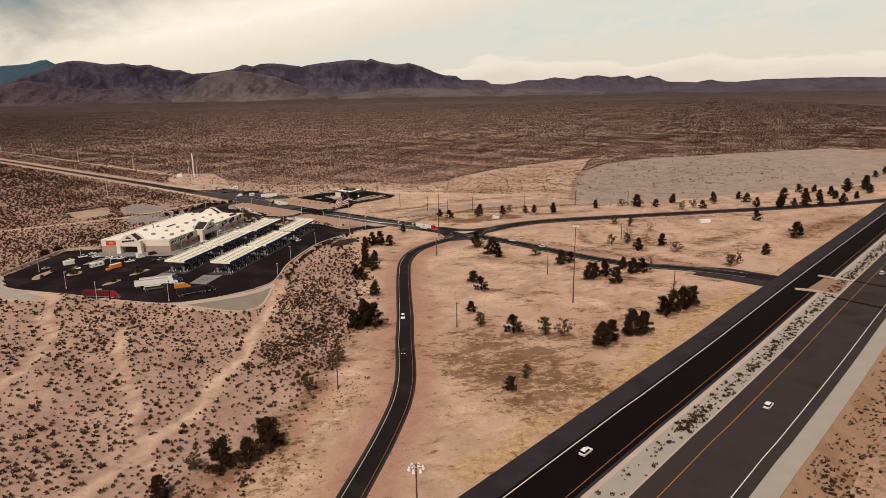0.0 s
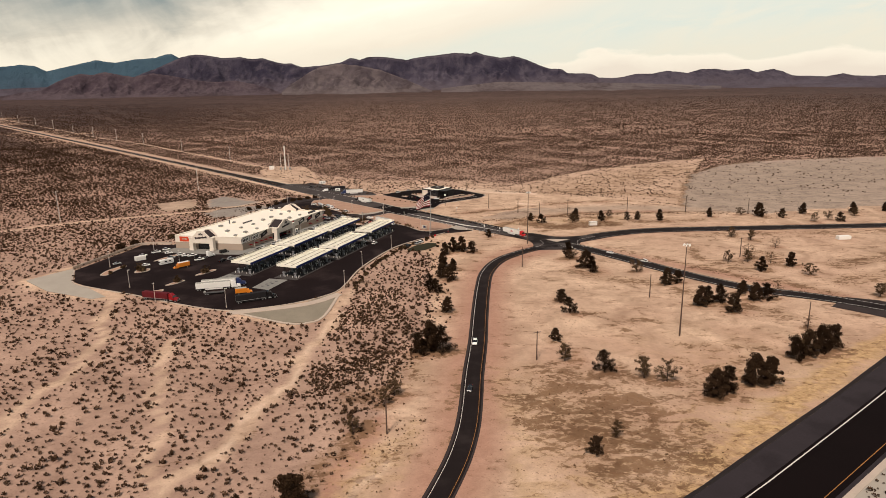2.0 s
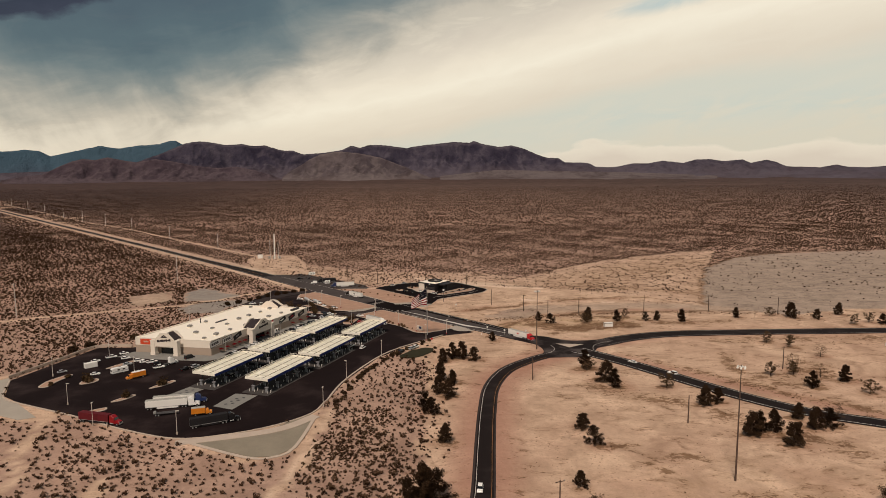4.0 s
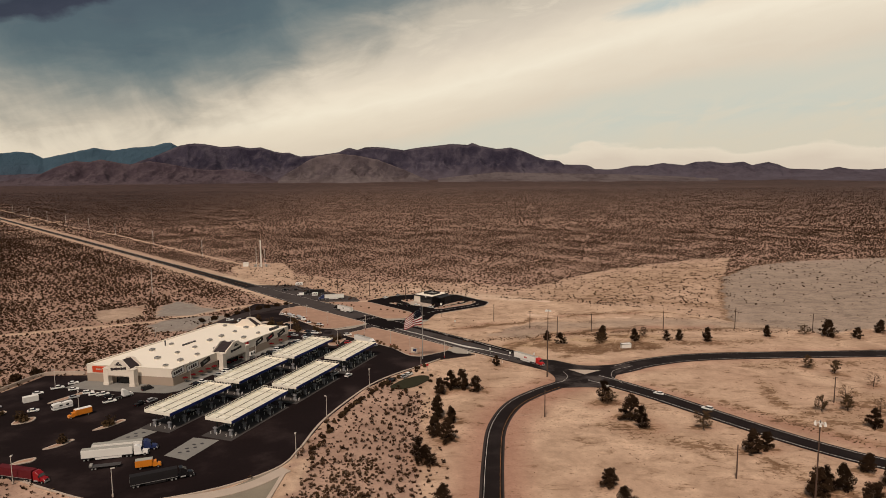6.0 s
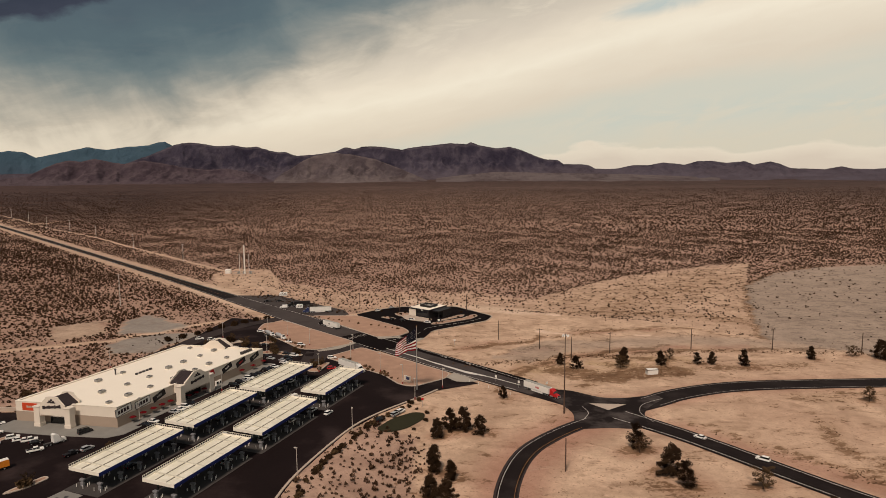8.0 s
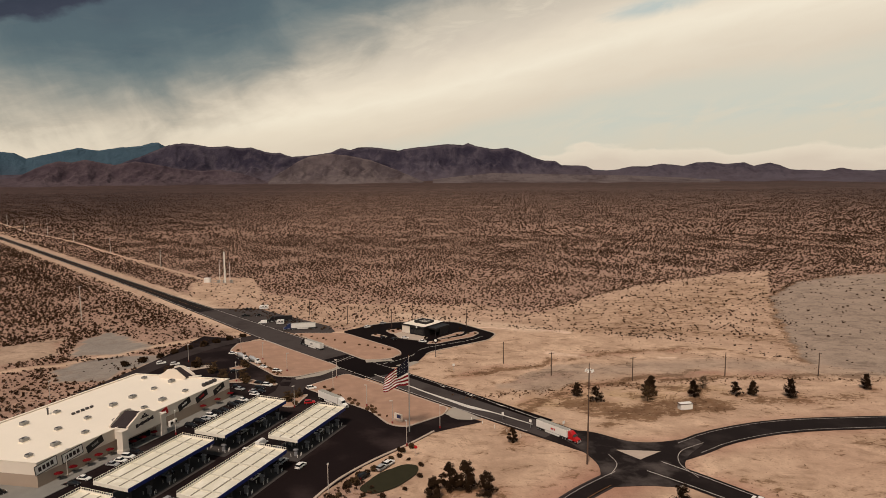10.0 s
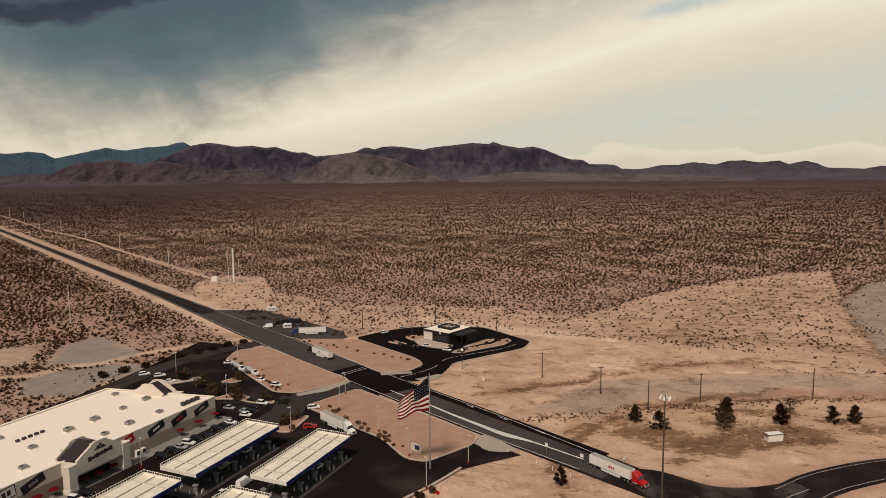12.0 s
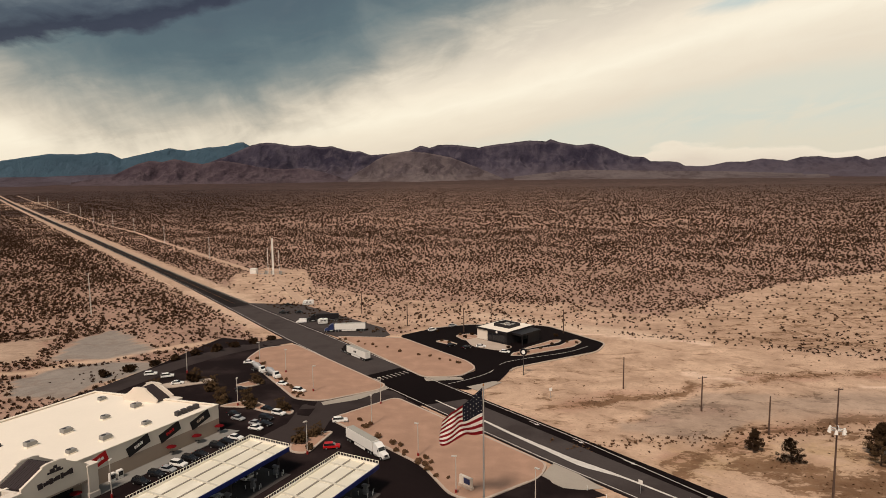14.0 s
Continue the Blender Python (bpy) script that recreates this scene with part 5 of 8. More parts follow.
for args in ((-0.08, L + 0.08, D0 - 0.08, D0 + 0.5), (-0.08, L + 0.08, D1 - 0.5, D1 + 0.08), (-0.08, 0.5, D0 + 0.5, D1 - 0.5), (L - 0.5, L + 0.08, D0 + 0.5, D1 - 0.5)):
    store_part("coping", boxed(*args, RH, RH + 0.12), "roof_white", "white metal coping")
gable_porch(store, SKEW @ Matrix.Translation((26.6, D0, 0)), 12.5, 3.4)
gable_porch(store, SKEW @ Matrix.Translation((0, 17.2, 0)) @ Matrix.Rotation(radians(-90), 4, "Z"), 9.6, 3.0)
gable_porch(store, SKEW @ Matrix.Translation((L, 17.5, 0)) @ Matrix.Rotation(radians(90), 4, "Z"), 11.5, 1.6)


def canopy(u0, u1, v0, v1):
    """A fuel canopy: flat roof with framed panels, white rim with rail posts, blue long edge, columns, a slab with pumps."""
    c = thing("fuel_canopy", "white flat fuel canopy with blue edge over pump islands", "canopy", "fuel canopies", SITE_R @ Matrix.Translation(((u0 + u1) / 2, -(v0 + v1) / 2, 0)))
    l, wd = (u1 - u0) / 2, (v1 - v0) / 2
    part("deck", boxed(-l + 0.25, l - 0.25, -wd + 0.25, wd - 0.25, 4.4, 4.75), "canopy_panel", c, "pale weathered canopy roof deck")
    for a in ((-l, l, -wd, -wd + 0.25), (-l, l, wd - 0.25, wd), (-l, -l + 0.25, -wd + 0.25, wd - 0.25), (l - 0.25, l, -wd + 0.25, wd - 0.25)):
        part("rim", boxed(*a, 4.3, 5.1), "canopy_white", c, "white metal rim")
    part("blue_fascia", boxed(-l + 0.02, l - 0.02, -wd - 0.06, -wd - 0.004, 4.2, 5.0), "canopy_blue", c, "dark blue fascia")
    part("blue_fascia", boxed(l + 0.004, l + 0.06, -wd, wd, 4.2, 5.0), "canopy_blue", c, "dark blue fascia")
    for f in (-0.72, -0.24, 0.26, 0.76):
        part("cross_beam", boxed(f * l - 0.22, f * l + 0.22, -wd + 0.25, wd - 0.25, 4.75, 4.86), "beam_pale", c)
    for y in (-wd * 0.34, wd * 0.34):
        part("long_beam", boxed(-l + 0.8, l - 0.3, y - 0.16, y + 0.16, 4.75, 4.84), "beam_grey", c)
    rail = part("guard_rail", boxed(-l, l, wd - 0.1, wd - 0.02, 5.56, 5.62), "canopy_white", c, "white guard rail along the roof edge")
    part("guard_rail", boxed(l - 0.1, l - 0.02, -wd, wd - 0.1, 5.56, 5.62), "canopy_white", c, "white guard rail along the roof edge")
    me = mesh_of("rail_post", boxed(-0.04, 0.04, -0.04, 0.04, 5.1, 5.56), "canopy_white")
    spots = [(-l + 0.1 + 0.6 * i, wd - 0.06) for i in range(int(2 * l / 0.6) + 1)] + [(l - 0.06, -wd + 0.1 + 0.6 * i) for i in range(int(2 * wd / 0.6))]
    for x, y in spots:
        o = new("rail_post", me)
        o.location, o.parent = (x, y, 0), rail
    slab = part("pump_slab", boxed(-l - 1.2, l - 0.5, -wd - 0.6, wd + 0.6, 0.0, 0.12, 0.03), "slab_grey", c, "stained grey concrete pump slab")
    pump = bmesh.new()
    box(pump, -0.35, 0.35, -0.55, 0.55, 0.12, 1.35, 0.05)
    box(pump, -0.22, 0.22, -0.42, 0.42, 1.35, 1.85)
    box(pump, -0.45, 0.45, -0.75, 0.75, 1.85, 2.35, 0.05)
    bmesh.ops.scale(pump, vec=(0.8, 0.8, 0.8), verts=pump.verts)
    pump = mesh_of("fuel_pump", pump, "pump_grey")
    post = mesh_of("bollard", rod(bmesh.new(), (0, 0, 0.1), (0, 0, 0.85), 0.08, 0.08, 8), "white_paint")
    col = mesh_of("column", boxed(-0.15, 0.15, -0.15, 0.15, 0.1, 4.4), "dark_steel")
    for i in range(5):
        x = -l + 1.6 + i * (2 * l - 3.4) / 4
        for y in (-wd * 0.62, wd * 0.55):
            o = new("fuel_pump", pump)
            o.location, o.parent = (x, y, 0), slab
            tagged(o, "grey fuel pump with a wide top panel")
            o = new("column", col)
            o.location, o.parent = (x + 0.7, y, 0), c
            for dx, dy in ((-0.8, -0.95), (-0.8, 0.95), (0.9, -0.95), (0.2, -1.25)):
                o = new("bollard", post)
                o.location, o.parent = (x + dx, y + dy, 0), slab
    return c


for a in ((-23.3, 2.8, 32.4, 41.1), (6.3, 32.2, 32.8, 41.7), (37.8, 61.5, 32.6, 41.1), (-24.8, 1.0, 12.6, 21.6), (4.4, 30.9, 12.3, 21.9), (34.0, 60.4, 13.3, 22.6)):
    canopy(*a)

# ---------------------------------------------------------------- trees and shrubs
def leaf_cloud(rnd, centres, count, size, squash=1.0):
    """Many small leaf blades strewn round the given clump centres (x, y, z, radius)."""
    verts, faces = [], []
    for _ in range(count):
        cx, cy, cz, r = centres[rnd.randrange(len(centres))]
        d = Vector((rnd.gauss(0, 1), rnd.gauss(0, 1), rnd.gauss(0, 1) * squash)).normalized()
        p = Vector((cx, cy, cz)) + d * r * (rnd.random() ** 0.45)
        a = Vector((rnd.gauss(0, 1), rnd.gauss(0, 1), rnd.gauss(0, 1))).normalized()
        b = a.orthogonal().normalized()
        s = size * (0.6 + 0.8 * rnd.random())
        k = len(verts)
        verts += [p + a * s * 1.3, p - a * s * 0.7 + b * s * 0.8, p - a * s * 0.7 - b * s * 0.8]
        faces.append((k, k + 1, k + 2))
    return verts, faces


def tree(seed, height, spread, kind):
    """A tapered trunk with limbs and an uneven crown of leaf clumps; pines are clothed almost to the ground."""
    rnd = random.Random(seed)
    label, mat = {"pine": ("dark green desert pine with uneven crown", "leaf_dark"), "olive": ("sparse olive-green desert tree", "leaf_olive"), "dry": ("half-bare brown desert tree", "twig_brown")}[kind]
    t = thing("tree", label, "tree", "roadside trees")
    bm = bmesh.new()
    lean = Vector((rnd.uniform(-0.12, 0.12), rnd.uniform(-0.12, 0.12), 1)) * height
    rod(bm, (0, 0, -0.3), lean * 0.45, 0.035 * height, 0.022 * height, 7)
    rod(bm, lean * 0.45, lean * 0.85, 0.022 * height, 0.006 * height, 6)
    centres = []
    n, low = {"pine": (26, 0.06), "olive": (17, 0.16), "dry": (14, 0.12)}[kind]
    for i in range(n):
        f = low + (0.90 - low) * (i + rnd.random()) / n
        ang = i * 2.4 + rnd.uniform(-0.7, 0.7)
        girth = min(1.0, 0.62 + 1.6 * f) * (1.18 - 0.85 * f) if kind == "pine" else 0.95 - 0.4 * abs(f - 0.5)
        reach = spread * girth * (0.45 + 0.6 * rnd.random())
        tip = lean * f + Vector((math.cos(ang) * reach, math.sin(ang) * reach, height * rnd.uniform(-0.01, 0.09)))
        rod(bm, lean * f * 0.85, tip, 0.010 * height, 0.003 * height, 5)
        size = height * rnd.uniform(0.07, 0.13)
        centres.append((*tip, size))
        centres.append((*(lean * f * 0.4 + tip * 0.6), size * 1.05))
    centres.append((*(lean * 0.93), height * 0.07))
    part("trunk", bm, "bark", t)
    count = {"pine": 6400, "olive": 2800, "dry": 1300}[kind]
    v, f = leaf_cloud(rnd, centres, count, height * {"pine": 0.0195, "olive": 0.017, "dry": 0.013}[kind], 0.8)
    crown = new("crown", raw("crown", v, f, mat))
    crown.parent = t
    return t


KINDS = {k: [tree(11 * i + len(k), 1.0, sp, k) for i, sp in enumerate(sps)] for k, sps in (("pine", (0.42, 0.5, 0.36, 0.46)), ("olive", (0.5, 0.6, 0.45)), ("dry", (0.55, 0.45)))}
used = set()


def plant(x, y, h, kind="pine"):
    """One more tree at that place and height."""
    i = int(abs(x * 7 + y * 3)) % len(KINDS[kind])
    src = KINDS[kind][i]
    m = Matrix.Translation((x, y, -0.15)) @ Matrix.Rotation((x * 1.7 + y) % 6.28, 4, "Z")
    if src.name in used:
        t = copy_thing(src, m)
    else:
        used.add(src.name)
        t = src
        t.matrix_basis = m
    t.scale = (h, h, h)
    return t


for x, y, h in PINES:
    plant(x, y, h)
for x, y, h in OLIVES:
    plant(x, y, h, "olive")
for x, y, h in DRY_TREES:
    plant(x, y, h, "dry")

# desert scrub, far too many to count
def bush_shapes(seed, count, blades):
    """A few low shrubs as loose heaps of twig clusters, gapped and uneven in outline; corners of triangles."""
    rnd = np.random.RandomState(seed)
    out = []
    for _ in range(count):
        tris = []
        squeeze, reach = rnd.uniform(0.6, 1.0), 0.50 if blades > 8 else 0.32
        for i in range(blades):
            a = 2 * math.pi * (i * 0.618) + rnd.uniform(-0.4, 0.4)
            r = reach * math.sqrt(rnd.uniform(0.02, 1.0))
            c = np.array((math.cos(a) * r, math.sin(a) * r * squeeze, 0.55 * (1.0 - 1.1 * r * r) * rnd.uniform(0.4, 1.15)))
            s = rnd.uniform(0.34, 0.62) if blades > 8 else rnd.uniform(0.6, 0.95)
            lean = np.array((math.cos(a), math.sin(a), 1.25)) * s * 0.58
            side = np.array((-math.sin(a), math.cos(a), rnd.uniform(-0.3, 0.3))) * s * 0.62
            low = np.array((0, 0, -s * 0.30))
            tris.append((c - side + low * rnd.uniform(0.2, 1.2), c + side + low * rnd.uniform(0.2, 1.2), c + lean * rnd.uniform(0.5, 1.1)))
        out.append(np.array(tris).reshape(-1, 3))
    return out


def strew(name, xs, ys, sizes, form, label, seed, mat="scrub", base=None):
    shapes = bush_shapes(seed, 12, form)
    rnd = np.random.RandomState(seed)
    pick = rnd.randint(0, 12, len(xs))
    parts = []
    for i in range(12):
        m = pick == i
        k = m.sum()
        a = rnd.uniform(0, 6.283, k)
        s = sizes[m]
        sh = shapes[i]
        ca, sa = np.cos(a)[:, None], np.sin(a)[:, None]
        px = xs[m][:, None] + s[:, None] * (sh[:, 0] * ca - sh[:, 1] * sa)
        py = ys[m][:, None] + s[:, None] * (sh[:, 0] * sa + sh[:, 1] * ca)
        pz = (-0.12 if base is None else base[m][:, None]) + s[:, None] * sh[:, 2] * np.ones_like(px)
        parts.append(np.stack([px, py, pz], -1).reshape(-1, 3))
    co = np.concatenate(parts)
    me = grid_mesh(name, co, np.arange(len(co)).reshape(-1, 3), mat)
    return tagged(new(name, me), label, "shrubs", kind="stuff")


def scatter(x0, x1, y0, y1, step, seed, keep):
    """Jittered places at about that spacing, thinned by the ground's cover."""
    rnd = np.random.RandomState(seed)
    xs, ys = np.meshgrid(np.arange(x0, x1, step), np.arange(y0, y1, step))
    xs = xs.ravel() + rnd.uniform(-0.6, 0.6, xs.size) * step
    ys = ys.ravel() + rnd.uniform(-0.6, 0.6, ys.size) * step
    c = scrub_cover(xs, ys) * (0.62 + 0.38 * rough_noise(xs, ys, 23, 1.5))
    m = (rnd.uniform(0, 1, xs.size) < c * keep)
    return xs[m], ys[m], rnd


xs, ys, rnd = scatter(-330, 30, -70, 330, 1.55, 21, 1.0)
strew("near_scrub", xs, ys, 0.42 + 1.35 * rnd.beta(0.9, 3.0, len(xs)), 13, "low dark creosote bushes scattered over sand", 5, "brush_brown")
xs, ys, rnd = scatter(30, 420, -90, 330, 2.4, 25, 1.0)
strew("verge_scrub", xs, ys, 0.3 + 0.9 * rnd.beta(1.2, 3.6, len(xs)), 13, "low dark bushes beyond the motorway", 10)
xs, ys, rnd = scatter(-440, 400, 330, 500, 1.55, 22, 1.0)
strew("middle_scrub", xs, ys, 0.55 + 1.05 * rnd.beta(1.0, 2.6, len(xs)), 10, "low dark creosote bushes over the plain", 6, "brush_brown")
xs, ys, rnd = scatter(-700, 760, 500, 760, 1.85, 26, 1.0)
strew("middle_scrub", xs, ys, 0.55 + 1.05 * rnd.beta(1.3, 2.8, len(xs)), 5, "low dark creosote bushes over the plain", 7)
xs, ys, rnd = scatter(-620, -460, 330, 500, 2.5, 27, 1.0)
strew("middle_scrub", xs, ys, 0.68 + 1.25 * rnd.beta(1.3, 2.8, len(xs)), 5, "low dark creosote bushes over the plain", 11)
xs, ys, rnd = scatter(-1250, 1300, 760, 2000, 3.7, 23, 1.0)
m = rnd.uniform(0, 1, len(xs)) < np.interp(ys, [760, 1000, 1400, 2000], [1.0, 0.8, 0.4, 0.1])
xs, ys = xs[m], ys[m]
strew("far_scrub", xs, ys, 1.0 + 1.3 * rnd.beta(1.6, 3.0, len(xs)), 5, "distant dark shrubs dotting the plain", 8)
xs, ys, rnd = scatter(-520, -120, 330, 700, 3.0, 28, 1.0)
m = xs + 70 + (ys - 355) * 0.86 < -25
strew("middle_scrub", xs[m], ys[m], 0.68 + 1.25 * rnd.beta(1.3, 2.8, m.sum()), 5, "dense dark brush beside the long road", 12)
xs, ys, rnd = scatter(-330, -96, 205, 350, 2.3, 29, 0.9)
strew("side_scrub", xs, ys, 0.45 + 1.0 * rnd.beta(1.2, 2.8, len(xs)), 13, "dense low brush behind the store", 13, "brush_brown")
xs, ys, rnd = scatter(-620, -330, 100, 330, 2.4, 24, 1.0)
strew("side_scrub", xs, ys, 0.45 + 0.8 * rnd.beta(1.6, 3.0, len(xs)), 13, "low dark creosote bushes beside the track", 9)

def tuft_field(name, poly, count, lo, hi, seed, label, mat, form=10, drift=False):
    """Small dry tufts strewn in drifts over an outline."""
    rnd = np.random.RandomState(seed)
    px, py = [p[0] for p in poly], [p[1] for p in poly]
    x, y = rnd.uniform(min(px), max(px), count * 3), rnd.uniform(min(py), max(py), count * 3)
    m = inside(poly, x, y) & (rnd.uniform(-0.4, 1, count * 3) < rough_noise(x, y, 11, seed * 0.7) * (0.15 if drift else 1.0) + (1.3 * stained(x, y) - 0.36 if drift else 0.0)) & (away(thin(FRONT, 6), x, y) > 8) & (away(thin(MAIN, 6), x, y) > 7) & (away(thin(RAMP, 6), x, y) > 7)
    x, y = x[m], y[m]
    strew(name, x, y, lo + (hi - lo) * rnd.beta(1.2, 4, len(x)), form, label, seed, mat)


tuft_field("dry_tufts", [(-15, 40), (5, 90), (22, 165), (50, 200), (75, 190), (150, 112), (20, -2), (-10, 10)], 5200, 0.12, 0.62, 31, "dry brown grass tufts on sand", "twig_brown", drift=True)
tuft_field("dry_tufts", [(75, 218), (110, 230), (260, 232), (300, 200), (165, 112), (120, 145)], 5200, 0.12, 0.6, 32, "dry brown grass tufts on sand", "twig_brown", drift=True)
tuft_field("dry_tufts", [(10, 285), (60, 245), (110, 244), (260, 248), (240, 285), (150, 292), (60, 345), (0, 345)], 5200, 0.12, 0.6, 33, "dry brown grass tufts on sand", "twig_brown", drift=True)
tuft_field("dry_tufts", [(-70, -60), (-30, 70), (-8, 95), (4, 60), (-30, -60)], 1500, 0.2, 0.8, 34, "dry brown grass tufts on sand", "twig_brown")
tuft_field("dry_tufts", [(60, -40), (240, 95), (320, 80), (200, -60)], 2600, 0.3, 1.1, 35, "brown scrub beside the motorway", "scrub")
line_t = np.array([(14, 262), (40, 268), (75, 275), (120, 279), (180, 271)])
xs = np.concatenate([np.interp(np.linspace(0, 1, 420), np.linspace(0, 1, 5), line_t[:, 0]) + np.random.RandomState(4).normal(0, 2.0, 420)])
ys = np.interp(np.linspace(0, 1, 420), np.linspace(0, 1, 5), line_t[:, 1]) + np.random.RandomState(5).normal(0, 1.6, 420)
strew("ditch_brush", xs, ys, 0.25 + 0.6 * np.random.RandomState(6).beta(1.3, 3, 420), 13, "dark dry brush along a ditch", 41, "twig_brown")
strip = np.random.RandomState(7)
fn = normals2d(FREE_L)


def beside_freeway(count, lo, hi, reach=(0.09, 0.36)):
    """Places strewn along the motorway between two offsets from its middle line."""
    f = strip.uniform(*reach, count) * (len(FREE_L) - 1)
    i = f.astype(int)
    w_ = (f - i)[:, None]
    p = FREE_L[i, :2] * (1 - w_) + FREE_L[i + 1, :2] * w_
    o = np.clip(strip.normal((lo + hi) / 2, abs(hi - lo) * 0.27, count), min(lo, hi), max(lo, hi))
    q = p + fn[i, :2] * o[:, None]
    return q[:, 0], q[:, 1], o


mx, my, off = beside_freeway(2600, -12.0, -15.9)
ob = strew("median_brush", mx, my, 0.25 + 0.85 * strip.beta(1.3, 3, len(mx)), 13, "olive brush on the motorway median", 42, "brush_brown")
ob.location.z = FREEWAY_Z + 0.1
mx, my, off = beside_freeway(2200, -37.5, -46.0, (0.12, 0.36))
strew("bank_brush", mx, my, 0.25 + 0.8 * strip.beta(1.2, 3, len(mx)), 10, "brown scrub on the motorway bank", 43, "brush_brown", np.clip(FREEWAY_Z * (1 - (-off - 36.6) / 7.4), 0, FREEWAY_Z) - 0.05)

def brush_line(name, pts, count, sigma, lo, hi, seed, label, mat="scrub"):
    rnd = np.random.RandomState(seed)
    line = smooth_line(pts, 2.0)
    f = rnd.uniform(0, len(line) - 1, count)
    x = np.interp(f, np.arange(len(line)), line[:, 0]) + rnd.normal(0, sigma, count)
    y = np.interp(f, np.arange(len(line)), line[:, 1]) + rnd.normal(0, sigma, count)
    m = rnd.uniform(-0.6, 1, count) < rough_noise(x, y, 17, seed)
    strew(name, x[m], y[m], lo + (hi - lo) * rnd.beta(1.2, 3, m.sum()), 13, label, seed, mat)


brush_line("edge_brush", [(39, 358), (68, 348), (111, 329), (145, 298)], 420, 1.6, 0.3, 1.0, 51, "dark shrubs along the edge of cleared sand")
brush_line("edge_brush", [(45, 371), (71, 396), (104, 432), (140, 462), (203, 498), (260, 520)], 700, 2.2, 0.4, 1.2, 52, "dark shrubs along the edge of the plain")
brush_line("edge_brush", [(88, 340), (110, 350), (135, 352), (150, 340)], 240, 6.0, 0.4, 1.1, 53, "cluster of dark shrubs on pale sand")
brush_line("edge_brush", [(56, 318), (78, 314), (100, 312), (125, 300)], 160, 1.2, 0.2, 0.7, 54, "low brush along a wash", "twig_brown")
brush_line("edge_brush", [(150, 300), (178, 370), (200, 418), (240, 462), (285, 488)], 420, 2.2, 0.3, 1.0, 55, "dark brush along a gravel bank")
brush_line("edge_brush", [(22, 289), (34, 292), (46, 299)], 260, 2.2, 0.15, 0.5, 56, "dry brush around utility poles", "twig_brown")
brush_line("edge_brush", [(75, 205), (100, 177), (125, 145), (150, 125)], 420, 1.5, 0.2, 0.6, 57, "dry brush along a roadside bank", "twig_brown")
tuft_field("green_brush", [(-31, 152), (-13, 150), (-7, 114), (-10, 81), (-13, 63), (-20, 58), (-29, 62), (-31, 85), (-30, 115)], 1300, 0.3, 1.3, 61, "dense brown brush between lot and road", "brush_brown", 13)
tuft_field("green_brush", [(-31, 152), (-10, 150), (-5, 114), (-8, 81), (-11, 60), (-20, 52), (-31, 60), (-34, 85), (-32, 115)], 900, 0.3, 1.1, 63, "olive brush between lot and road", "leaf_olive", 13)
tuft_field("green_brush", [(-2, 62), (-14, 52), (-40, -10), (-26, -12), (-10, 20), (-5, 40)], 500, 0.2, 0.6, 64, "dry brown grass mounds beside the road", "dry_grass", 13)
brush_line("edge_brush", [(-4, 90), (-1, 120), (0, 150), (-2, 185), (-10, 210)], 520, 3.2, 0.4, 1.4, 58, "dense dark brush beside trees")
brush_line("edge_brush", [(-112, 298), (-100, 310), (-88, 335)], 200, 3.0, 0.3, 1.0, 59, "dark shrubs along the lane")
brush_line("edge_brush", [(-138, 312), (-118, 312), (-104, 322)], 120, 1.0, 0.5, 1.2, 60, "dark shrubs between gravel basins")

# ---------------------------------------------------------------- poles and lamps
def utility_pole(x, y, h=8.0, arms=1, mat="wood_pole", label="brown wooden utility pole with crossarm", turn=20.0, r=0.19):
    p = thing("utility_pole", label, "utility pole", "utility poles", pose(x, y, 0, rz=turn))
    part("shaft", rod(bmesh.new(), (0, 0, -0.3), (0, 0, h), r, r * 0.65, 8), mat, p)
    for i in range(arms):
        z = h - 0.45 - 0.8 * i
        arm = part("crossarm", boxed(-1.1, 1.1, -0.07, 0.07, z, z + 0.14), mat, p)
        for dx in (-1.0, 0, 1.0):
            part("insulator", rod(bmesh.new(), (dx, 0, z + 0.14), (dx, 0, z + 0.36), 0.05, 0.04, 6), "grey_box", arm)
    return p


for x, y, arms in ((33, 300, 0), (48, 285, 1), (58, 272, 0), (74.5, 278, 1), (108.4, 282, 0), (140.4, 280, 1), (172, 273, 0), (-10.7, 50.3, 0), (27.5, 87.2, 1), (35.8, 177.4, 0), (74.3, 137, 0), (128, 186, 1), (-53, 386, 0), (-32, 366, 0), (-11, 357, 0), (-2, 382, 0), (23, 357, 0), (112, 106, 0)):
    utility_pole(x, y, 8.2, arms)
for x, y, h in ((-257, 184, 17), (-204, 282, 17), (-161, 379, 17), (-187, 545, 14), (-262, 630, 14), (-342, 726, 14), (-405, 795, 14), (-460, 847, 14), (-530, 930, 14), (-610, 1024, 14), (-690, 1115, 14), (-780, 1216, 14), (-880, 1330, 14)):
    utility_pole(x, y, h, 1, "pole_pale", "tall pale steel power pole", 45, 0.26)


def parking_lamp(x, y, turn=0.0, h=6.6):
    p = thing("parking_lamp", "pale steel parking lamp post on a concrete foot", "lamp post", "parking lamps", pose(x, y, 0, rz=turn))
    part("foot", rod(bmesh.new(), (0, 0, 0), (0, 0, 0.75), 0.22, 0.22, 10), "red_paint" if y > 215 else "concrete", p)
    part("post", rod(bmesh.new(), (0, 0, 0.75), (0, 0, h), 0.10, 0.07, 8), "pole_pale", p)
    part("lamp_head", boxed(-0.15, 0.75, -0.2, 0.2, h - 0.05, h + 0.13, 0.03), "pole_pale", p)


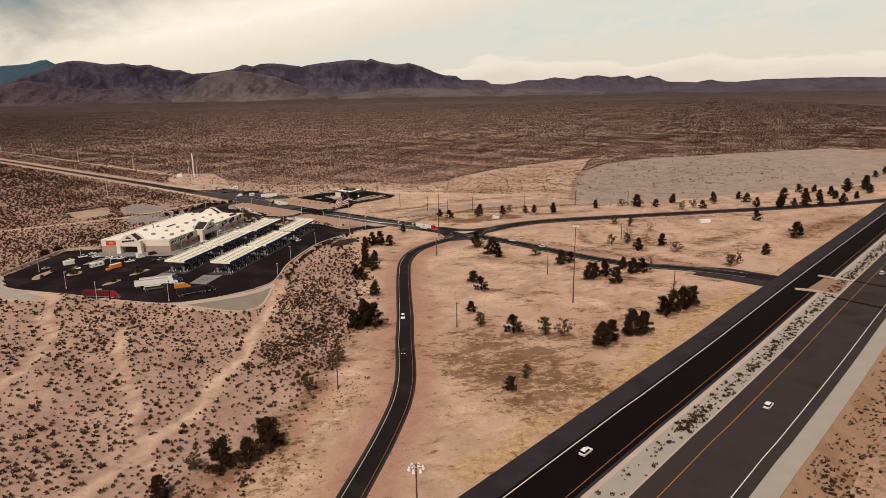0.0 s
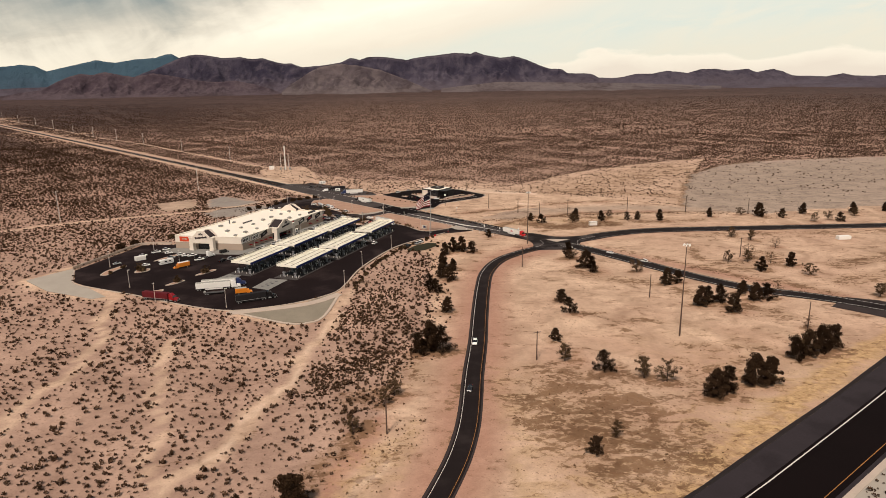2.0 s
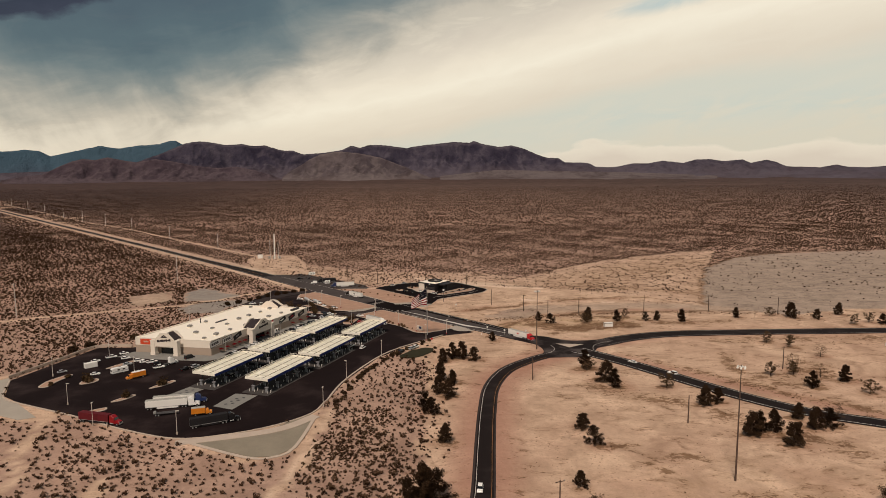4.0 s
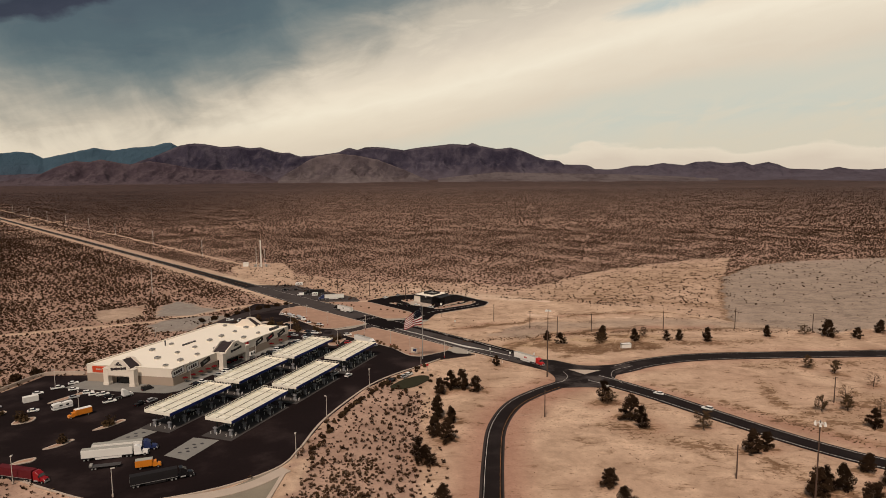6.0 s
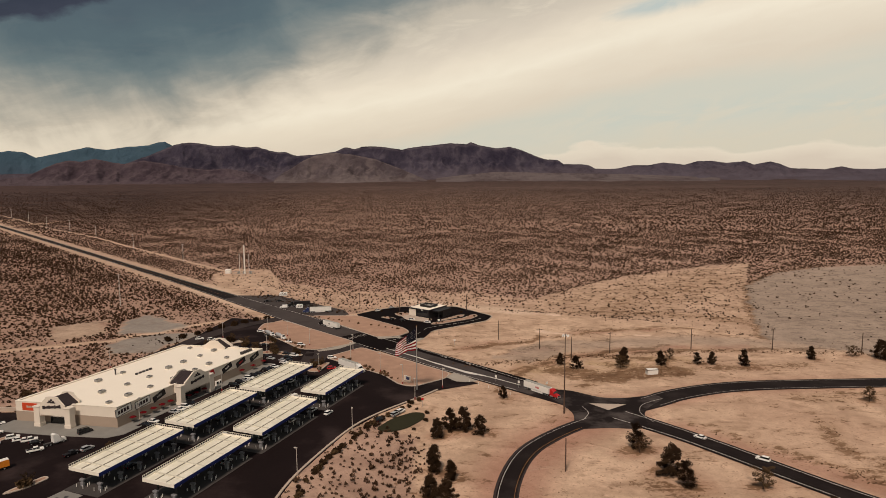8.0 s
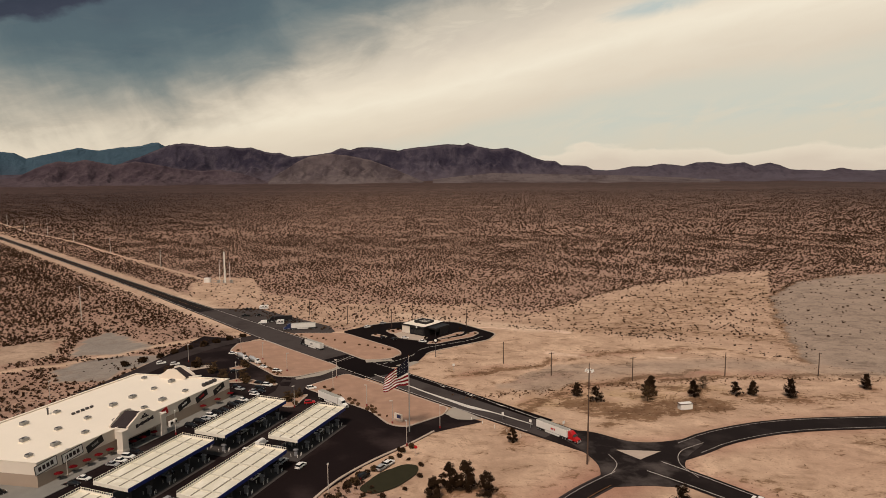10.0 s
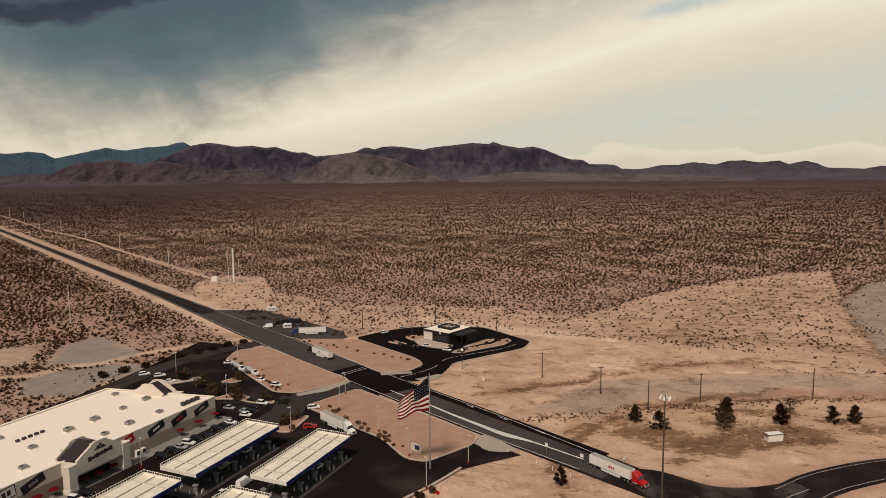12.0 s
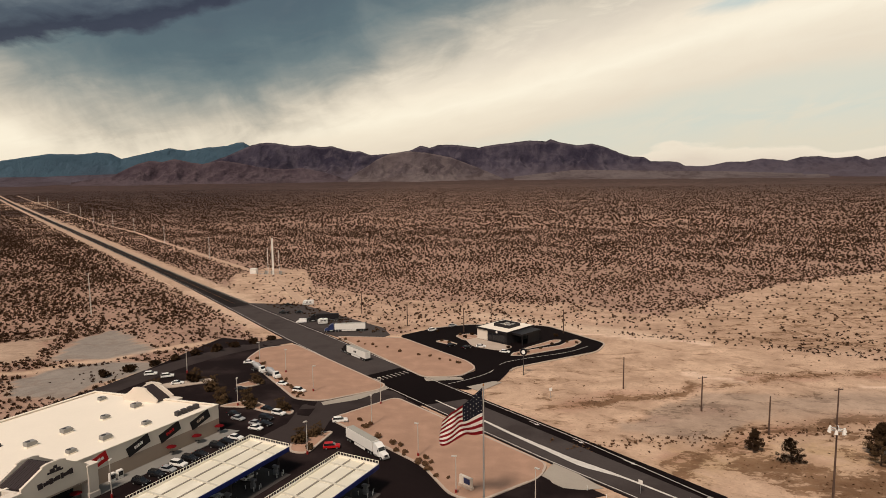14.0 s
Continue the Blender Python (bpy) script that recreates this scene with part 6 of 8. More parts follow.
for x, y in ((-33.4, 152.3), (-29.7, 178.5), (-19.6, 203.7), (-112, 158), (-96, 141), (-70, 134), (-132, 186), (-104, 186), (-123, 208), (-7, 243), (-15, 257), (-27, 272), (-27, 285), (-37, 257), (-61, 282), (-46, 293), (-58, 308), (-68, 315), (-85, 306), (-65, 238),
             (-113, 265), (7, 239), (-3, 228), (-81, 214)):
    parking_lamp(x, y, (x * 13 + y * 7) % 360)


def high_mast(x, y, h=28.0):
    p = thing("high_mast_lamp", "tall grey high-mast lamp with a ring of floodlights", "lamp post", "high masts", pose(x, y, 0))
    part("mast", rod(bmesh.new(), (0, 0, -0.3), (0, 0, h), 0.24, 0.09, 12), "wood_pole", p)
    bm = bmesh.new()
    for i in range(20):
        a, b = 2 * math.pi * i / 20, 2 * math.pi * (i + 1) / 20
        rod(bm, (math.cos(a) * 0.72, math.sin(a) * 0.72, h - 0.5), (math.cos(b) * 0.72, math.sin(b) * 0.72, h - 0.5), 0.05, 0.05, 5)
    ring = part("ring", bm, "grey_box", p)
    for i in range(6):
        a = math.pi / 3 * i
        bm = bmesh.new()
        rod(bm, (math.cos(a) * 0.2, math.sin(a) * 0.2, h - 0.4), (math.cos(a) * 1.0, math.sin(a) * 1.0, h - 0.5), 0.04, 0.04, 5)
        rod(bm, (math.cos(a) * 1.2, math.sin(a) * 1.2, h - 0.3), (math.cos(a) * 1.3, math.sin(a) * 1.3, h - 0.85), 0.16, 0.34, 10)
        bmesh.ops.scale(bm, vec=(0.72, 0.72, 1.0), verts=bm.verts)
        part("floodlight", bm, "white_paint", ring)


high_mast(71.9, 102.1)
high_mast(43.3, 215, 24.2)
high_mast(-1, -32)

# ---------------------------------------------------------------- vehicles
M("paint_white", (0.80, 0.78, 0.74), 0.3, var=0.05, spec=0.5)
M("paint_black", (0.012, 0.011, 0.012), 0.25, var=0.1, spec=0.5)
M("paint_silver", (0.46, 0.46, 0.46), 0.35, 0.3, var=0.06, spec=0.5)
M("paint_red", (0.46, 0.010, 0.012), 0.3, var=0.08, spec=0.5)
M("paint_blue", (0.018, 0.03, 0.10), 0.3, var=0.08, spec=0.5)
M("lamp_glass", (0.75, 0.75, 0.72), 0.2, var=0.05)
M("tail_glass", (0.30, 0.01, 0.01), 0.25, var=0.05)
M("trailer_white", (0.76, 0.73, 0.68), 0.5, var=0.07, scale=0.3)
M("trailer_roof", (0.34, 0.33, 0.29), 0.6, var=0.12, scale=0.3)
M("paint_maroon", (0.24, 0.006, 0.010), 0.35, var=0.1, spec=0.4)
M("dark_red_tarp", (0.10, 0.006, 0.010), 0.7, var=0.25, scale=0.6)
M("dark_mesh", (0.012, 0.010, 0.011), 0.8, var=0.3, scale=0.5)
COLOURS = {"white": "paint_white", "black": "paint_black", "silver": "paint_silver", "red": "paint_red", "dark red": "paint_maroon", "blue": "paint_blue"}


def wheel(parent, x, y, r=0.34, wd=0.24):
    ty = part("wheel", rod(bmesh.new(), (x, y - wd / 2, r), (x, y + wd / 2, r), r, r, 14), "rubber", parent)
    s = 1 if y > 0 else -1
    part("rim", rod(bmesh.new(), (x, y + s * wd * 0.46, r), (x, y + s * (wd / 2 + 0.015), r), r * 0.6, r * 0.6, 10), "steel", ty)


def shell(profile, half, tuck=0.12, top_z=None):
    """A body drawn out across y from a side profile, its upper points tucked in."""
    bm = bmesh.new()
    zs = [z for _, z in profile]
    zmax, zmin = max(zs), min(zs)
    rows = []
    for s in (-1, 1):
        rows.append([bm.verts.new((x, s * half * (1 - tuck * ((z - zmin) / (zmax - zmin)) ** 2), z)) for x, z in profile])
    n = len(profile)
    bm.faces.new(rows[0])
    bm.faces.new(rows[1][::-1])
    for i in range(n):
        bm.faces.new((rows[0][(i + 1) % n], rows[0][i], rows[1][i], rows[1][(i + 1) % n]))
    bmesh.ops.recalc_face_normals(bm, faces=bm.faces)
    bmesh.ops.bevel(bm, geom=list(bm.edges), offset=0.05, segments=1, affect="EDGES")
    return bm


PROFILES = {
    "car": (4.6, 0.92, [(-2.3, 0.35), (-2.28, 0.85), (-1.9, 0.98), (1.05, 0.98), (2.1, 0.82), (2.3, 0.6), (2.28, 0.35)], [(-1.75, 0.95), (-1.2, 1.42), (0.25, 1.45), (1.1, 0.95)]),
    "suv": (4.8, 0.97, [(-2.4, 0.4), (-2.38, 1.05), (-2.2, 1.12), (1.1, 1.1), (2.2, 0.98), (2.4, 0.75), (2.38, 0.4)], [(-2.25, 1.08), (-2.0, 1.68), (0.3, 1.72), (1.15, 1.08)]),
    "pickup": (5.7, 1.0, [(-2.85, 0.5), (-2.85, 1.15), (-0.6, 1.15), (1.5, 1.12), (2.7, 1.02), (2.85, 0.8), (2.83, 0.5)], [(-0.65, 1.1), (-0.5, 1.78), (0.9, 1.8), (1.6, 1.1)]),
    "van": (5.6, 1.0, [(-2.8, 0.4), (-2.8, 1.2), (1.6, 1.2), (2.6, 1.05), (2.8, 0.8), (2.78, 0.4)], [(-2.78, 1.15), (-2.72, 2.3), (1.1, 2.32), (1.9, 1.2)]),
}
WORDS = {"car": "saloon car", "suv": "sport utility car", "pickup": "pickup truck", "van": "panel van"}
CARS = {}


def vehicle(kind, colour, x, y, turn, note="parked on the asphalt"):
    """A car, pickup or van of that colour; repeats share their meshes."""
    m = pose(x, y, 0.06, rz=turn)
    key = (kind, colour)
    if key in CARS:
        c = copy_thing(CARS[key], m)
        c["label"] = f"{colour} {WORDS[kind]} {note}"
        return c
    ln, half, body, cabin = PROFILES[kind]
    c = thing({"car": "car", "suv": "car", "pickup": "pickup_truck", "van": "van"}[kind], f"{colour} {WORDS[kind]} {note}", "van" if kind == "van" else "pickup" if kind == "pickup" else "car", "parked vehicles", m)
    mat = COLOURS[colour]
    part("body", shell(body, half, 0.06), mat, c)
    cab = part("cabin", shell(cabin, half * 0.96, 0.2), "dark_glass" if kind != "van" else mat, c, "dark glazed cabin" if kind != "van" else "")
    (x0, z0), (x1, z1), (x2, z2), _ = cabin
    part("roof_panel", boxed(x1 - 0.02, x2 + 0.05, -half * 0.76, half * 0.76, max(z1, z2) - 0.03, max(z1, z2) + 0.035, 0.02), mat, cab)
    if kind == "pickup":
        part("load_bed", boxed(-2.7, -0.75, -half * 0.8, half * 0.8, 1.12, 1.165), "dark_mesh", c, "dark open load bed")
    if kind == "van":
        part("windscreen", shell([(1.15, 1.25), (1.0, 2.15), (1.28, 2.2), (1.98, 1.25)], half * 0.9, 0.1), "dark_glass", cab)
    for sx in (-0.31, 0.31):
        for s in (-1, 1):
            wheel(c, sx * ln, s * (half - 0.1))
    zl = body[-2][1] + 0.02
    for s in (-1, 1):
        part("headlight", boxed(ln / 2 - 0.12, ln / 2 + 0.015, s * half * 0.7 - 0.17, s * half * 0.7 + 0.17, zl - 0.08, zl + 0.07), "lamp_glass", c)
        part("tail_light", boxed(-ln / 2 - 0.015, -ln / 2 + 0.1, s * half * 0.75 - 0.14, s * half * 0.75 + 0.14, 0.72, 0.95), "tail_glass", c)
    CARS[key] = c
    return c


def semi(x, y, turn, cab_col, box_mat="trailer_white", trailer=True, label="", length=14.6, bars=True, tractor=True):
    """A road tractor with sleeper cab and box trailer; x, y: the middle of the trailer, turn: where the cab points."""
    t = thing("semi_truck", label, "truck", "trucks", pose(x, y, 0.06, rz=turn))
    h = length / 2
    if trailer:
        box_ = part("trailer_box", boxed(-h, h, -1.28, 1.28, 1.15, 4.05, 0.04), box_mat, t, "trailer box")
        part("box_roof", boxed(-h + 0.08, h - 0.08, -1.2, 1.2, 4.052, 4.09), "trailer_roof" if box_mat == "trailer_white" else box_mat, box_)
        for s in (-1, 1):
            part("rub_rail", boxed(-h, h, s * 1.29 - 0.02, s * 1.29 + 0.02, 1.12, 1.27), "steel", box_)
        for s in (-1, 1):
            part("side_skirt", boxed(-h + 4.6, h - 3.6, s * 1.24 - 0.02, s * 1.24 + 0.02, 0.35, 1.14), "trailer_white" if box_mat == "trailer_white" else "dark_mesh", box_)
        part("door_bars", boxed(-h - 0.05, -h - 0.004, -0.03, 0.03, 1.3, 3.9), "steel", box_)
        for dx in (1.0, 2.3):
            for s in (-1, 1):
                wheel(t, -h + dx, s * 1.02, 0.5, 0.5)
        part("bogie", boxed(-h + 0.4, -h + 2.9, -0.9, 0.9, 0.55, 1.14), "dark_steel", t)
        part("landing_gear", boxed(h - 3.3, h - 3.1, -0.9, 0.9, 0.3, 1.14), "dark_steel", t)
        if bars:
            bm = bmesh.new()
            for i, wd in enumerate((0.7, 0.55, 0.35)):
                for s in (-1, 1):
                    box(bm, -0.2 + i * 0.85, -0.2 + i * 0.85 + wd, s * 1.285 - 0.012, s * 1.285 + 0.012, 2.2, 3.0)
            part("lettering", bm, "paint_red" if cab_col == "red" else "paint_black", box_, "company lettering as plain bars")
    if tractor:
        mat = COLOURS[cab_col]
        b = h + 0.3
        part("sleeper_cab", shell([(b + 0.2, 0.75), (b + 0.2, 3.9), (b + 1.2, 3.95), (b + 2.5, 3.1), (b + 2.95, 2.1), (b + 2.95, 0.75)], 1.2, 0.08), mat, t, f"{cab_col} sleeper cab")
        part("hood", shell([(b + 2.8, 0.6), (b + 2.8, 2.1), (b + 4.2, 1.85), (b + 4.75, 1.55), (b + 4.8, 0.6)], 1.05, 0.18), mat, t)
        part("windscreen", shell([(b + 2.45, 2.2), (b + 2.15, 3.1), (b + 2.6, 3.05), (b + 3.0, 2.15)], 1.08, 0.1), "dark_glass", t)
        part("bumper", boxed(b + 4.72, b + 4.95, -1.15, 1.15, 0.4, 0.95, 0.05), "steel", t)
        part("grille", boxed(b + 4.74, b + 4.86, -0.5, 0.5, 0.97, 1.55), "dark_steel", t)
        for s in (-1, 1):
            part("fuel_tank", rod(bmesh.new(), (b + 0.6, s * 1.0, 0.75), (b + 2.2, s * 1.0, 0.75), 0.33, 0.33, 12), "steel", t)
            part("headlight", boxed(b + 4.55, b + 4.78, s * 0.85 - 0.15, s * 0.85 + 0.15, 1.05, 1.3), "lamp_glass", t)
            part("mirror", boxed(b + 2.7, b + 2.85, s * 1.35 - 0.1, s * 1.35 + 0.1, 2.1, 2.8), "dark_steel", t)
            for dx, r in ((-2.2, 0.5), (-0.9, 0.5), (3.8, 0.5)):
                wheel(t, b + dx, s * 1.0, r, 0.4 if dx > 0 else 0.55)
        part("chassis", boxed(b - 2.9, b + 2.9, -0.45, 0.45, 0.62, 1.0), "dark_steel", t)
    return t


def box_truck(x, y, turn, mat, roof, label, length=7.0):
    t = thing("box_truck", label, "truck", "trucks", pose(x, y, 0.06, rz=turn))
    h = length / 2
    b = part("cargo_box", boxed(-h, h, -1.2, 1.2, 0.95, 3.3, 0.04), mat, t)
    part("box_roof", boxed(-h + 0.03, h - 0.03, -1.17, 1.17, 3.302, 3.36), roof, b)
    for i in range(6):
        for s in (-1, 1):
            xx = -h + length * (i + 0.5) / 6
            part("rib", boxed(xx - 0.04, xx + 0.04, s * 1.21 - 0.02, s * 1.21 + 0.02, 1.0, 3.25), mat, b)
    part("cab", shell([(h + 0.08, 0.55), (h + 0.08, 2.4), (h + 1.2, 2.45), (h + 1.7, 1.6), (h + 2.6, 1.4), (h + 2.7, 0.55)], 1.0, 0.1), mat, t)
    part("windscreen", shell([(h + 1.1, 1.65), (h + 0.9, 2.3), (h + 1.28, 2.36), (h + 1.74, 1.62)], 0.9, 0.08), "dark_glass", t)
    part("chassis", boxed(-h, h + 0.2, -0.45, 0.45, 0.55, 0.94), "dark_steel", t)
    for dx in (-h + 1.6, h + 1.8):
        for s in (-1, 1):
            wheel(t, dx, s * 0.95, 0.45, 0.32)
    for s in (-1, 1):
        part("headlight", boxed(h + 2.6, h + 2.72, s * 0.7 - 0.14, s * 0.7 + 0.14, 0.85, 1.1), "lamp_glass", t)
    return t


def caravan(x, y, turn, label, length=7.5, motor=False):
    t = thing("motorhome" if motor else "caravan", label, "camper", "campers", pose(x, y, 0.06, rz=turn))
    h = length / 2
    b = part("body", shell([(-h, 0.5), (-h, 2.9), (-h + 0.3, 3.05), (h - 0.9, 3.05), (h, 2.3 if not motor else 2.7), (h, 0.5)], 1.2, 0.04), "paint_white", t)
    part("side_stripe", boxed(-h + 0.3, h - 0.4, -1.215, 1.215, 1.15, 1.45), "paint_silver" if motor else "grey_box", b, "grey side stripe")
    for dx in (-h * 0.45, h * 0.2):
        part("window", boxed(dx - 0.6, dx + 0.6, -1.212, 1.212, 1.7, 2.35), "dark_glass", b)
    part("roof_unit", boxed(-0.6, 0.4, -0.4, 0.4, 3.03, 3.3, 0.05), "grey_box", b)
    for dx in ((-h * 0.4, h * 0.65) if motor else (-0.5, 0.4)):
        for s in (-1, 1):
            wheel(t, dx, s * 1.02, 0.38, 0.28)
    if motor:
        part("windscreen", boxed(h - 0.1, h + 0.02, -0.95, 0.95, 1.4, 2.3), "dark_glass", t)
    else:
        part("drawbar", boxed(h - 0.1, h + 1.4, -0.12, 0.12, 0.45, 0.6), "dark_steel", t)
    return t


A = math.degrees(SITE_A)
# big vehicles in the truck ground
semi(-80.5, 154, 13, "white", length=17.0, label="white semi truck with a white box trailer, parked", bars=False)
semi(-79.5, 157.3, 13, "blue", length=17.0, label="dark blue semi truck with a white box trailer, parked", bars=False)
semi(-96.5, 143.5, -16, "dark red", "dark_red_tarp", label="red semi truck with a dark red covered trailer", length=14.6, bars=False)
semi(-63.5, 140.2, 26, "black", "dark_mesh", label="black semi truck with a long dark trailer", length=14.6, bars=False)
box_truck(-69, 148.0, 18, "orange_paint", "trailer_roof", "orange-yellow box truck parked beside semi trucks", 5.6)
box_truck(-101.5, 183.5, 225, "orange_paint", "trailer_white", "orange-yellow box truck with a white roof", 6.6)
caravan(-110.5, 189, 225, "white motorhome with grey swirled stripes, parked", 8.0, True)
semi(-97.5, 197.5, 50, "white", trailer=False, label="white road tractor without a trailer", length=2.0)
flat = thing("flatbed_trailer", "low dark flatbed trailer parked between trucks", "trailer", "trucks", pose(-78.5, 148.5, 0.06, rz=14))
part("deck", boxed(-5, 5, -1.2, 1.2, 0.95, 1.15, 0.03), "dark_steel", flat)
part("headboard", boxed(-5.0, -4.0, -0.9, 0.9, 1.15, 1.9, 0.05), "grey_box", flat)
for dx in (-4.0, -2.9):
    for s in (-1, 1):
        wheel(flat, dx, s * 1.0, 0.48, 0.4)
part("leg", boxed(3.6, 3.8, -0.8, 0.8, 0.02, 0.95), "dark_steel", flat)
crate = thing("storage_container", "plain white storage container on the asphalt", "container", m=pose(-124, 196, 0.06, rz=42))
part("shell", boxed(-3.0, 3.0, -1.25, 1.25, 0.05, 2.6, 0.05), "trailer_white", crate)
part("door", boxed(3.0, 3.05, -1.1, 1.1, 0.15, 2.5), "white_paint", crate)
for k, col, x, y, r in (("pickup", "white", -122, 207.5, 35), ("car", "white", -119.5, 212.5, 35), ("car", "white", -125.5, 202.5, 35), ("car", "white", -118, 187, 25), ("car", "silver", -112, 198.5, 35), ("suv", "white", -109.5, 202.5, 30), ("car", "white", -107, 201, 30),
                        ("pickup", "white", -104, 200.5, 30), ("car", "black", -101.5, 199, 30), ("pickup", "white", -98.8, 194, 35), ("pickup", "black", -88.5, 191.5, 60), ("van", "black", -92, 205.5, 50), ("car", "silver", -131, 190, 40), ("car", "white", -116, 206, 30), ("suv", "silver", -86, 194.5, 62)):
    vehicle(k, col, x, y, r)
# the row before the store
STAY = []
for k, col, u in (("car", "black", 4.0), ("car", "white", 7.0), ("car", "silver", 15.5), ("car", "white", 18.0), ("suv", "white", 20.5), ("suv", "black", 23.2), ("suv", "black", 43.5), ("suv", "black", 47.0), ("car", "silver", 49.6), ("suv", "white", 52.2), ("suv", "black", 55.0), ("car", "black", 57.6), ("suv", "black", 62.2), ("car", "black", 64.8), ("car", "white", 67.4), ("car", "white", 73.5), ("car", "black", 76.5)):
    p = on_store(u * 0.92 - 1.0, -6.2).translation
    STAY.append(vehicle(k, col, p.x, p.y, A - 90 + 8, "parked before the store"))
# the ground behind the store's far end
for k, col, x, y, r in (("car", "silver", -57.5, 273.5, -20), ("car", "black", -53, 279.5, -20), ("suv", "white", -49.5, 277, -20), ("suv", "black", -51.3, 274, -20), ("car", "silver", -52.5, 271, -20), ("car", "black", -59.5, 276, -20), ("car", "white", -62, 269, -15),
                        ("car", "white", -55.5, 297.5, -20), ("suv", "white", -49.5, 292.5, -20), ("car", "black", -64.5, 292.5, 10), ("suv", "white", -34.5, 273.5, 15), ("suv", "red", -33.0, 260.0, 12), ("car", "white", -83, 296.5, 20), ("suv", "white", -94, 303.5, 25), ("suv", "white", -88.5, 302, 25), ("car", "white", -71.5, 316, 10), ("suv", "silver", -8.5, 215, 55), ("suv", "black", -12.5, 211, 55), ("suv", "white", -7.0, 217.2, 55)):
    vehicle(k, col, x, y, r)
for u, v, k, col in ((36.5, 26.5, "pickup", "white"), (42.0, 27.5, "van", "white"), (9.5, 27.0, "van", "silver"), (34.5, 44.0, "suv", "white"), (35.0, 38.5, "suv", "silver"), (26.0, 37.2, "car", "white"), (47.0, 18.0, "car", "silver"), (20.0, 17.5, "suv", "black"), (54.0, 37.2, "suv", "white"), (-2.0, 37.2, "car", "silver"), (-12.0, 17.4, "suv", "black"), (55.5, 17.4, "car", "white"), (13.0, 37.2, "pickup", "silver")):
    p = site(u, v)
    STAY.append(vehicle(k, col, p.x, p.y, A, "stopped beside the fuel pumps"))
semi(-27.0, 261.0, -46, "white", label="white semi truck with a pale box trailer by the gravel bed", length=14.0, bars=False)


def mixer(x, y, turn):
    t = thing("mixer_truck", "white and grey concrete mixer truck, parked", "truck", "trucks", pose(x, y, 0.06, rz=turn))
    part("drum", rod(rod(bmesh.new(), (-3.4, 0, 2.9), (-1.0, 0, 2.4), 0.6, 1.25, 14), (-1.0, 0, 2.4), (1.6, 0, 1.9), 1.25, 0.8, 14), "paint_silver", t, "grey mixing drum")
    part("chassis", boxed(-3.6, 4.2, -0.5, 0.5, 0.6, 1.0), "dark_steel", t)
    part("cab", shell([(1.9, 0.6), (1.9, 2.7), (3.2, 2.75), (3.6, 1.8), (4.6, 1.6), (4.7, 0.6)], 1.1, 0.1), "paint_white", t)
    part("windscreen", shell([(3.05, 1.85), (2.95, 2.6), (3.3, 2.65), (3.66, 1.82)], 1.0, 0.1), "dark_glass", t)
    part("chute", boxed(-4.2, -3.2, -0.35, 0.35, 1.6, 2.9, 0.05), "dark_steel", t)
    for dx in (-2.8, -1.5, 3.4):
        for s in (-1, 1):
            wheel(t, dx, s * 0.98, 0.5, 0.4)


mixer(-66, 308.5, -38)
mixer(-60.5, 304, -38)
# trucks on the main road and in the lay-by
semi(38.5, 233.5, -51, "red", length=15.5, label="red semi truck with a white box trailer on the road")
semi(-41, 324.5, 134, "black", length=15.5, label="black semi truck with a white box trailer on the road")
semi(-51, 357, 190, "blue", length=15.5, label="dark blue semi truck with a white box trailer in the lay-by", bars=False)
semi(-63, 372, 190, "black", "dark_mesh", label="black truck with a dark box trailer in the lay-by", length=12.0, bars=False)
vehicle("van", "white", -72, 368.5, 190, "parked in the lay-by")
caravan(-63.5, 367, 190, "white caravan hitched behind a van", 5.0)
caravan(-79, 401, 188, "white caravan parked at the lay-by edge", 6.5)
vehicle("pickup", "black", -87, 399, 190, "parked in the lay-by")
vehicle("pickup", "black", -84, 384, 190, "parked in the lay-by")
vehicle("car", "black", -78, 385, 190, "parked in the lay-by")
vehicle("car", "white", 76, 195, 135, "on the road near the junction")
vehicle("suv", "white", 86, 181, 135, "on the road")
vehicle("suv", "white", 11.6, 99, 262, "on the frontage road")
vehicle("car", "black", 8.4, 70, 260, "on the frontage road")
for x, y, col in ((37, 3.0, "white"), (84, 13, "white"), (190, 97, "white")):
    c = vehicle("suv", col, x, y, 37.5, "driving on the motorway")
    c.location.z = FZ + 0.06

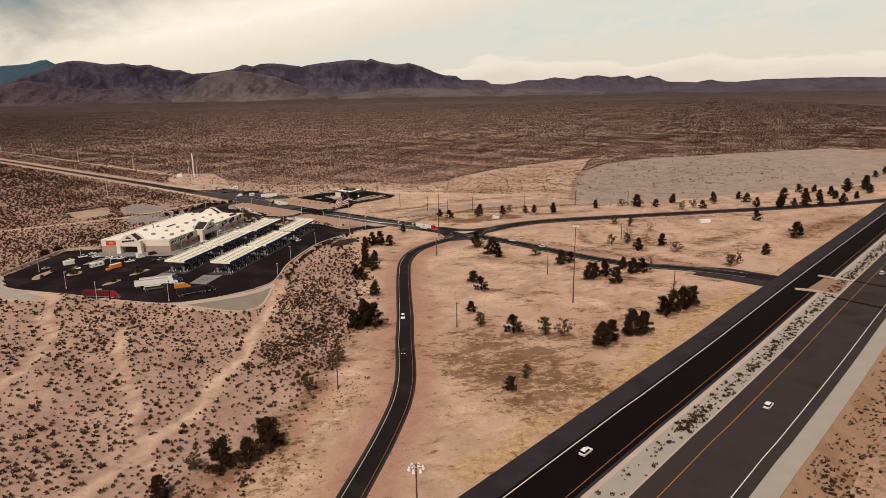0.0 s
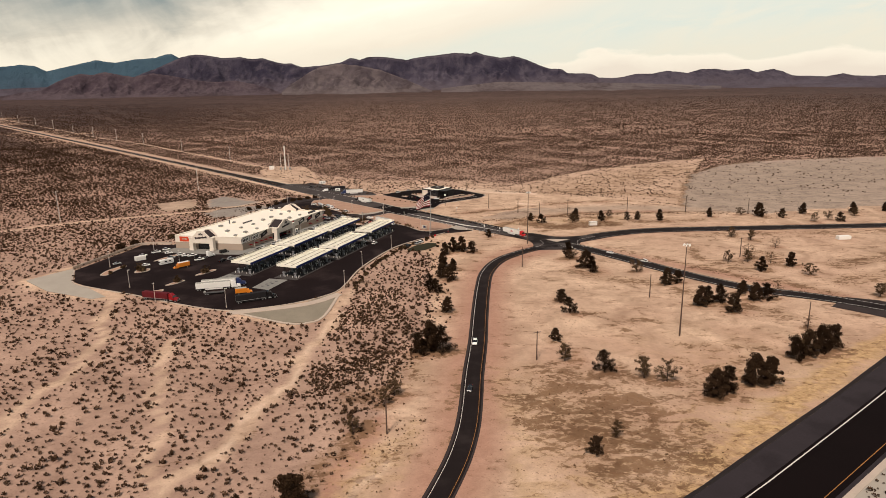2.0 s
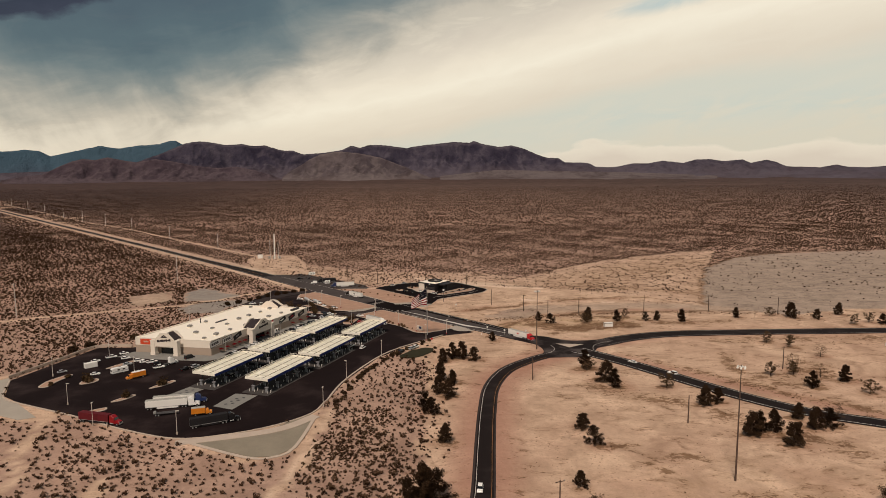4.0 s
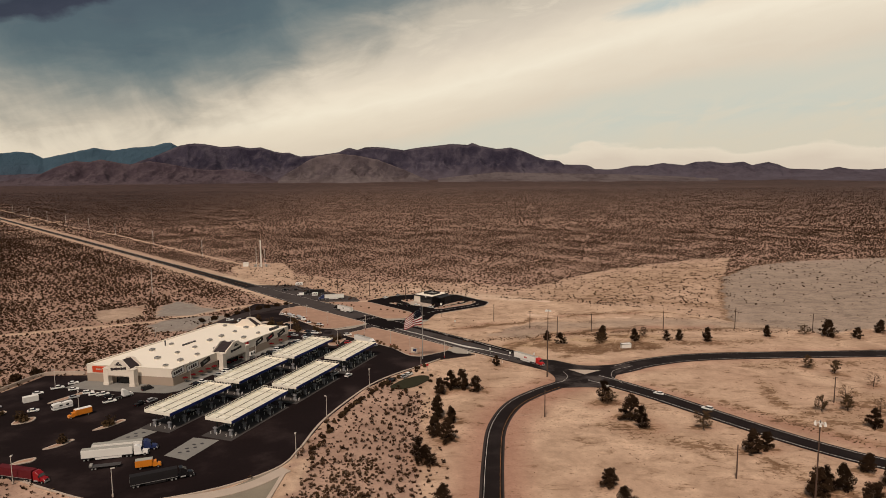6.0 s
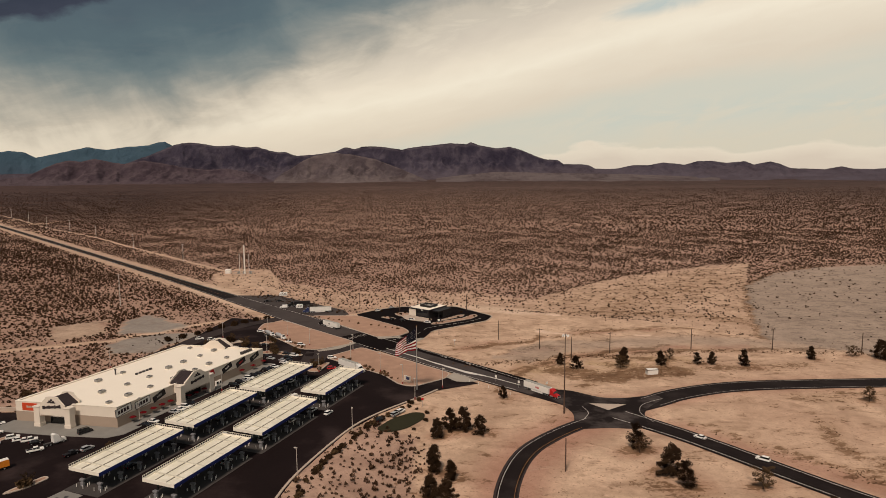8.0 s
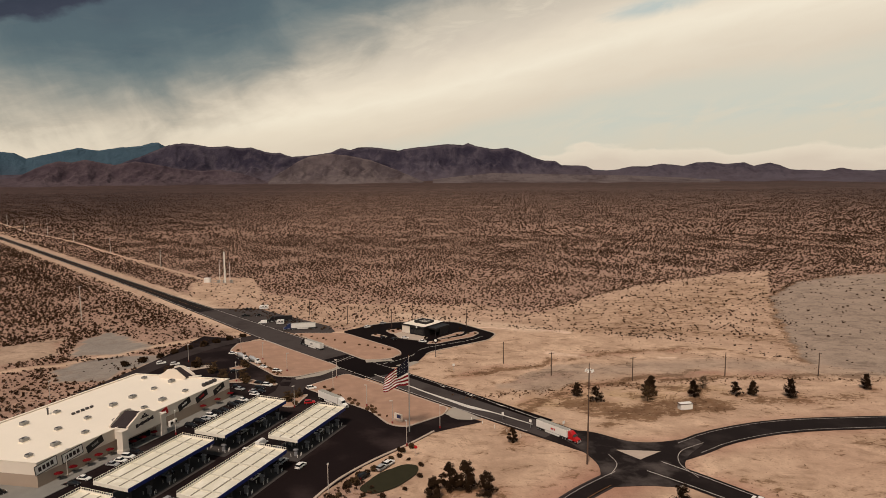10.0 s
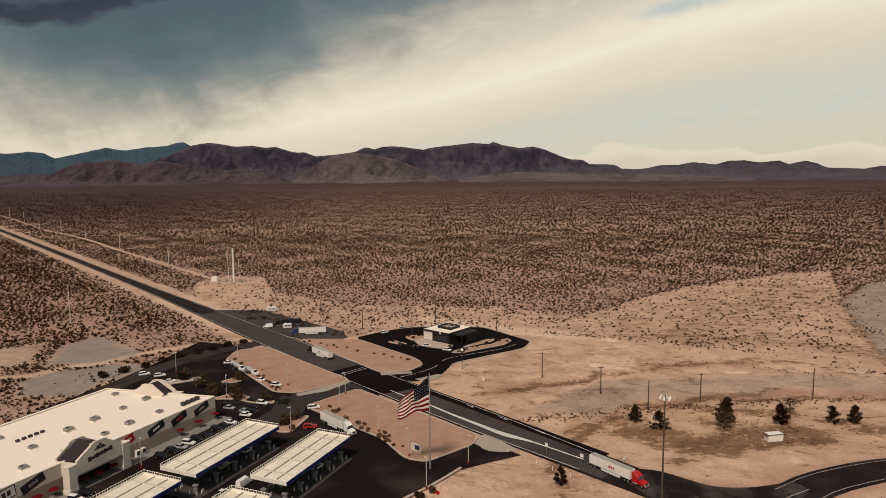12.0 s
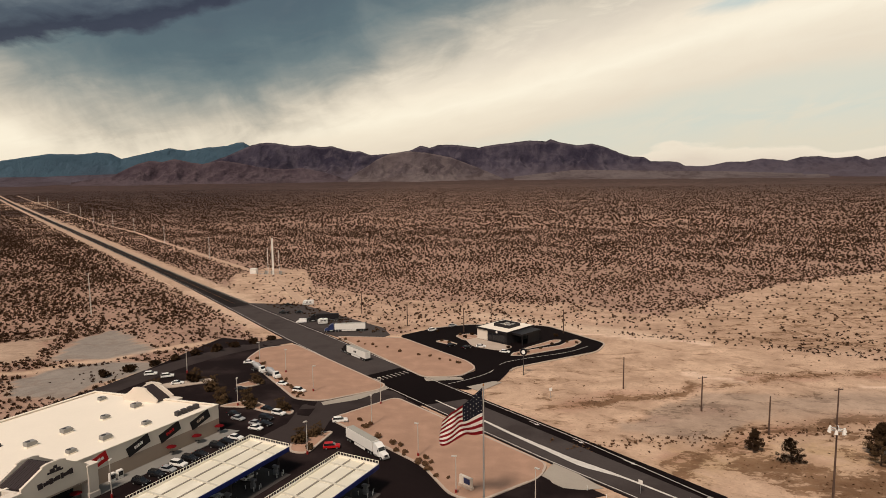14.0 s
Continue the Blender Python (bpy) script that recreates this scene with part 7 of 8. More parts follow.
# ---------------------------------------------------------------- store details
for u, v in ((13.9, -10.2), (21.2, -18.2), (21.9, -9.9), (29.2, -17.4), (38.8, -18.8), (30.4, -8.7), (45.6, -18.8), (40.2, -9.2), (53.5, -18.6), (46.8, -9.1), (60.6, -18.6), (55.0, -8.4), (60.3, -29.1), (20.6, -29.3), (7.4, -10.5), (13.2, -19.6), (29.6, -28.8)):
    big = (u * 7 + v) % 3 < 1
    s = 0.98 if big else 0.8
    unit = thing("rooftop_unit", "grey rooftop air-conditioning unit on a white kerb", "air conditioner", "rooftop units", Matrix.Translation(site(u, v, LOT_Z + RH - 0.25)) @ Matrix.Rotation(SITE_A, 4, "Z"))
    part("kerb", boxed(-1.0 * s, 1.0 * s, -0.75 * s, 0.75 * s, 0, 0.2), "roof_white", unit)
    part("casing", boxed(-0.9 * s, 0.9 * s, -0.65 * s, 0.65 * s, 0.2, 1.0 * s, 0.05), "grey_box", unit)
    part("hood", extruded(bmesh.new(), [(0.9 * s, 0.4), (1.35 * s, 0.4), (0.9 * s, 0.95 * s)], -0.55 * s, 0.55 * s), "grey_box", unit)
    part("fan_grille", rod(bmesh.new(), (-0.3, 0, 1.0 * s), (-0.3, 0, 1.0 * s + 0.06), 0.4, 0.4, 12), "dark_steel", unit)
pipes = thing("roof_vent_bank", "row of dark vents on the white roof", "vent", m=on_store(31.5, 19.5, RH - 0.25))
for i in range(5):
    part("vent", boxed(-3.2 + 1.4 * i, -2.4 + 1.4 * i, -0.3, 0.3, 0, 0.55, 0.03), "dark_steel", pipes)
pipes = thing("roof_vent_bank", "row of dark vents near the roof edge", "vent", m=on_store(59.0, 3.0, RH - 0.25))
for i in range(4):
    part("vent", boxed(-3.0 + 1.5 * i, -2.0 + 1.5 * i, -0.5, 0.5, 0, 0.9, 0.05), "dark_steel", pipes)
flue = thing("roof_flue", "dark exhaust flue with a cap on the roof", "vent", m=on_store(27.5, 26.0, RH - 0.25))
part("stack", rod(bmesh.new(), (0, 0, 0), (0, 0, 1.7), 0.22, 0.22, 10), "dark_steel", flue)
part("cap", rod(bmesh.new(), (0, 0, 1.65), (0, 0, 1.95), 0.4, 0.15, 10), "dark_steel", flue)


def banner(m, mat, label, wd=6.0, h=2.3, mark="white_paint", bars=(0.7, 0.5, 0.6, 0.4, 0.8)):
    b = thing("wall_banner", label, "sign", "wall signs", m)
    part("panel", boxed(-wd / 2, wd / 2, -0.1, -0.01, -h / 2, h / 2, 0.02), mat, b)
    if bars:
        x = -sum(bars) / 2
        for i, w_ in enumerate(bars):
            part("letter_bar", boxed(x + 0.05, x + w_ - 0.05, -0.13, -0.1, -0.25, 0.25 if i % 2 else 0.35), mark, b)
            x += w_
    return b


FACE = STORE_M
for u, mat, lab, mark in ((18.2, "black_panel", "black advertising banner on the store wall", "grey_box"), (41.0, "paint_red", "red advertising banner with a white flourish", "white_paint"), (49.8, "black_panel", "black advertising banner with pale lettering", "white_paint"), (57.2, "black_panel", "black advertising banner with a red mark", "paint_red"), (65.0, "black_panel", "black advertising banner with a tan picture", "concrete")):
    tilt = Matrix.Rotation(radians(-17), 4, "Y")
    b = banner(FACE @ Matrix.Translation((u * 0.935 - 2.0, 0, 4.35)) @ tilt, mat, lab, 4.8 if mat != "paint_red" else 4.2, 1.9, mark, (0.9, 0.6, 0.7, 0.6) if mat == "paint_red" else (0.45, 0.35, 0.4, 0.3, 0.45))
for u in (3.4, 10.6):
    fr_ = thing("framed_sign", "white wall sign with a dark frame", "sign", "wall signs", FACE @ Matrix.Translation((u * 0.935 - 1.0, 0, 4.4)) @ Matrix.Rotation(radians(-7), 4, "Y"))
    part("panel", boxed(-2.6, 2.6, -0.08, -0.01, -1.0, 1.0), "white_paint", fr_)
    for a in ((-2.7, 2.7, 1.0, 1.15), (-2.7, 2.7, -1.15, -1.0), (-2.75, -2.6, -1.0, 1.0), (2.6, 2.75, -1.0, 1.0)):
        part("frame_bar", boxed(a[0], a[1], -0.12, -0.01, a[2], a[3]), "tile_dark", fr_)
    for i in range(4):
        part("letter_bar", boxed(-1.9 + i, -1.2 + i, -0.12, -0.08, -0.5, 0.5), "tile_dark", fr_)
banner(on_store(0, 27.5, 4.4) @ Matrix.Rotation(radians(-90 + 12), 4, "Z"), "orange_red" if "orange_red" in MATS else M("orange_red", (0.55, 0.06, 0.02), 0.5).name, "orange-red advertising banner on the end wall", 5.0, 2.2, "concrete", (0.6, 0.5, 0.6, 0.5))
setting("walkway", prism(bmesh.new(), [tuple(on_store(x, y).translation[:2]) for x, y in ((-8, 33), (-8, 12), (-7, -3), (-4, -5.5), (2, -5.5), (2, -3.6), (65, -3.6), (65, -0.05), (-0.1, -0.05), (-0.1, 33))], LOT_Z - 0.1, LOT_Z + 0.16), "grey_concrete", "grey concrete walkway along the store", "pavement")


def umbrella(u, v):
    t = thing("patio_umbrella", "red patio umbrella over a small table", "umbrella", "patio umbrellas", on_store(u * 0.93, -1.4 - v, 0.16) @ Matrix.Scale(0.8, 4))
    part("pole", rod(bmesh.new(), (0, 0, 0), (0, 0, 2.5), 0.04, 0.04, 8), "steel", t)
    part("canopy", rod(bmesh.new(), (0, 0, 2.05), (0, 0, 2.55), 1.25, 0.06, 8), "umbrella_red", t)
    part("tabletop", rod(bmesh.new(), (0, 0, 0.72), (0, 0, 0.76), 0.6, 0.6, 12), "dark_steel", t)


for u in (4.5, 8.5, 12.5, 16.0, 19.5, 54.5, 61.0, 67.2):
    umbrella(u, -0.4)
for u, v in ((25.5, 1.0), (28.5, 1.2), (32.5, 1.2)):
    umbrella(u, v)
for i, u in enumerate((41.2, 42.8)):
    ice = thing("ice_box", "white ice merchandiser box by the entrance", "freezer", "ice boxes", on_store(u * 0.93, -0.8, 0.16) @ Matrix.Scale(0.75, 4))
    part("case", boxed(-0.7, 0.7, -0.5, 0.5, 0, 2.0, 0.04), "white_paint", ice)
    part("door", boxed(-0.55, 0.55, -0.54, -0.5, 0.7, 1.7), "dark_glass", ice)

# planted beds and painted pads
def bed(pts, mat="pink_gravel", label="raised planting bed with kerb"):
    return island("planting_bed", pts, mat, label)


bed([(-100, 159), (-99, 161.5), (-96, 166), (-94.5, 165.5), (-96.5, 161)])
bed([(-93.5, 171), (-92, 174.5), (-88.5, 180), (-87, 179), (-89.5, 174)])
bed([(-118, 193), (-116.5, 196.5), (-112, 204), (-110.8, 203), (-114, 196)])
bed([(-103, 150), (-102, 153), (-98.5, 155), (-98, 152.5)])
bed([(-130.5, 174), (-131, 180), (-127.5, 188), (-125.5, 187), (-127.5, 180), (-127.5, 174)])
bed([(-118.5, 176), (-119, 181), (-114.5, 183), (-113.5, 179)])
bed([(-80.5, 193.5), (-77, 190.5), (-75.5, 194), (-78.5, 197.5)])
bed([(-66, 281), (-60, 286), (-55, 283), (-52, 279.5), (-47, 280), (-46.5, 277.5), (-52, 277.5), (-58, 281)])
bed([(-68, 296), (-64, 301), (-61, 297.5), (-64, 295)])
bed([(-41, 257.5), (-42, 262), (-38, 267), (-34.5, 268.5), (-35.5, 264.5), (-37, 257)])
bed([(-90, 292), (-86, 297), (-76, 301.5), (-74, 299), (-83, 293.5)], "concrete", "pale concrete pad with planting")
for pts in ([(-85.5, 163.5), (-80.5, 173), (-75, 170.5), (-80, 161.5)], [(-67, 155), (-63.5, 166), (-56, 164), (-60.5, 152)]):
    pad = setting("fill_pad", prism(bmesh.new(), pts, 0.0, 0.075), "grey_concrete", "pale concrete pad with tank covers", "pavement")
    c = Vector((sum(p[0] for p in pts) / 4, sum(p[1] for p in pts) / 4, 0.08))
    for i in range(6):
        q = c + U * (-3.2 + 1.3 * i) + V * (0.7 if i % 2 else -0.8)
        part("tank_cover", rod(bmesh.new(), (q.x, q.y, 0.06), (q.x, q.y, 0.09), 0.5, 0.5, 12), "dark_steel", pad)
# pale kerb round the lot's outer edge, low wall on its far side
edge = smooth_line([(-33.5, 158), (-36, 148), (-45, 139), (-57, 133), (-70, 131), (-88, 138.5), (-106, 148.5), (-128, 159.5), (-136.5, 165.5), (-144.5, 182)], 3.0)
setting("lot_kerb", ribbon(bmesh.new(), edge, 0.0, -0.45, 0.22, 0.3), "concrete", "pale concrete kerb round the parking ground", "kerb")
edge2 = smooth_line([(-33.5, 158), (-30.2, 178), (-21, 204.5), (-13, 217.5), (-2, 229.5), (5, 237)], 3.0)
setting("lot_kerb", ribbon(bmesh.new(), edge2, 0.3, -0.3, 0.25, 0.3), "concrete", "pale concrete kerb beside the scrub", "kerb")
wallline = smooth_line([(-145.5, 184), (-139, 207), (-134.5, 222), (-121, 223)], 3.0)
setting("boundary_wall", ribbon(bmesh.new(), wallline, 0.4, 0.0, 1.1, 1.2), "concrete", "low pale block wall round the parking ground", "wall")
# pale aprons beside the lot
setting("apron", prism(bmesh.new(), [(-68, 130.2), (-57, 132), (-45, 137.8), (-36.5, 147), (-34.5, 145), (-36, 124), (-40, 119), (-46, 119)], -0.1, 0.03), "apron_olive", "pale grey drained basin beside the parking ground", "apron")
part("rim", ribbon(bmesh.new(), smooth_line([(-69, 130), (-45.5, 137.6), (-36, 147.5)], 2.0), -0.3, -3.6, 0.12, 0.2), "concrete", bpy.data.objects["apron"], "pale concrete rim")
part("rim", ribbon(bmesh.new(), smooth_line([(-34.5, 146), (-36, 124), (-40, 118.5), (-47, 118.5), (-68, 130)], 2.0), 0.4, -0.6, 0.12, 0.2), "concrete", bpy.data.objects["apron"], "pale concrete rim")
setting("apron", prism(bmesh.new(), [(-157, 170), (-146, 185), (-137, 166), (-128, 159.5), (-116, 148), (-120, 146), (-141, 156)], -0.1, 0.03), "apron_pale", "pale grey concrete corner apron", "apron")

# ---------------------------------------------------------------- flag, tower, signs, restaurant
fp = thing("flagpole", "tall steel flagpole with a large striped flag", "flagpole", m=pose(-0.7, 233.1, 0))
FH = 22.5
part("pole", rod(bmesh.new(), (0, 0, -0.3), (0, 0, FH), 0.20, 0.09, 12), "steel", fp)
part("finial", rod(bmesh.new(), (0, 0, FH), (0, 0, FH + 0.3), 0.16, 0.05, 10), "yellow_line", fp)
part("footing", rod(bmesh.new(), (0, 0, 0), (0, 0, 0.35), 0.9, 0.8, 14), "concrete", fp)


def cloth(u, v):
    """A place on the waving flag; u along the fly, v down the hoist."""
    top, bot = FH - 0.3 - 4.9 * u ** 0.9, FH - 7.9 - 0.9 * u + 0.3 * math.sin(5 * u)
    x = -0.15 - 6.3 * u + 0.35 * math.sin(9 * u + 2.5 * v) * u
    y = -1.6 * u + 0.75 * math.sin(8.5 * u + 3.0 * v + 0.6) * min(1, u * 3) + 0.25 * math.sin(17 * u - 4 * v) * u
    return (x, y, top + (bot - top) * v)


M("flag_red", (0.30, 0.006, 0.014), 0.8, var=0.12, scale=0.8)
M("flag_white", (0.95, 0.88, 0.84), 0.8, var=0.08, scale=0.8)
M("flag_blue", (0.006, 0.006, 0.018), 0.8, var=0.12, scale=0.8)


def cloth_patch(u0, u1, v0, v1, lift=0.0, n=26):
    bm = bmesh.new()
    k = max(2, int(n * (u1 - u0)))
    rows = []
    for i in range(k + 1):
        u = u0 + (u1 - u0) * i / k
        rows.append([bm.verts.new(Vector(cloth(u, v)) + Vector((0, lift, 0))) for v in (v0, (v0 + v1) / 2, v1)])
    for a, b in zip(rows, rows[1:]):
        for j in range(2):
            bm.faces.new((a[j], a[j + 1], b[j + 1], b[j]))
    bmesh.ops.solidify(bm, geom=list(bm.faces), thickness=0.02)
    return bm


flag = thing("flag", "large red, white and blue striped flag in the wind", "flag", m=pose(-0.7, 233.1, 0))
for i in range(13):
    v0, v1 = i / 13, (i + 1) / 13
    part("stripe", cloth_patch(0.46 if i < 7 else 0.0, 1.0, v0, v1), "flag_red" if i % 2 == 0 else "flag_white", flag)
canton = part("canton", cloth_patch(0.0, 0.46, 0.0, 7 / 13), "flag_blue", flag, "dark blue field with white stars")
for i in range(7):
    for j in range(5):
        u, v = 0.035 + 0.063 * i, (0.6 + 1.4 * j) / 13
        c = Vector(cloth(u, v))
        bm = bmesh.new()
        bmesh.ops.create_circle(bm, cap_ends=True, segments=5, radius=0.06, matrix=Matrix.Translation(c + Vector((0, -0.05, 0))) @ Matrix.Rotation(radians(90), 4, "X"))
        part("star", bm, "flag_white", canton)

tw = thing("cell_tower", "white monopole mast in a fenced equipment yard", "tower", m=pose(-122.5, 482, 0))
part("monopole", rod(bmesh.new(), (0, 0, -0.3), (0, 0, 20), 0.55, 0.45, 12), "white_paint", tw)
part("slim_mast", rod(bmesh.new(), (-5, 6, -0.3), (-5, 6, 14), 0.16, 0.12, 8), "white_paint", tw)
part("slim_mast", rod(bmesh.new(), (2, 4, -0.3), (2, 4, 13), 0.16, 0.12, 8), "white_paint", tw)
part("shelter", boxed(-14, -10.5, 2, 5, 0, 2.8, 0.05), "white_paint", tw, "small white equipment hut")
for i in range(9):
    part("fence_post", rod(bmesh.new(), (-8 + 1.9 * i, -3, 0), (-8 + 1.9 * i, -3, 2.4), 0.05, 0.05, 6), "steel", tw)
part("fence_mesh", boxed(-8, 7.2, -3.03, -2.99, 0.9, 1.0), "steel", tw)
part("fence_mesh", boxed(-8, 7.2, -3.03, -2.99, 2.2, 2.3), "steel", tw)
for dx in (-5, -1.5, 3):
    part("cabinet", boxed(dx, dx + 1.4, 0.5, 1.5, 0, 1.9, 0.05), "grey_box", tw)

sign = thing("entrance_sign", "low pale entrance sign with a blue panel", "sign", m=pose(-5.2, 244.6, 0.23, rz=-40))
part("plinth", boxed(-1.6, 1.6, -0.35, 0.35, 0, 0.5, 0.03), "concrete", sign)
part("slab", boxed(-1.4, 1.4, -0.25, 0.25, 0.5, 2.1, 0.03), "stucco", sign)
part("panel", boxed(-0.3, 1.1, -0.29, -0.25, 0.9, 1.9), "paint_blue", sign)
rs = thing("round_sign", "red octagonal stop sign on a post", "road sign", m=pose(-0.5, 222, 0, rz=-10))
part("post", rod(bmesh.new(), (0, 0, -0.1), (0, 0, 2.0), 0.05, 0.05, 6), "steel", rs)
part("plate", rod(bmesh.new(), (0, -0.03, 2.3), (0, 0.0, 2.3), 0.45, 0.45, 8), "paint_red", rs)
for x, y, r in ((14, 292, 20), (42, 236.5, 30), (60, 198, 10), (26, 244, -40), (33, 238, -40)):
    sg = thing("road_sign", "small pale road sign on a thin post", "road sign", "road signs", pose(x, y, 0, rz=r))
    part("post", rod(bmesh.new(), (0, 0, -0.1), (0, 0, 2.4), 0.05, 0.05, 6), "steel", sg)
    part("plate", boxed(-0.4, 0.4, -0.05, -0.02, 1.7, 2.5), "white_paint", sg)
RA = math.degrees(math.atan2(-0.63, 0.77))
rest = thing("restaurant", "small black and cream restaurant with a flat white roof", "building", m=pose(-6, 349, 0, rz=RA))
RL, RH = 12.6, 3.7
part("wall", boxed(0, RL, 0, 0.4, 0.05, RH), "black_panel", rest, "black front wall")
part("wall", boxed(0, 0.4, 0.4, 13.6, 0.05, RH), "stucco", rest, "cream side wall")
part("wall", boxed(RL - 0.4, RL, 0.4, 13.6, 0.05, RH), "black_panel", rest)
part("wall", boxed(0.4, RL - 0.4, 13.6, 14.0, 0.05, RH), "stucco", rest)
part("roof", boxed(-0.05, RL + 0.05, -0.15, 14.1, RH, RH + 0.25), "roof_white", rest, "flat white roof")
for x0, x1, y0, y1 in ((-0.2, RL + 0.2, -0.4, -0.155), (-0.2, -0.055, -0.155, 14.3), (RL + 0.055, RL + 0.2, -0.155, 14.3)):
    part("fascia", boxed(x0, x1, y0, y1, RH - 0.25, RH + 0.4), "black_panel", rest, "black roof edge")
# rooftop equipment behind a low square screen
for x0, x1, y0, y1 in ((3.2, 9.8, 4.6, 4.8), (3.2, 9.8, 10.2, 10.4), (3.2, 3.4, 4.805, 10.195), (9.6, 9.8, 4.805, 10.195)):
    part("roof_screen", boxed(x0, x1, y0, y1, RH + 0.25, RH + 1.25), "black_panel", rest, "black rooftop equipment screen")
for x, y in ((4.6, 6.0), (7.2, 6.2), (4.8, 8.4), (7.4, 8.3)):
    part("rooftop_unit", boxed(x, x + 1.3, y, y + 1.1, RH + 0.25, RH + 0.95, 0.04), "grey_box", rest, "grey air handling box")
part("window", boxed(6.6, 11.8, -0.05, 0.0, 0.6, 2.8), "dark_glass", rest)
part("wall_panel", boxed(0, 4.4, -0.08, -0.004, 0.05, RH - 0.26), "stucco", rest, "cream stucco wall panel")
part("window", boxed(4.8, 6.2, -0.05, 0.0, 0.6, 2.8), "dark_glass", rest)
part("emblem", rod(bmesh.new(), (8.6, -0.46, 3.6), (8.6, -0.404, 3.6), 0.42, 0.42, 14), "white_paint", rest, "round white emblem")
part("drive_canopy", boxed(RL + 0.25, RL + 4.6, 2, 12, RH - 0.6, RH), "black_panel", rest, "black drive-through canopy")
part("canopy_wall", boxed(RL + 3.9, RL + 4.3, 5.5, 11.5, 0.05, RH - 0.6), "black_panel", rest)
part("post", boxed(RL + 4.0, RL + 4.3, 2.4, 2.7, 0.05, RH - 0.6), "black_panel", rest)
island("patio", [(-11, 350), (-6.5, 348.6), (6, 338.2), (2, 333.5), (-7, 338)], "concrete", "pale concrete patio before the restaurant", 0.15)
island("kerb_island", [(4.6, 328.2), (9.1, 328.7), (15.5, 333.2), (24.2, 338.8), (27.8, 345), (26.6, 348.3), (23.6, 346), (20.5, 340.6), (12, 335.6), (5.6, 331.6)], "pink_gravel", "gravel strip between the drive-through lanes", 0.17, round_=1.0)
island("kerb_island", [(7.2, 334), (11, 336.8), (15, 339.8), (20.5, 344.4), (21.5, 347.6), (18.5, 347.2), (15.6, 343.8), (11.4, 339.4)], "pink_gravel", "planted gravel island beside the drive-through canopy", 0.17, round_=1.0)
island("kerb_island", [(-20, 344), (-17, 346), (-12, 341), (-13.5, 339)], "pink_gravel", "gravel island in the restaurant parking", 0.17)
island("kerb_island", [(-14, 352), (-8, 355), (-5, 350), (-10, 345)], "pink_gravel", "planted island beside the restaurant", 0.17)
for x, y, r, k, col in ((-4.5, 337.5, 0, "car", "white"), (-22, 358, 40, "suv", "white"), (-15.5, 365, 40, "car", "silver"), (-14, 338.5, 40, "car", "black"), (-9, 336, 40, "car", "black"), (3, 331.5, -20, "car", "white")):
    vehicle(k, col, x, y, r, "parked at the restaurant")
ps = thing("pole_sign", "round restaurant sign on a dark pole", "sign", m=pose(8, 310, 0, rz=-20))
part("pole", rod(bmesh.new(), (0, 0, -0.2), (0, 0, 5.6), 0.12, 0.12, 8), "dark_steel", ps)
part("disc", rod(bmesh.new(), (0, -0.12, 6.4), (0, 0.12, 6.4), 1.0, 1.0, 18), "dark_glass", ps)
part("emblem", rod(bmesh.new(), (0, -0.15, 6.4), (0, -0.121, 6.4), 0.55, 0.55, 12), "white_paint", ps)
box_ = thing("transformer_box", "small cream utility box on sandy ground", "utility box", m=pose(82, 251, -0.1, rz=10))
part("casing", boxed(-2.0, 2.0, -0.9, 0.9, 0, 1.9, 0.05), "white_paint", box_)
part("lid", boxed(-2.3, 2.3, -1.0, 1.0, 1.7, 1.85), "wood_pole", box_)
box_ = thing("transformer_box", "pale flat utility cover on sandy ground", "utility box", m=pose(188, 213, -0.1, rz=5))
part("casing", boxed(-3.0, 3.0, -1.2, 1.2, 0, 1.6, 0.05), "white_paint", box_)

# guard posts and short shrubs along roads and beds
bm_r = random.Random(9)


def shrub(x, y, r, mat="leaf_dark", z=-0.1, label="dark green rounded desert shrub"):
    t = thing("shrub", label, "shrub", "planted shrubs", pose(x, y, z))
    cs = [(bm_r.uniform(-0.45, 0.45) * r, bm_r.uniform(-0.45, 0.45) * r, r * bm_r.uniform(0.3, 0.65), r * 0.5) for _ in range(5)]
    v, f = leaf_cloud(bm_r, cs, 200, r * 0.2, 0.8)
    ob = new("foliage", raw("foliage", v, f, mat))
    ob.parent = t
    part("stem", rod(bmesh.new(), (0, 0, -0.1), (0, 0, r * 0.5), 0.05 * r + 0.02, 0.03, 5), "bark", t)


for i in range(9):
    f = i / 8
    shrub(-106 + 31 * f, 302 + 42 * f, 1.7 + 0.5 * bm_r.random())
for x, y, r in ((-80, 190, 2.2), (-79, 193, 1.8), (-66, 283.5, 2.2), (-58, 281, 2.2), (-62, 298.5, 1.6), (-49, 279, 1.8), (-40, 262, 1.8), (-38, 265.5, 1.5), (-37, 259, 1.2), (-90, 175, 1.8), (-97, 163, 1.6), (-117, 178.5, 2.2), (-80, 298, 2.4), (-72, 292, 2.2), (-86, 290, 2.0), (-137, 222, 2.6), (-141, 216, 2.6), (-126, 236, 2.0), (-127, 176, 1.3), (-126, 184, 1.2)):
    shrub(x, y, r, "leaf_olive" if r < 2.3 else "leaf_dark", 0.1)
for x, y, h in ((-66, 284, 4.2), (-58.5, 281.5, 4.6), (-49.5, 278.8, 3.6), (-40, 262.5, 3.4), (-37.5, 266, 3.0), (-79, 299, 4.0), (-72, 292.5, 4.2), (-63, 298, 3.2), (-86, 291, 3.6), (-117, 179, 3.6), (-97, 163.5, 3.0), (-90, 175.5, 3.2), (-79, 192, 3.4)):
    plant(x, y, h, "olive")
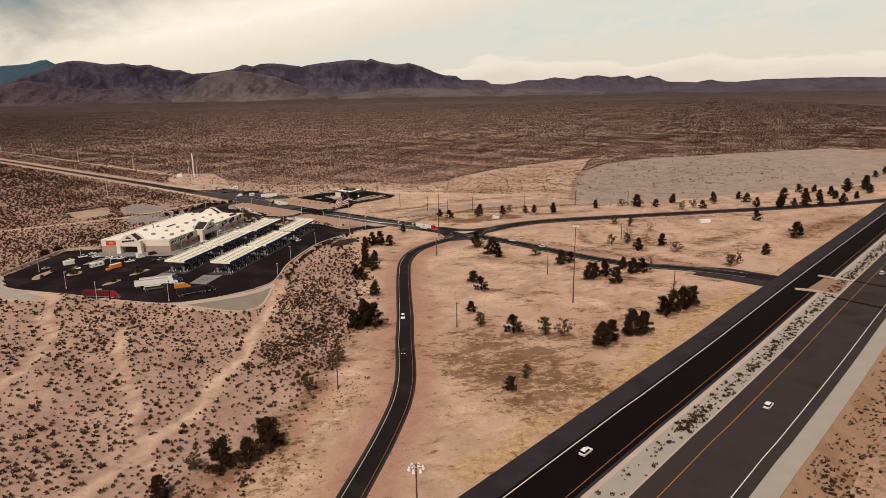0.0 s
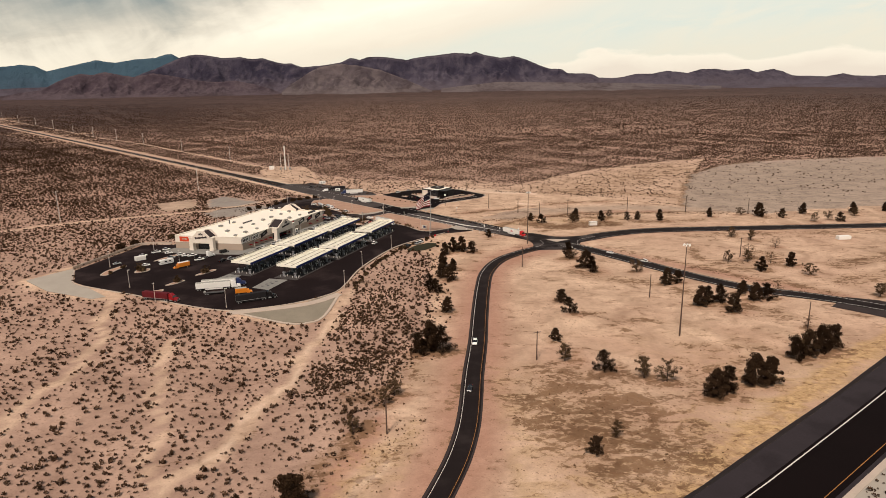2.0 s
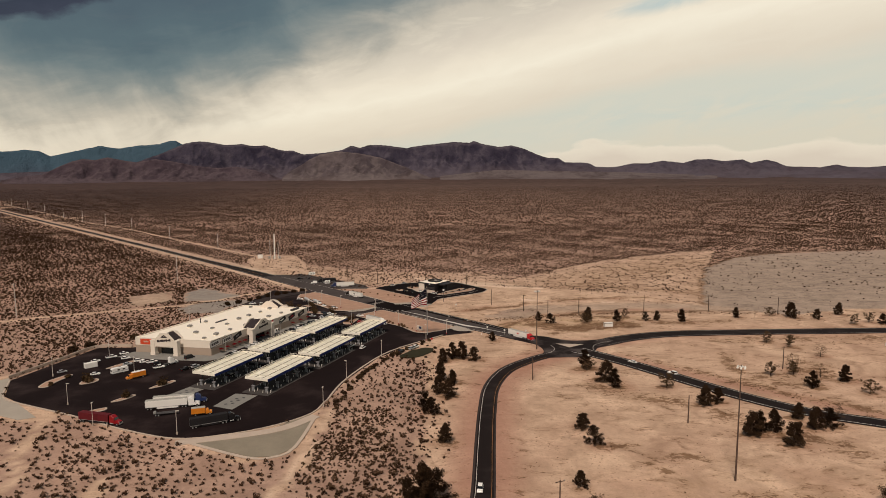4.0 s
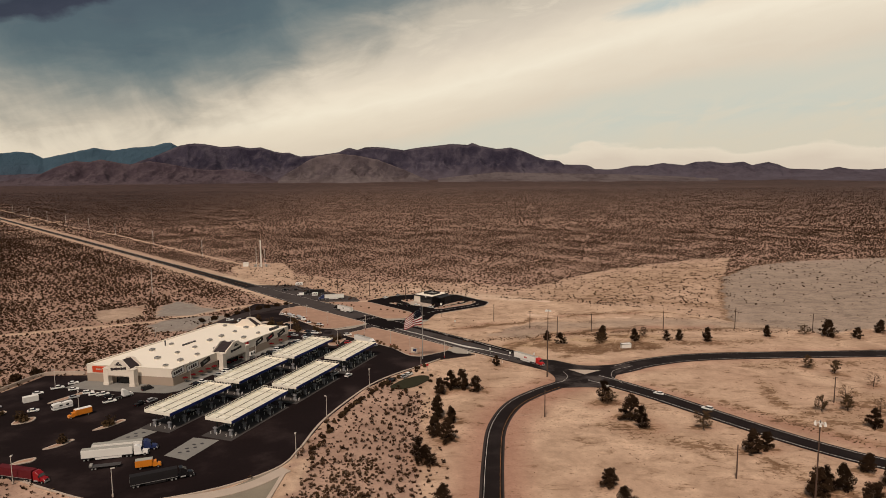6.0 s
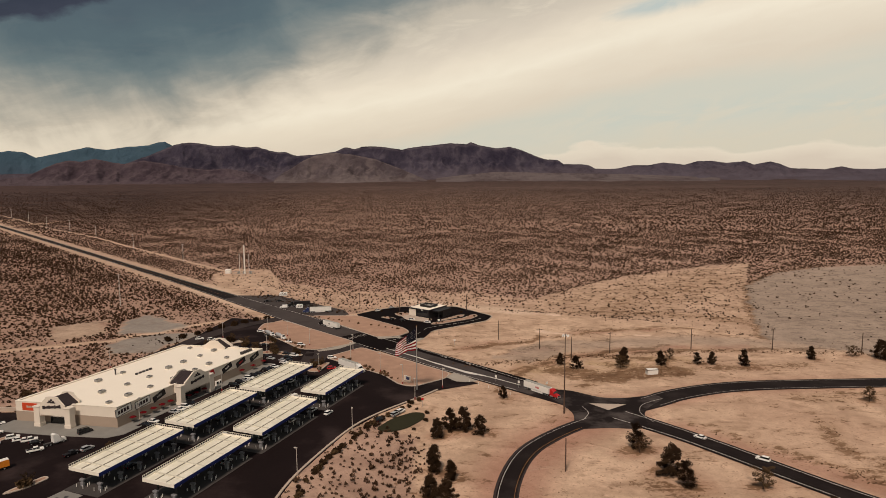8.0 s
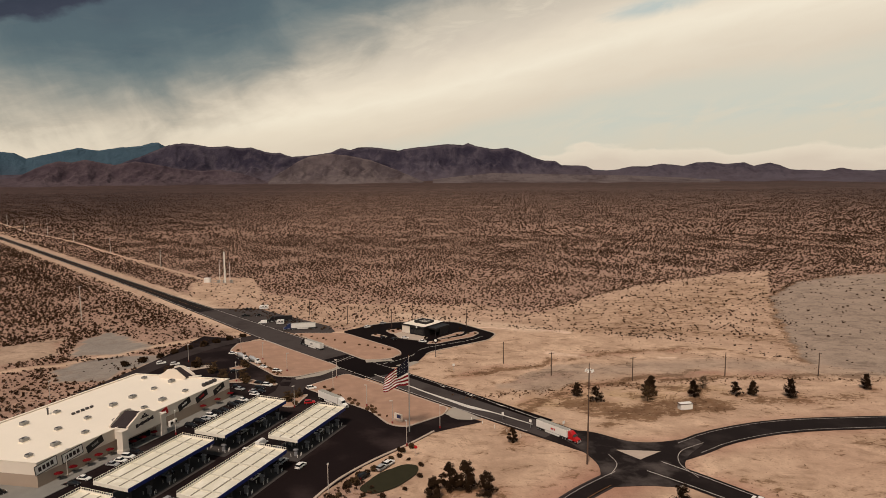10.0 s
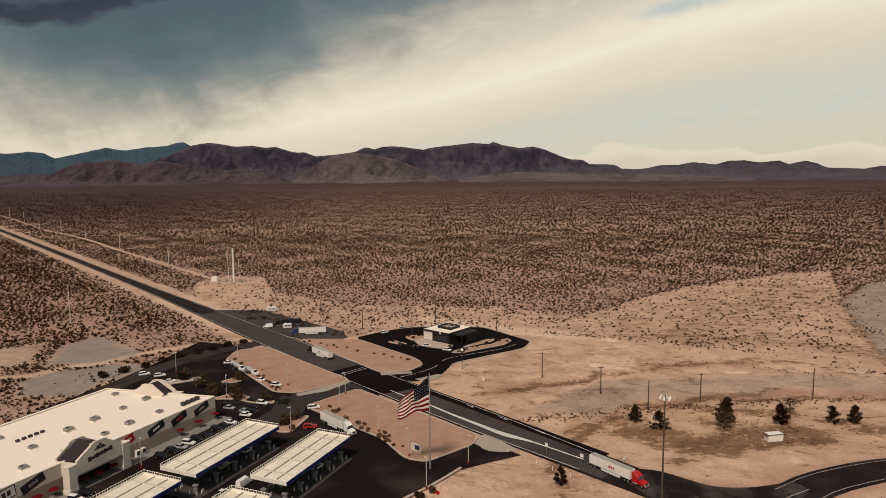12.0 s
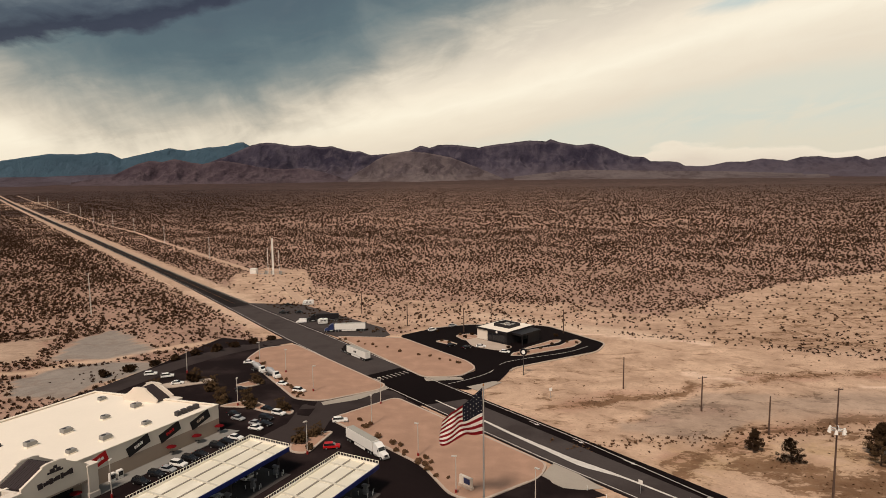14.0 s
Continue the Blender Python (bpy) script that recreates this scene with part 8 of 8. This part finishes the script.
for i in range(34):
    f = i / 33
    p = np.array([np.interp(f, [0, 0.3, 0.65, 1.0], [-31.5, -28, -18.5, -4]), np.interp(f, [0, 0.3, 0.65, 1.0], [152, 177, 204, 226])])
    shrub(p[0] + bm_r.uniform(0.6, 2.2), p[1] + bm_r.uniform(-1, 1), bm_r.uniform(0.6, 1.3), "leaf_dark" if i % 3 else "leaf_olive")
for i in range(26):
    f = bm_r.random()
    shrub(-33 + 26 * f + bm_r.uniform(-0.5, 2.2), 274 - 30 * f + bm_r.uniform(-0.5, 2.2), bm_r.uniform(0.35, 0.85), "twig_brown", 0.18, "small desert plant in a gravel bed")
for i in range(20):
    f = bm_r.random()
    shrub(-73 + 24 * f + bm_r.uniform(0.3, 2.5), 320 - 33 * f + bm_r.uniform(0.3, 2.5), bm_r.uniform(0.35, 0.85), "twig_brown", 0.18, "small desert plant in a gravel bed")
for i in range(14):
    f = bm_r.random()
    shrub(-52 + 42 * f, 346 - 25 * f + bm_r.uniform(-2, 0), bm_r.uniform(0.35, 0.8), "twig_brown", 0.15, "small desert plant in a gravel bed")
for i in range(9):
    a = 2 * math.pi * i / 9
    shrub(-6 + 9.5 * math.cos(a) * 0.75 + 2.5 * math.sin(a), 210.5 + 9.5 * math.sin(a), bm_r.uniform(0.5, 1.0))
gr = thing("delineator_posts", "short white marker posts beside the road", "marker posts")
line = smooth_line([(17, 244.5), (23, 238.5), (31, 230)], 2.0)
for p in line[::2]:
    part("post", rod(bmesh.new(), (p[0], p[1], -0.1), (p[0], p[1], 0.9), 0.07, 0.07, 6), "white_paint", gr)
for x, y, r in ((-10, 349, 0.9), (-12, 352, 0.7), (-8, 352.5, 0.8), (7, 329, 0.6), (10, 332, 0.7), (14, 336, 0.6), (18, 341, 0.8), (23, 344, 0.6), (26, 343, 0.7), (4, 336.5, 0.8), (-15, 341.5, 0.7), (-17.5, 344, 0.6), (20, 352, 0.9), (14, 357, 0.8), (-3, 361, 0.9), (-20, 357, 0.8)):
    shrub(x, y, r, "leaf_dark" if r > 0.75 else "leaf_olive", 0.15, "small desert plant beside the restaurant")

# ---------------------------------------------------------------- the station stands on a low rise


def rise(x, y):
    """How high the ground stands: a low platform under the station that runs out towards the roads."""
    x, y = np.asarray(x, float), np.asarray(y, float)
    res = np.zeros(x.shape)
    m = (x > -190) & (x < 30) & (y > 90) & (y < 385)
    if m.any():
        res[m] = rise_near(x[m], y[m])
    return res


def rise_near(x, y):
    out = np.where(inside(LOT, x, y), 0.0, away(LOT + LOT[:1], x, y))
    k = np.clip(1 - out / 34.0, 0, 1)
    k = k * k * (3 - 2 * k)
    a = np.clip((away(thin(MAIN, 8), x, y) - 10) / 26.0, 0, 1)
    b = np.clip((away(thin(FRONT, 8), x, y) - 7) / 26.0, 0, 1)
    return LOT_Z * k * a * a * (3 - 2 * a) * b


def lifted(co):
    """Moves ground-level places up onto the rise."""
    h = rise(co[:, 0], co[:, 1])
    co[:, 0] += h
    co[:, 1] -= 2.67 * h
    co[:, 2] += h + bajada(np.hypot(co[:, 0], co[:, 1]))
    return co


def settle_mesh(ob, cut):
    me = ob.data
    if cut:
        bm = bmesh.new()
        bm.from_mesh(me)
        for axis in (0, 1):
            vals = [v.co[axis] for v in bm.verts]
            lo, hi = max(min(vals), -180 if axis == 0 else 90), min(max(vals), 40 if axis == 0 else 360)
            c = math.ceil(lo / 6) * 6
            while c < hi:
                no = (1, 0, 0) if axis == 0 else (0, 1, 0)
                bmesh.ops.bisect_plane(bm, geom=list(bm.verts) + list(bm.edges) + list(bm.faces), plane_co=(c, c, 0), plane_no=no)
                c += 6
        bm.to_mesh(me)
        bm.free()
    co = np.empty(len(me.vertices) * 3, np.float32)
    me.vertices.foreach_get("co", co)
    co = lifted(co.reshape(-1, 3).astype(float))
    me.vertices.foreach_set("co", co.astype(np.float32).ravel())
    me.update()


KEEP = {"flagpole", "flag", "store_building", "fuel_canopy", "rooftop_unit", "roof_vent_bank", "roof_flue", "wall_banner", "framed_sign", "walkway", "patio_umbrella", "ice_box", "camera", "sun", "mountains", "far_mountains", "foothill", "low_hills",
        "road_freeway_near", "road_freeway_far", "freeway_bank", "median_gravel", "median_brush", "bank_brush", "road_apron"}
CUT = {"parking_lot", "gravel_island", "driveway", "planting_bed", "fill_pad", "lot_kerb", "boundary_wall", "apron", "turf_oval"}
stay = {o.name for o in STAY}
for ob in [o for o in scene.objects if o.parent is None]:
    base = ob.name.split(".")[0]
    if base in KEEP:
        continue
    if ob.name in stay:
        ob.location.z = LOT_Z + 0.06
    elif ob.type == "MESH":
        for o in (ob, *ob.children_recursive):
            settle_mesh(o, base in CUT)
    elif ob.type == "EMPTY":
        p = lifted(np.array([ob.location[:]]))[0]
        ob.location = p

# vehicles are drawn in metres already; everything else takes the plan's unit
VEHICLES = {o.name for o in scene.objects if o.parent is None and o.get("category") in ("car", "van", "pickup", "truck", "trailer", "camper", "container")}
for ob in [o for o in scene.objects if o.parent is None and o.type in ("MESH", "EMPTY")]:
    if ob.name in VEHICLES:
        ob.matrix_basis = ob.matrix_basis @ Matrix.Scale(1 / SIZE, 4)
    ob.matrix_basis = Matrix.Scale(SIZE, 4) @ ob.matrix_basis
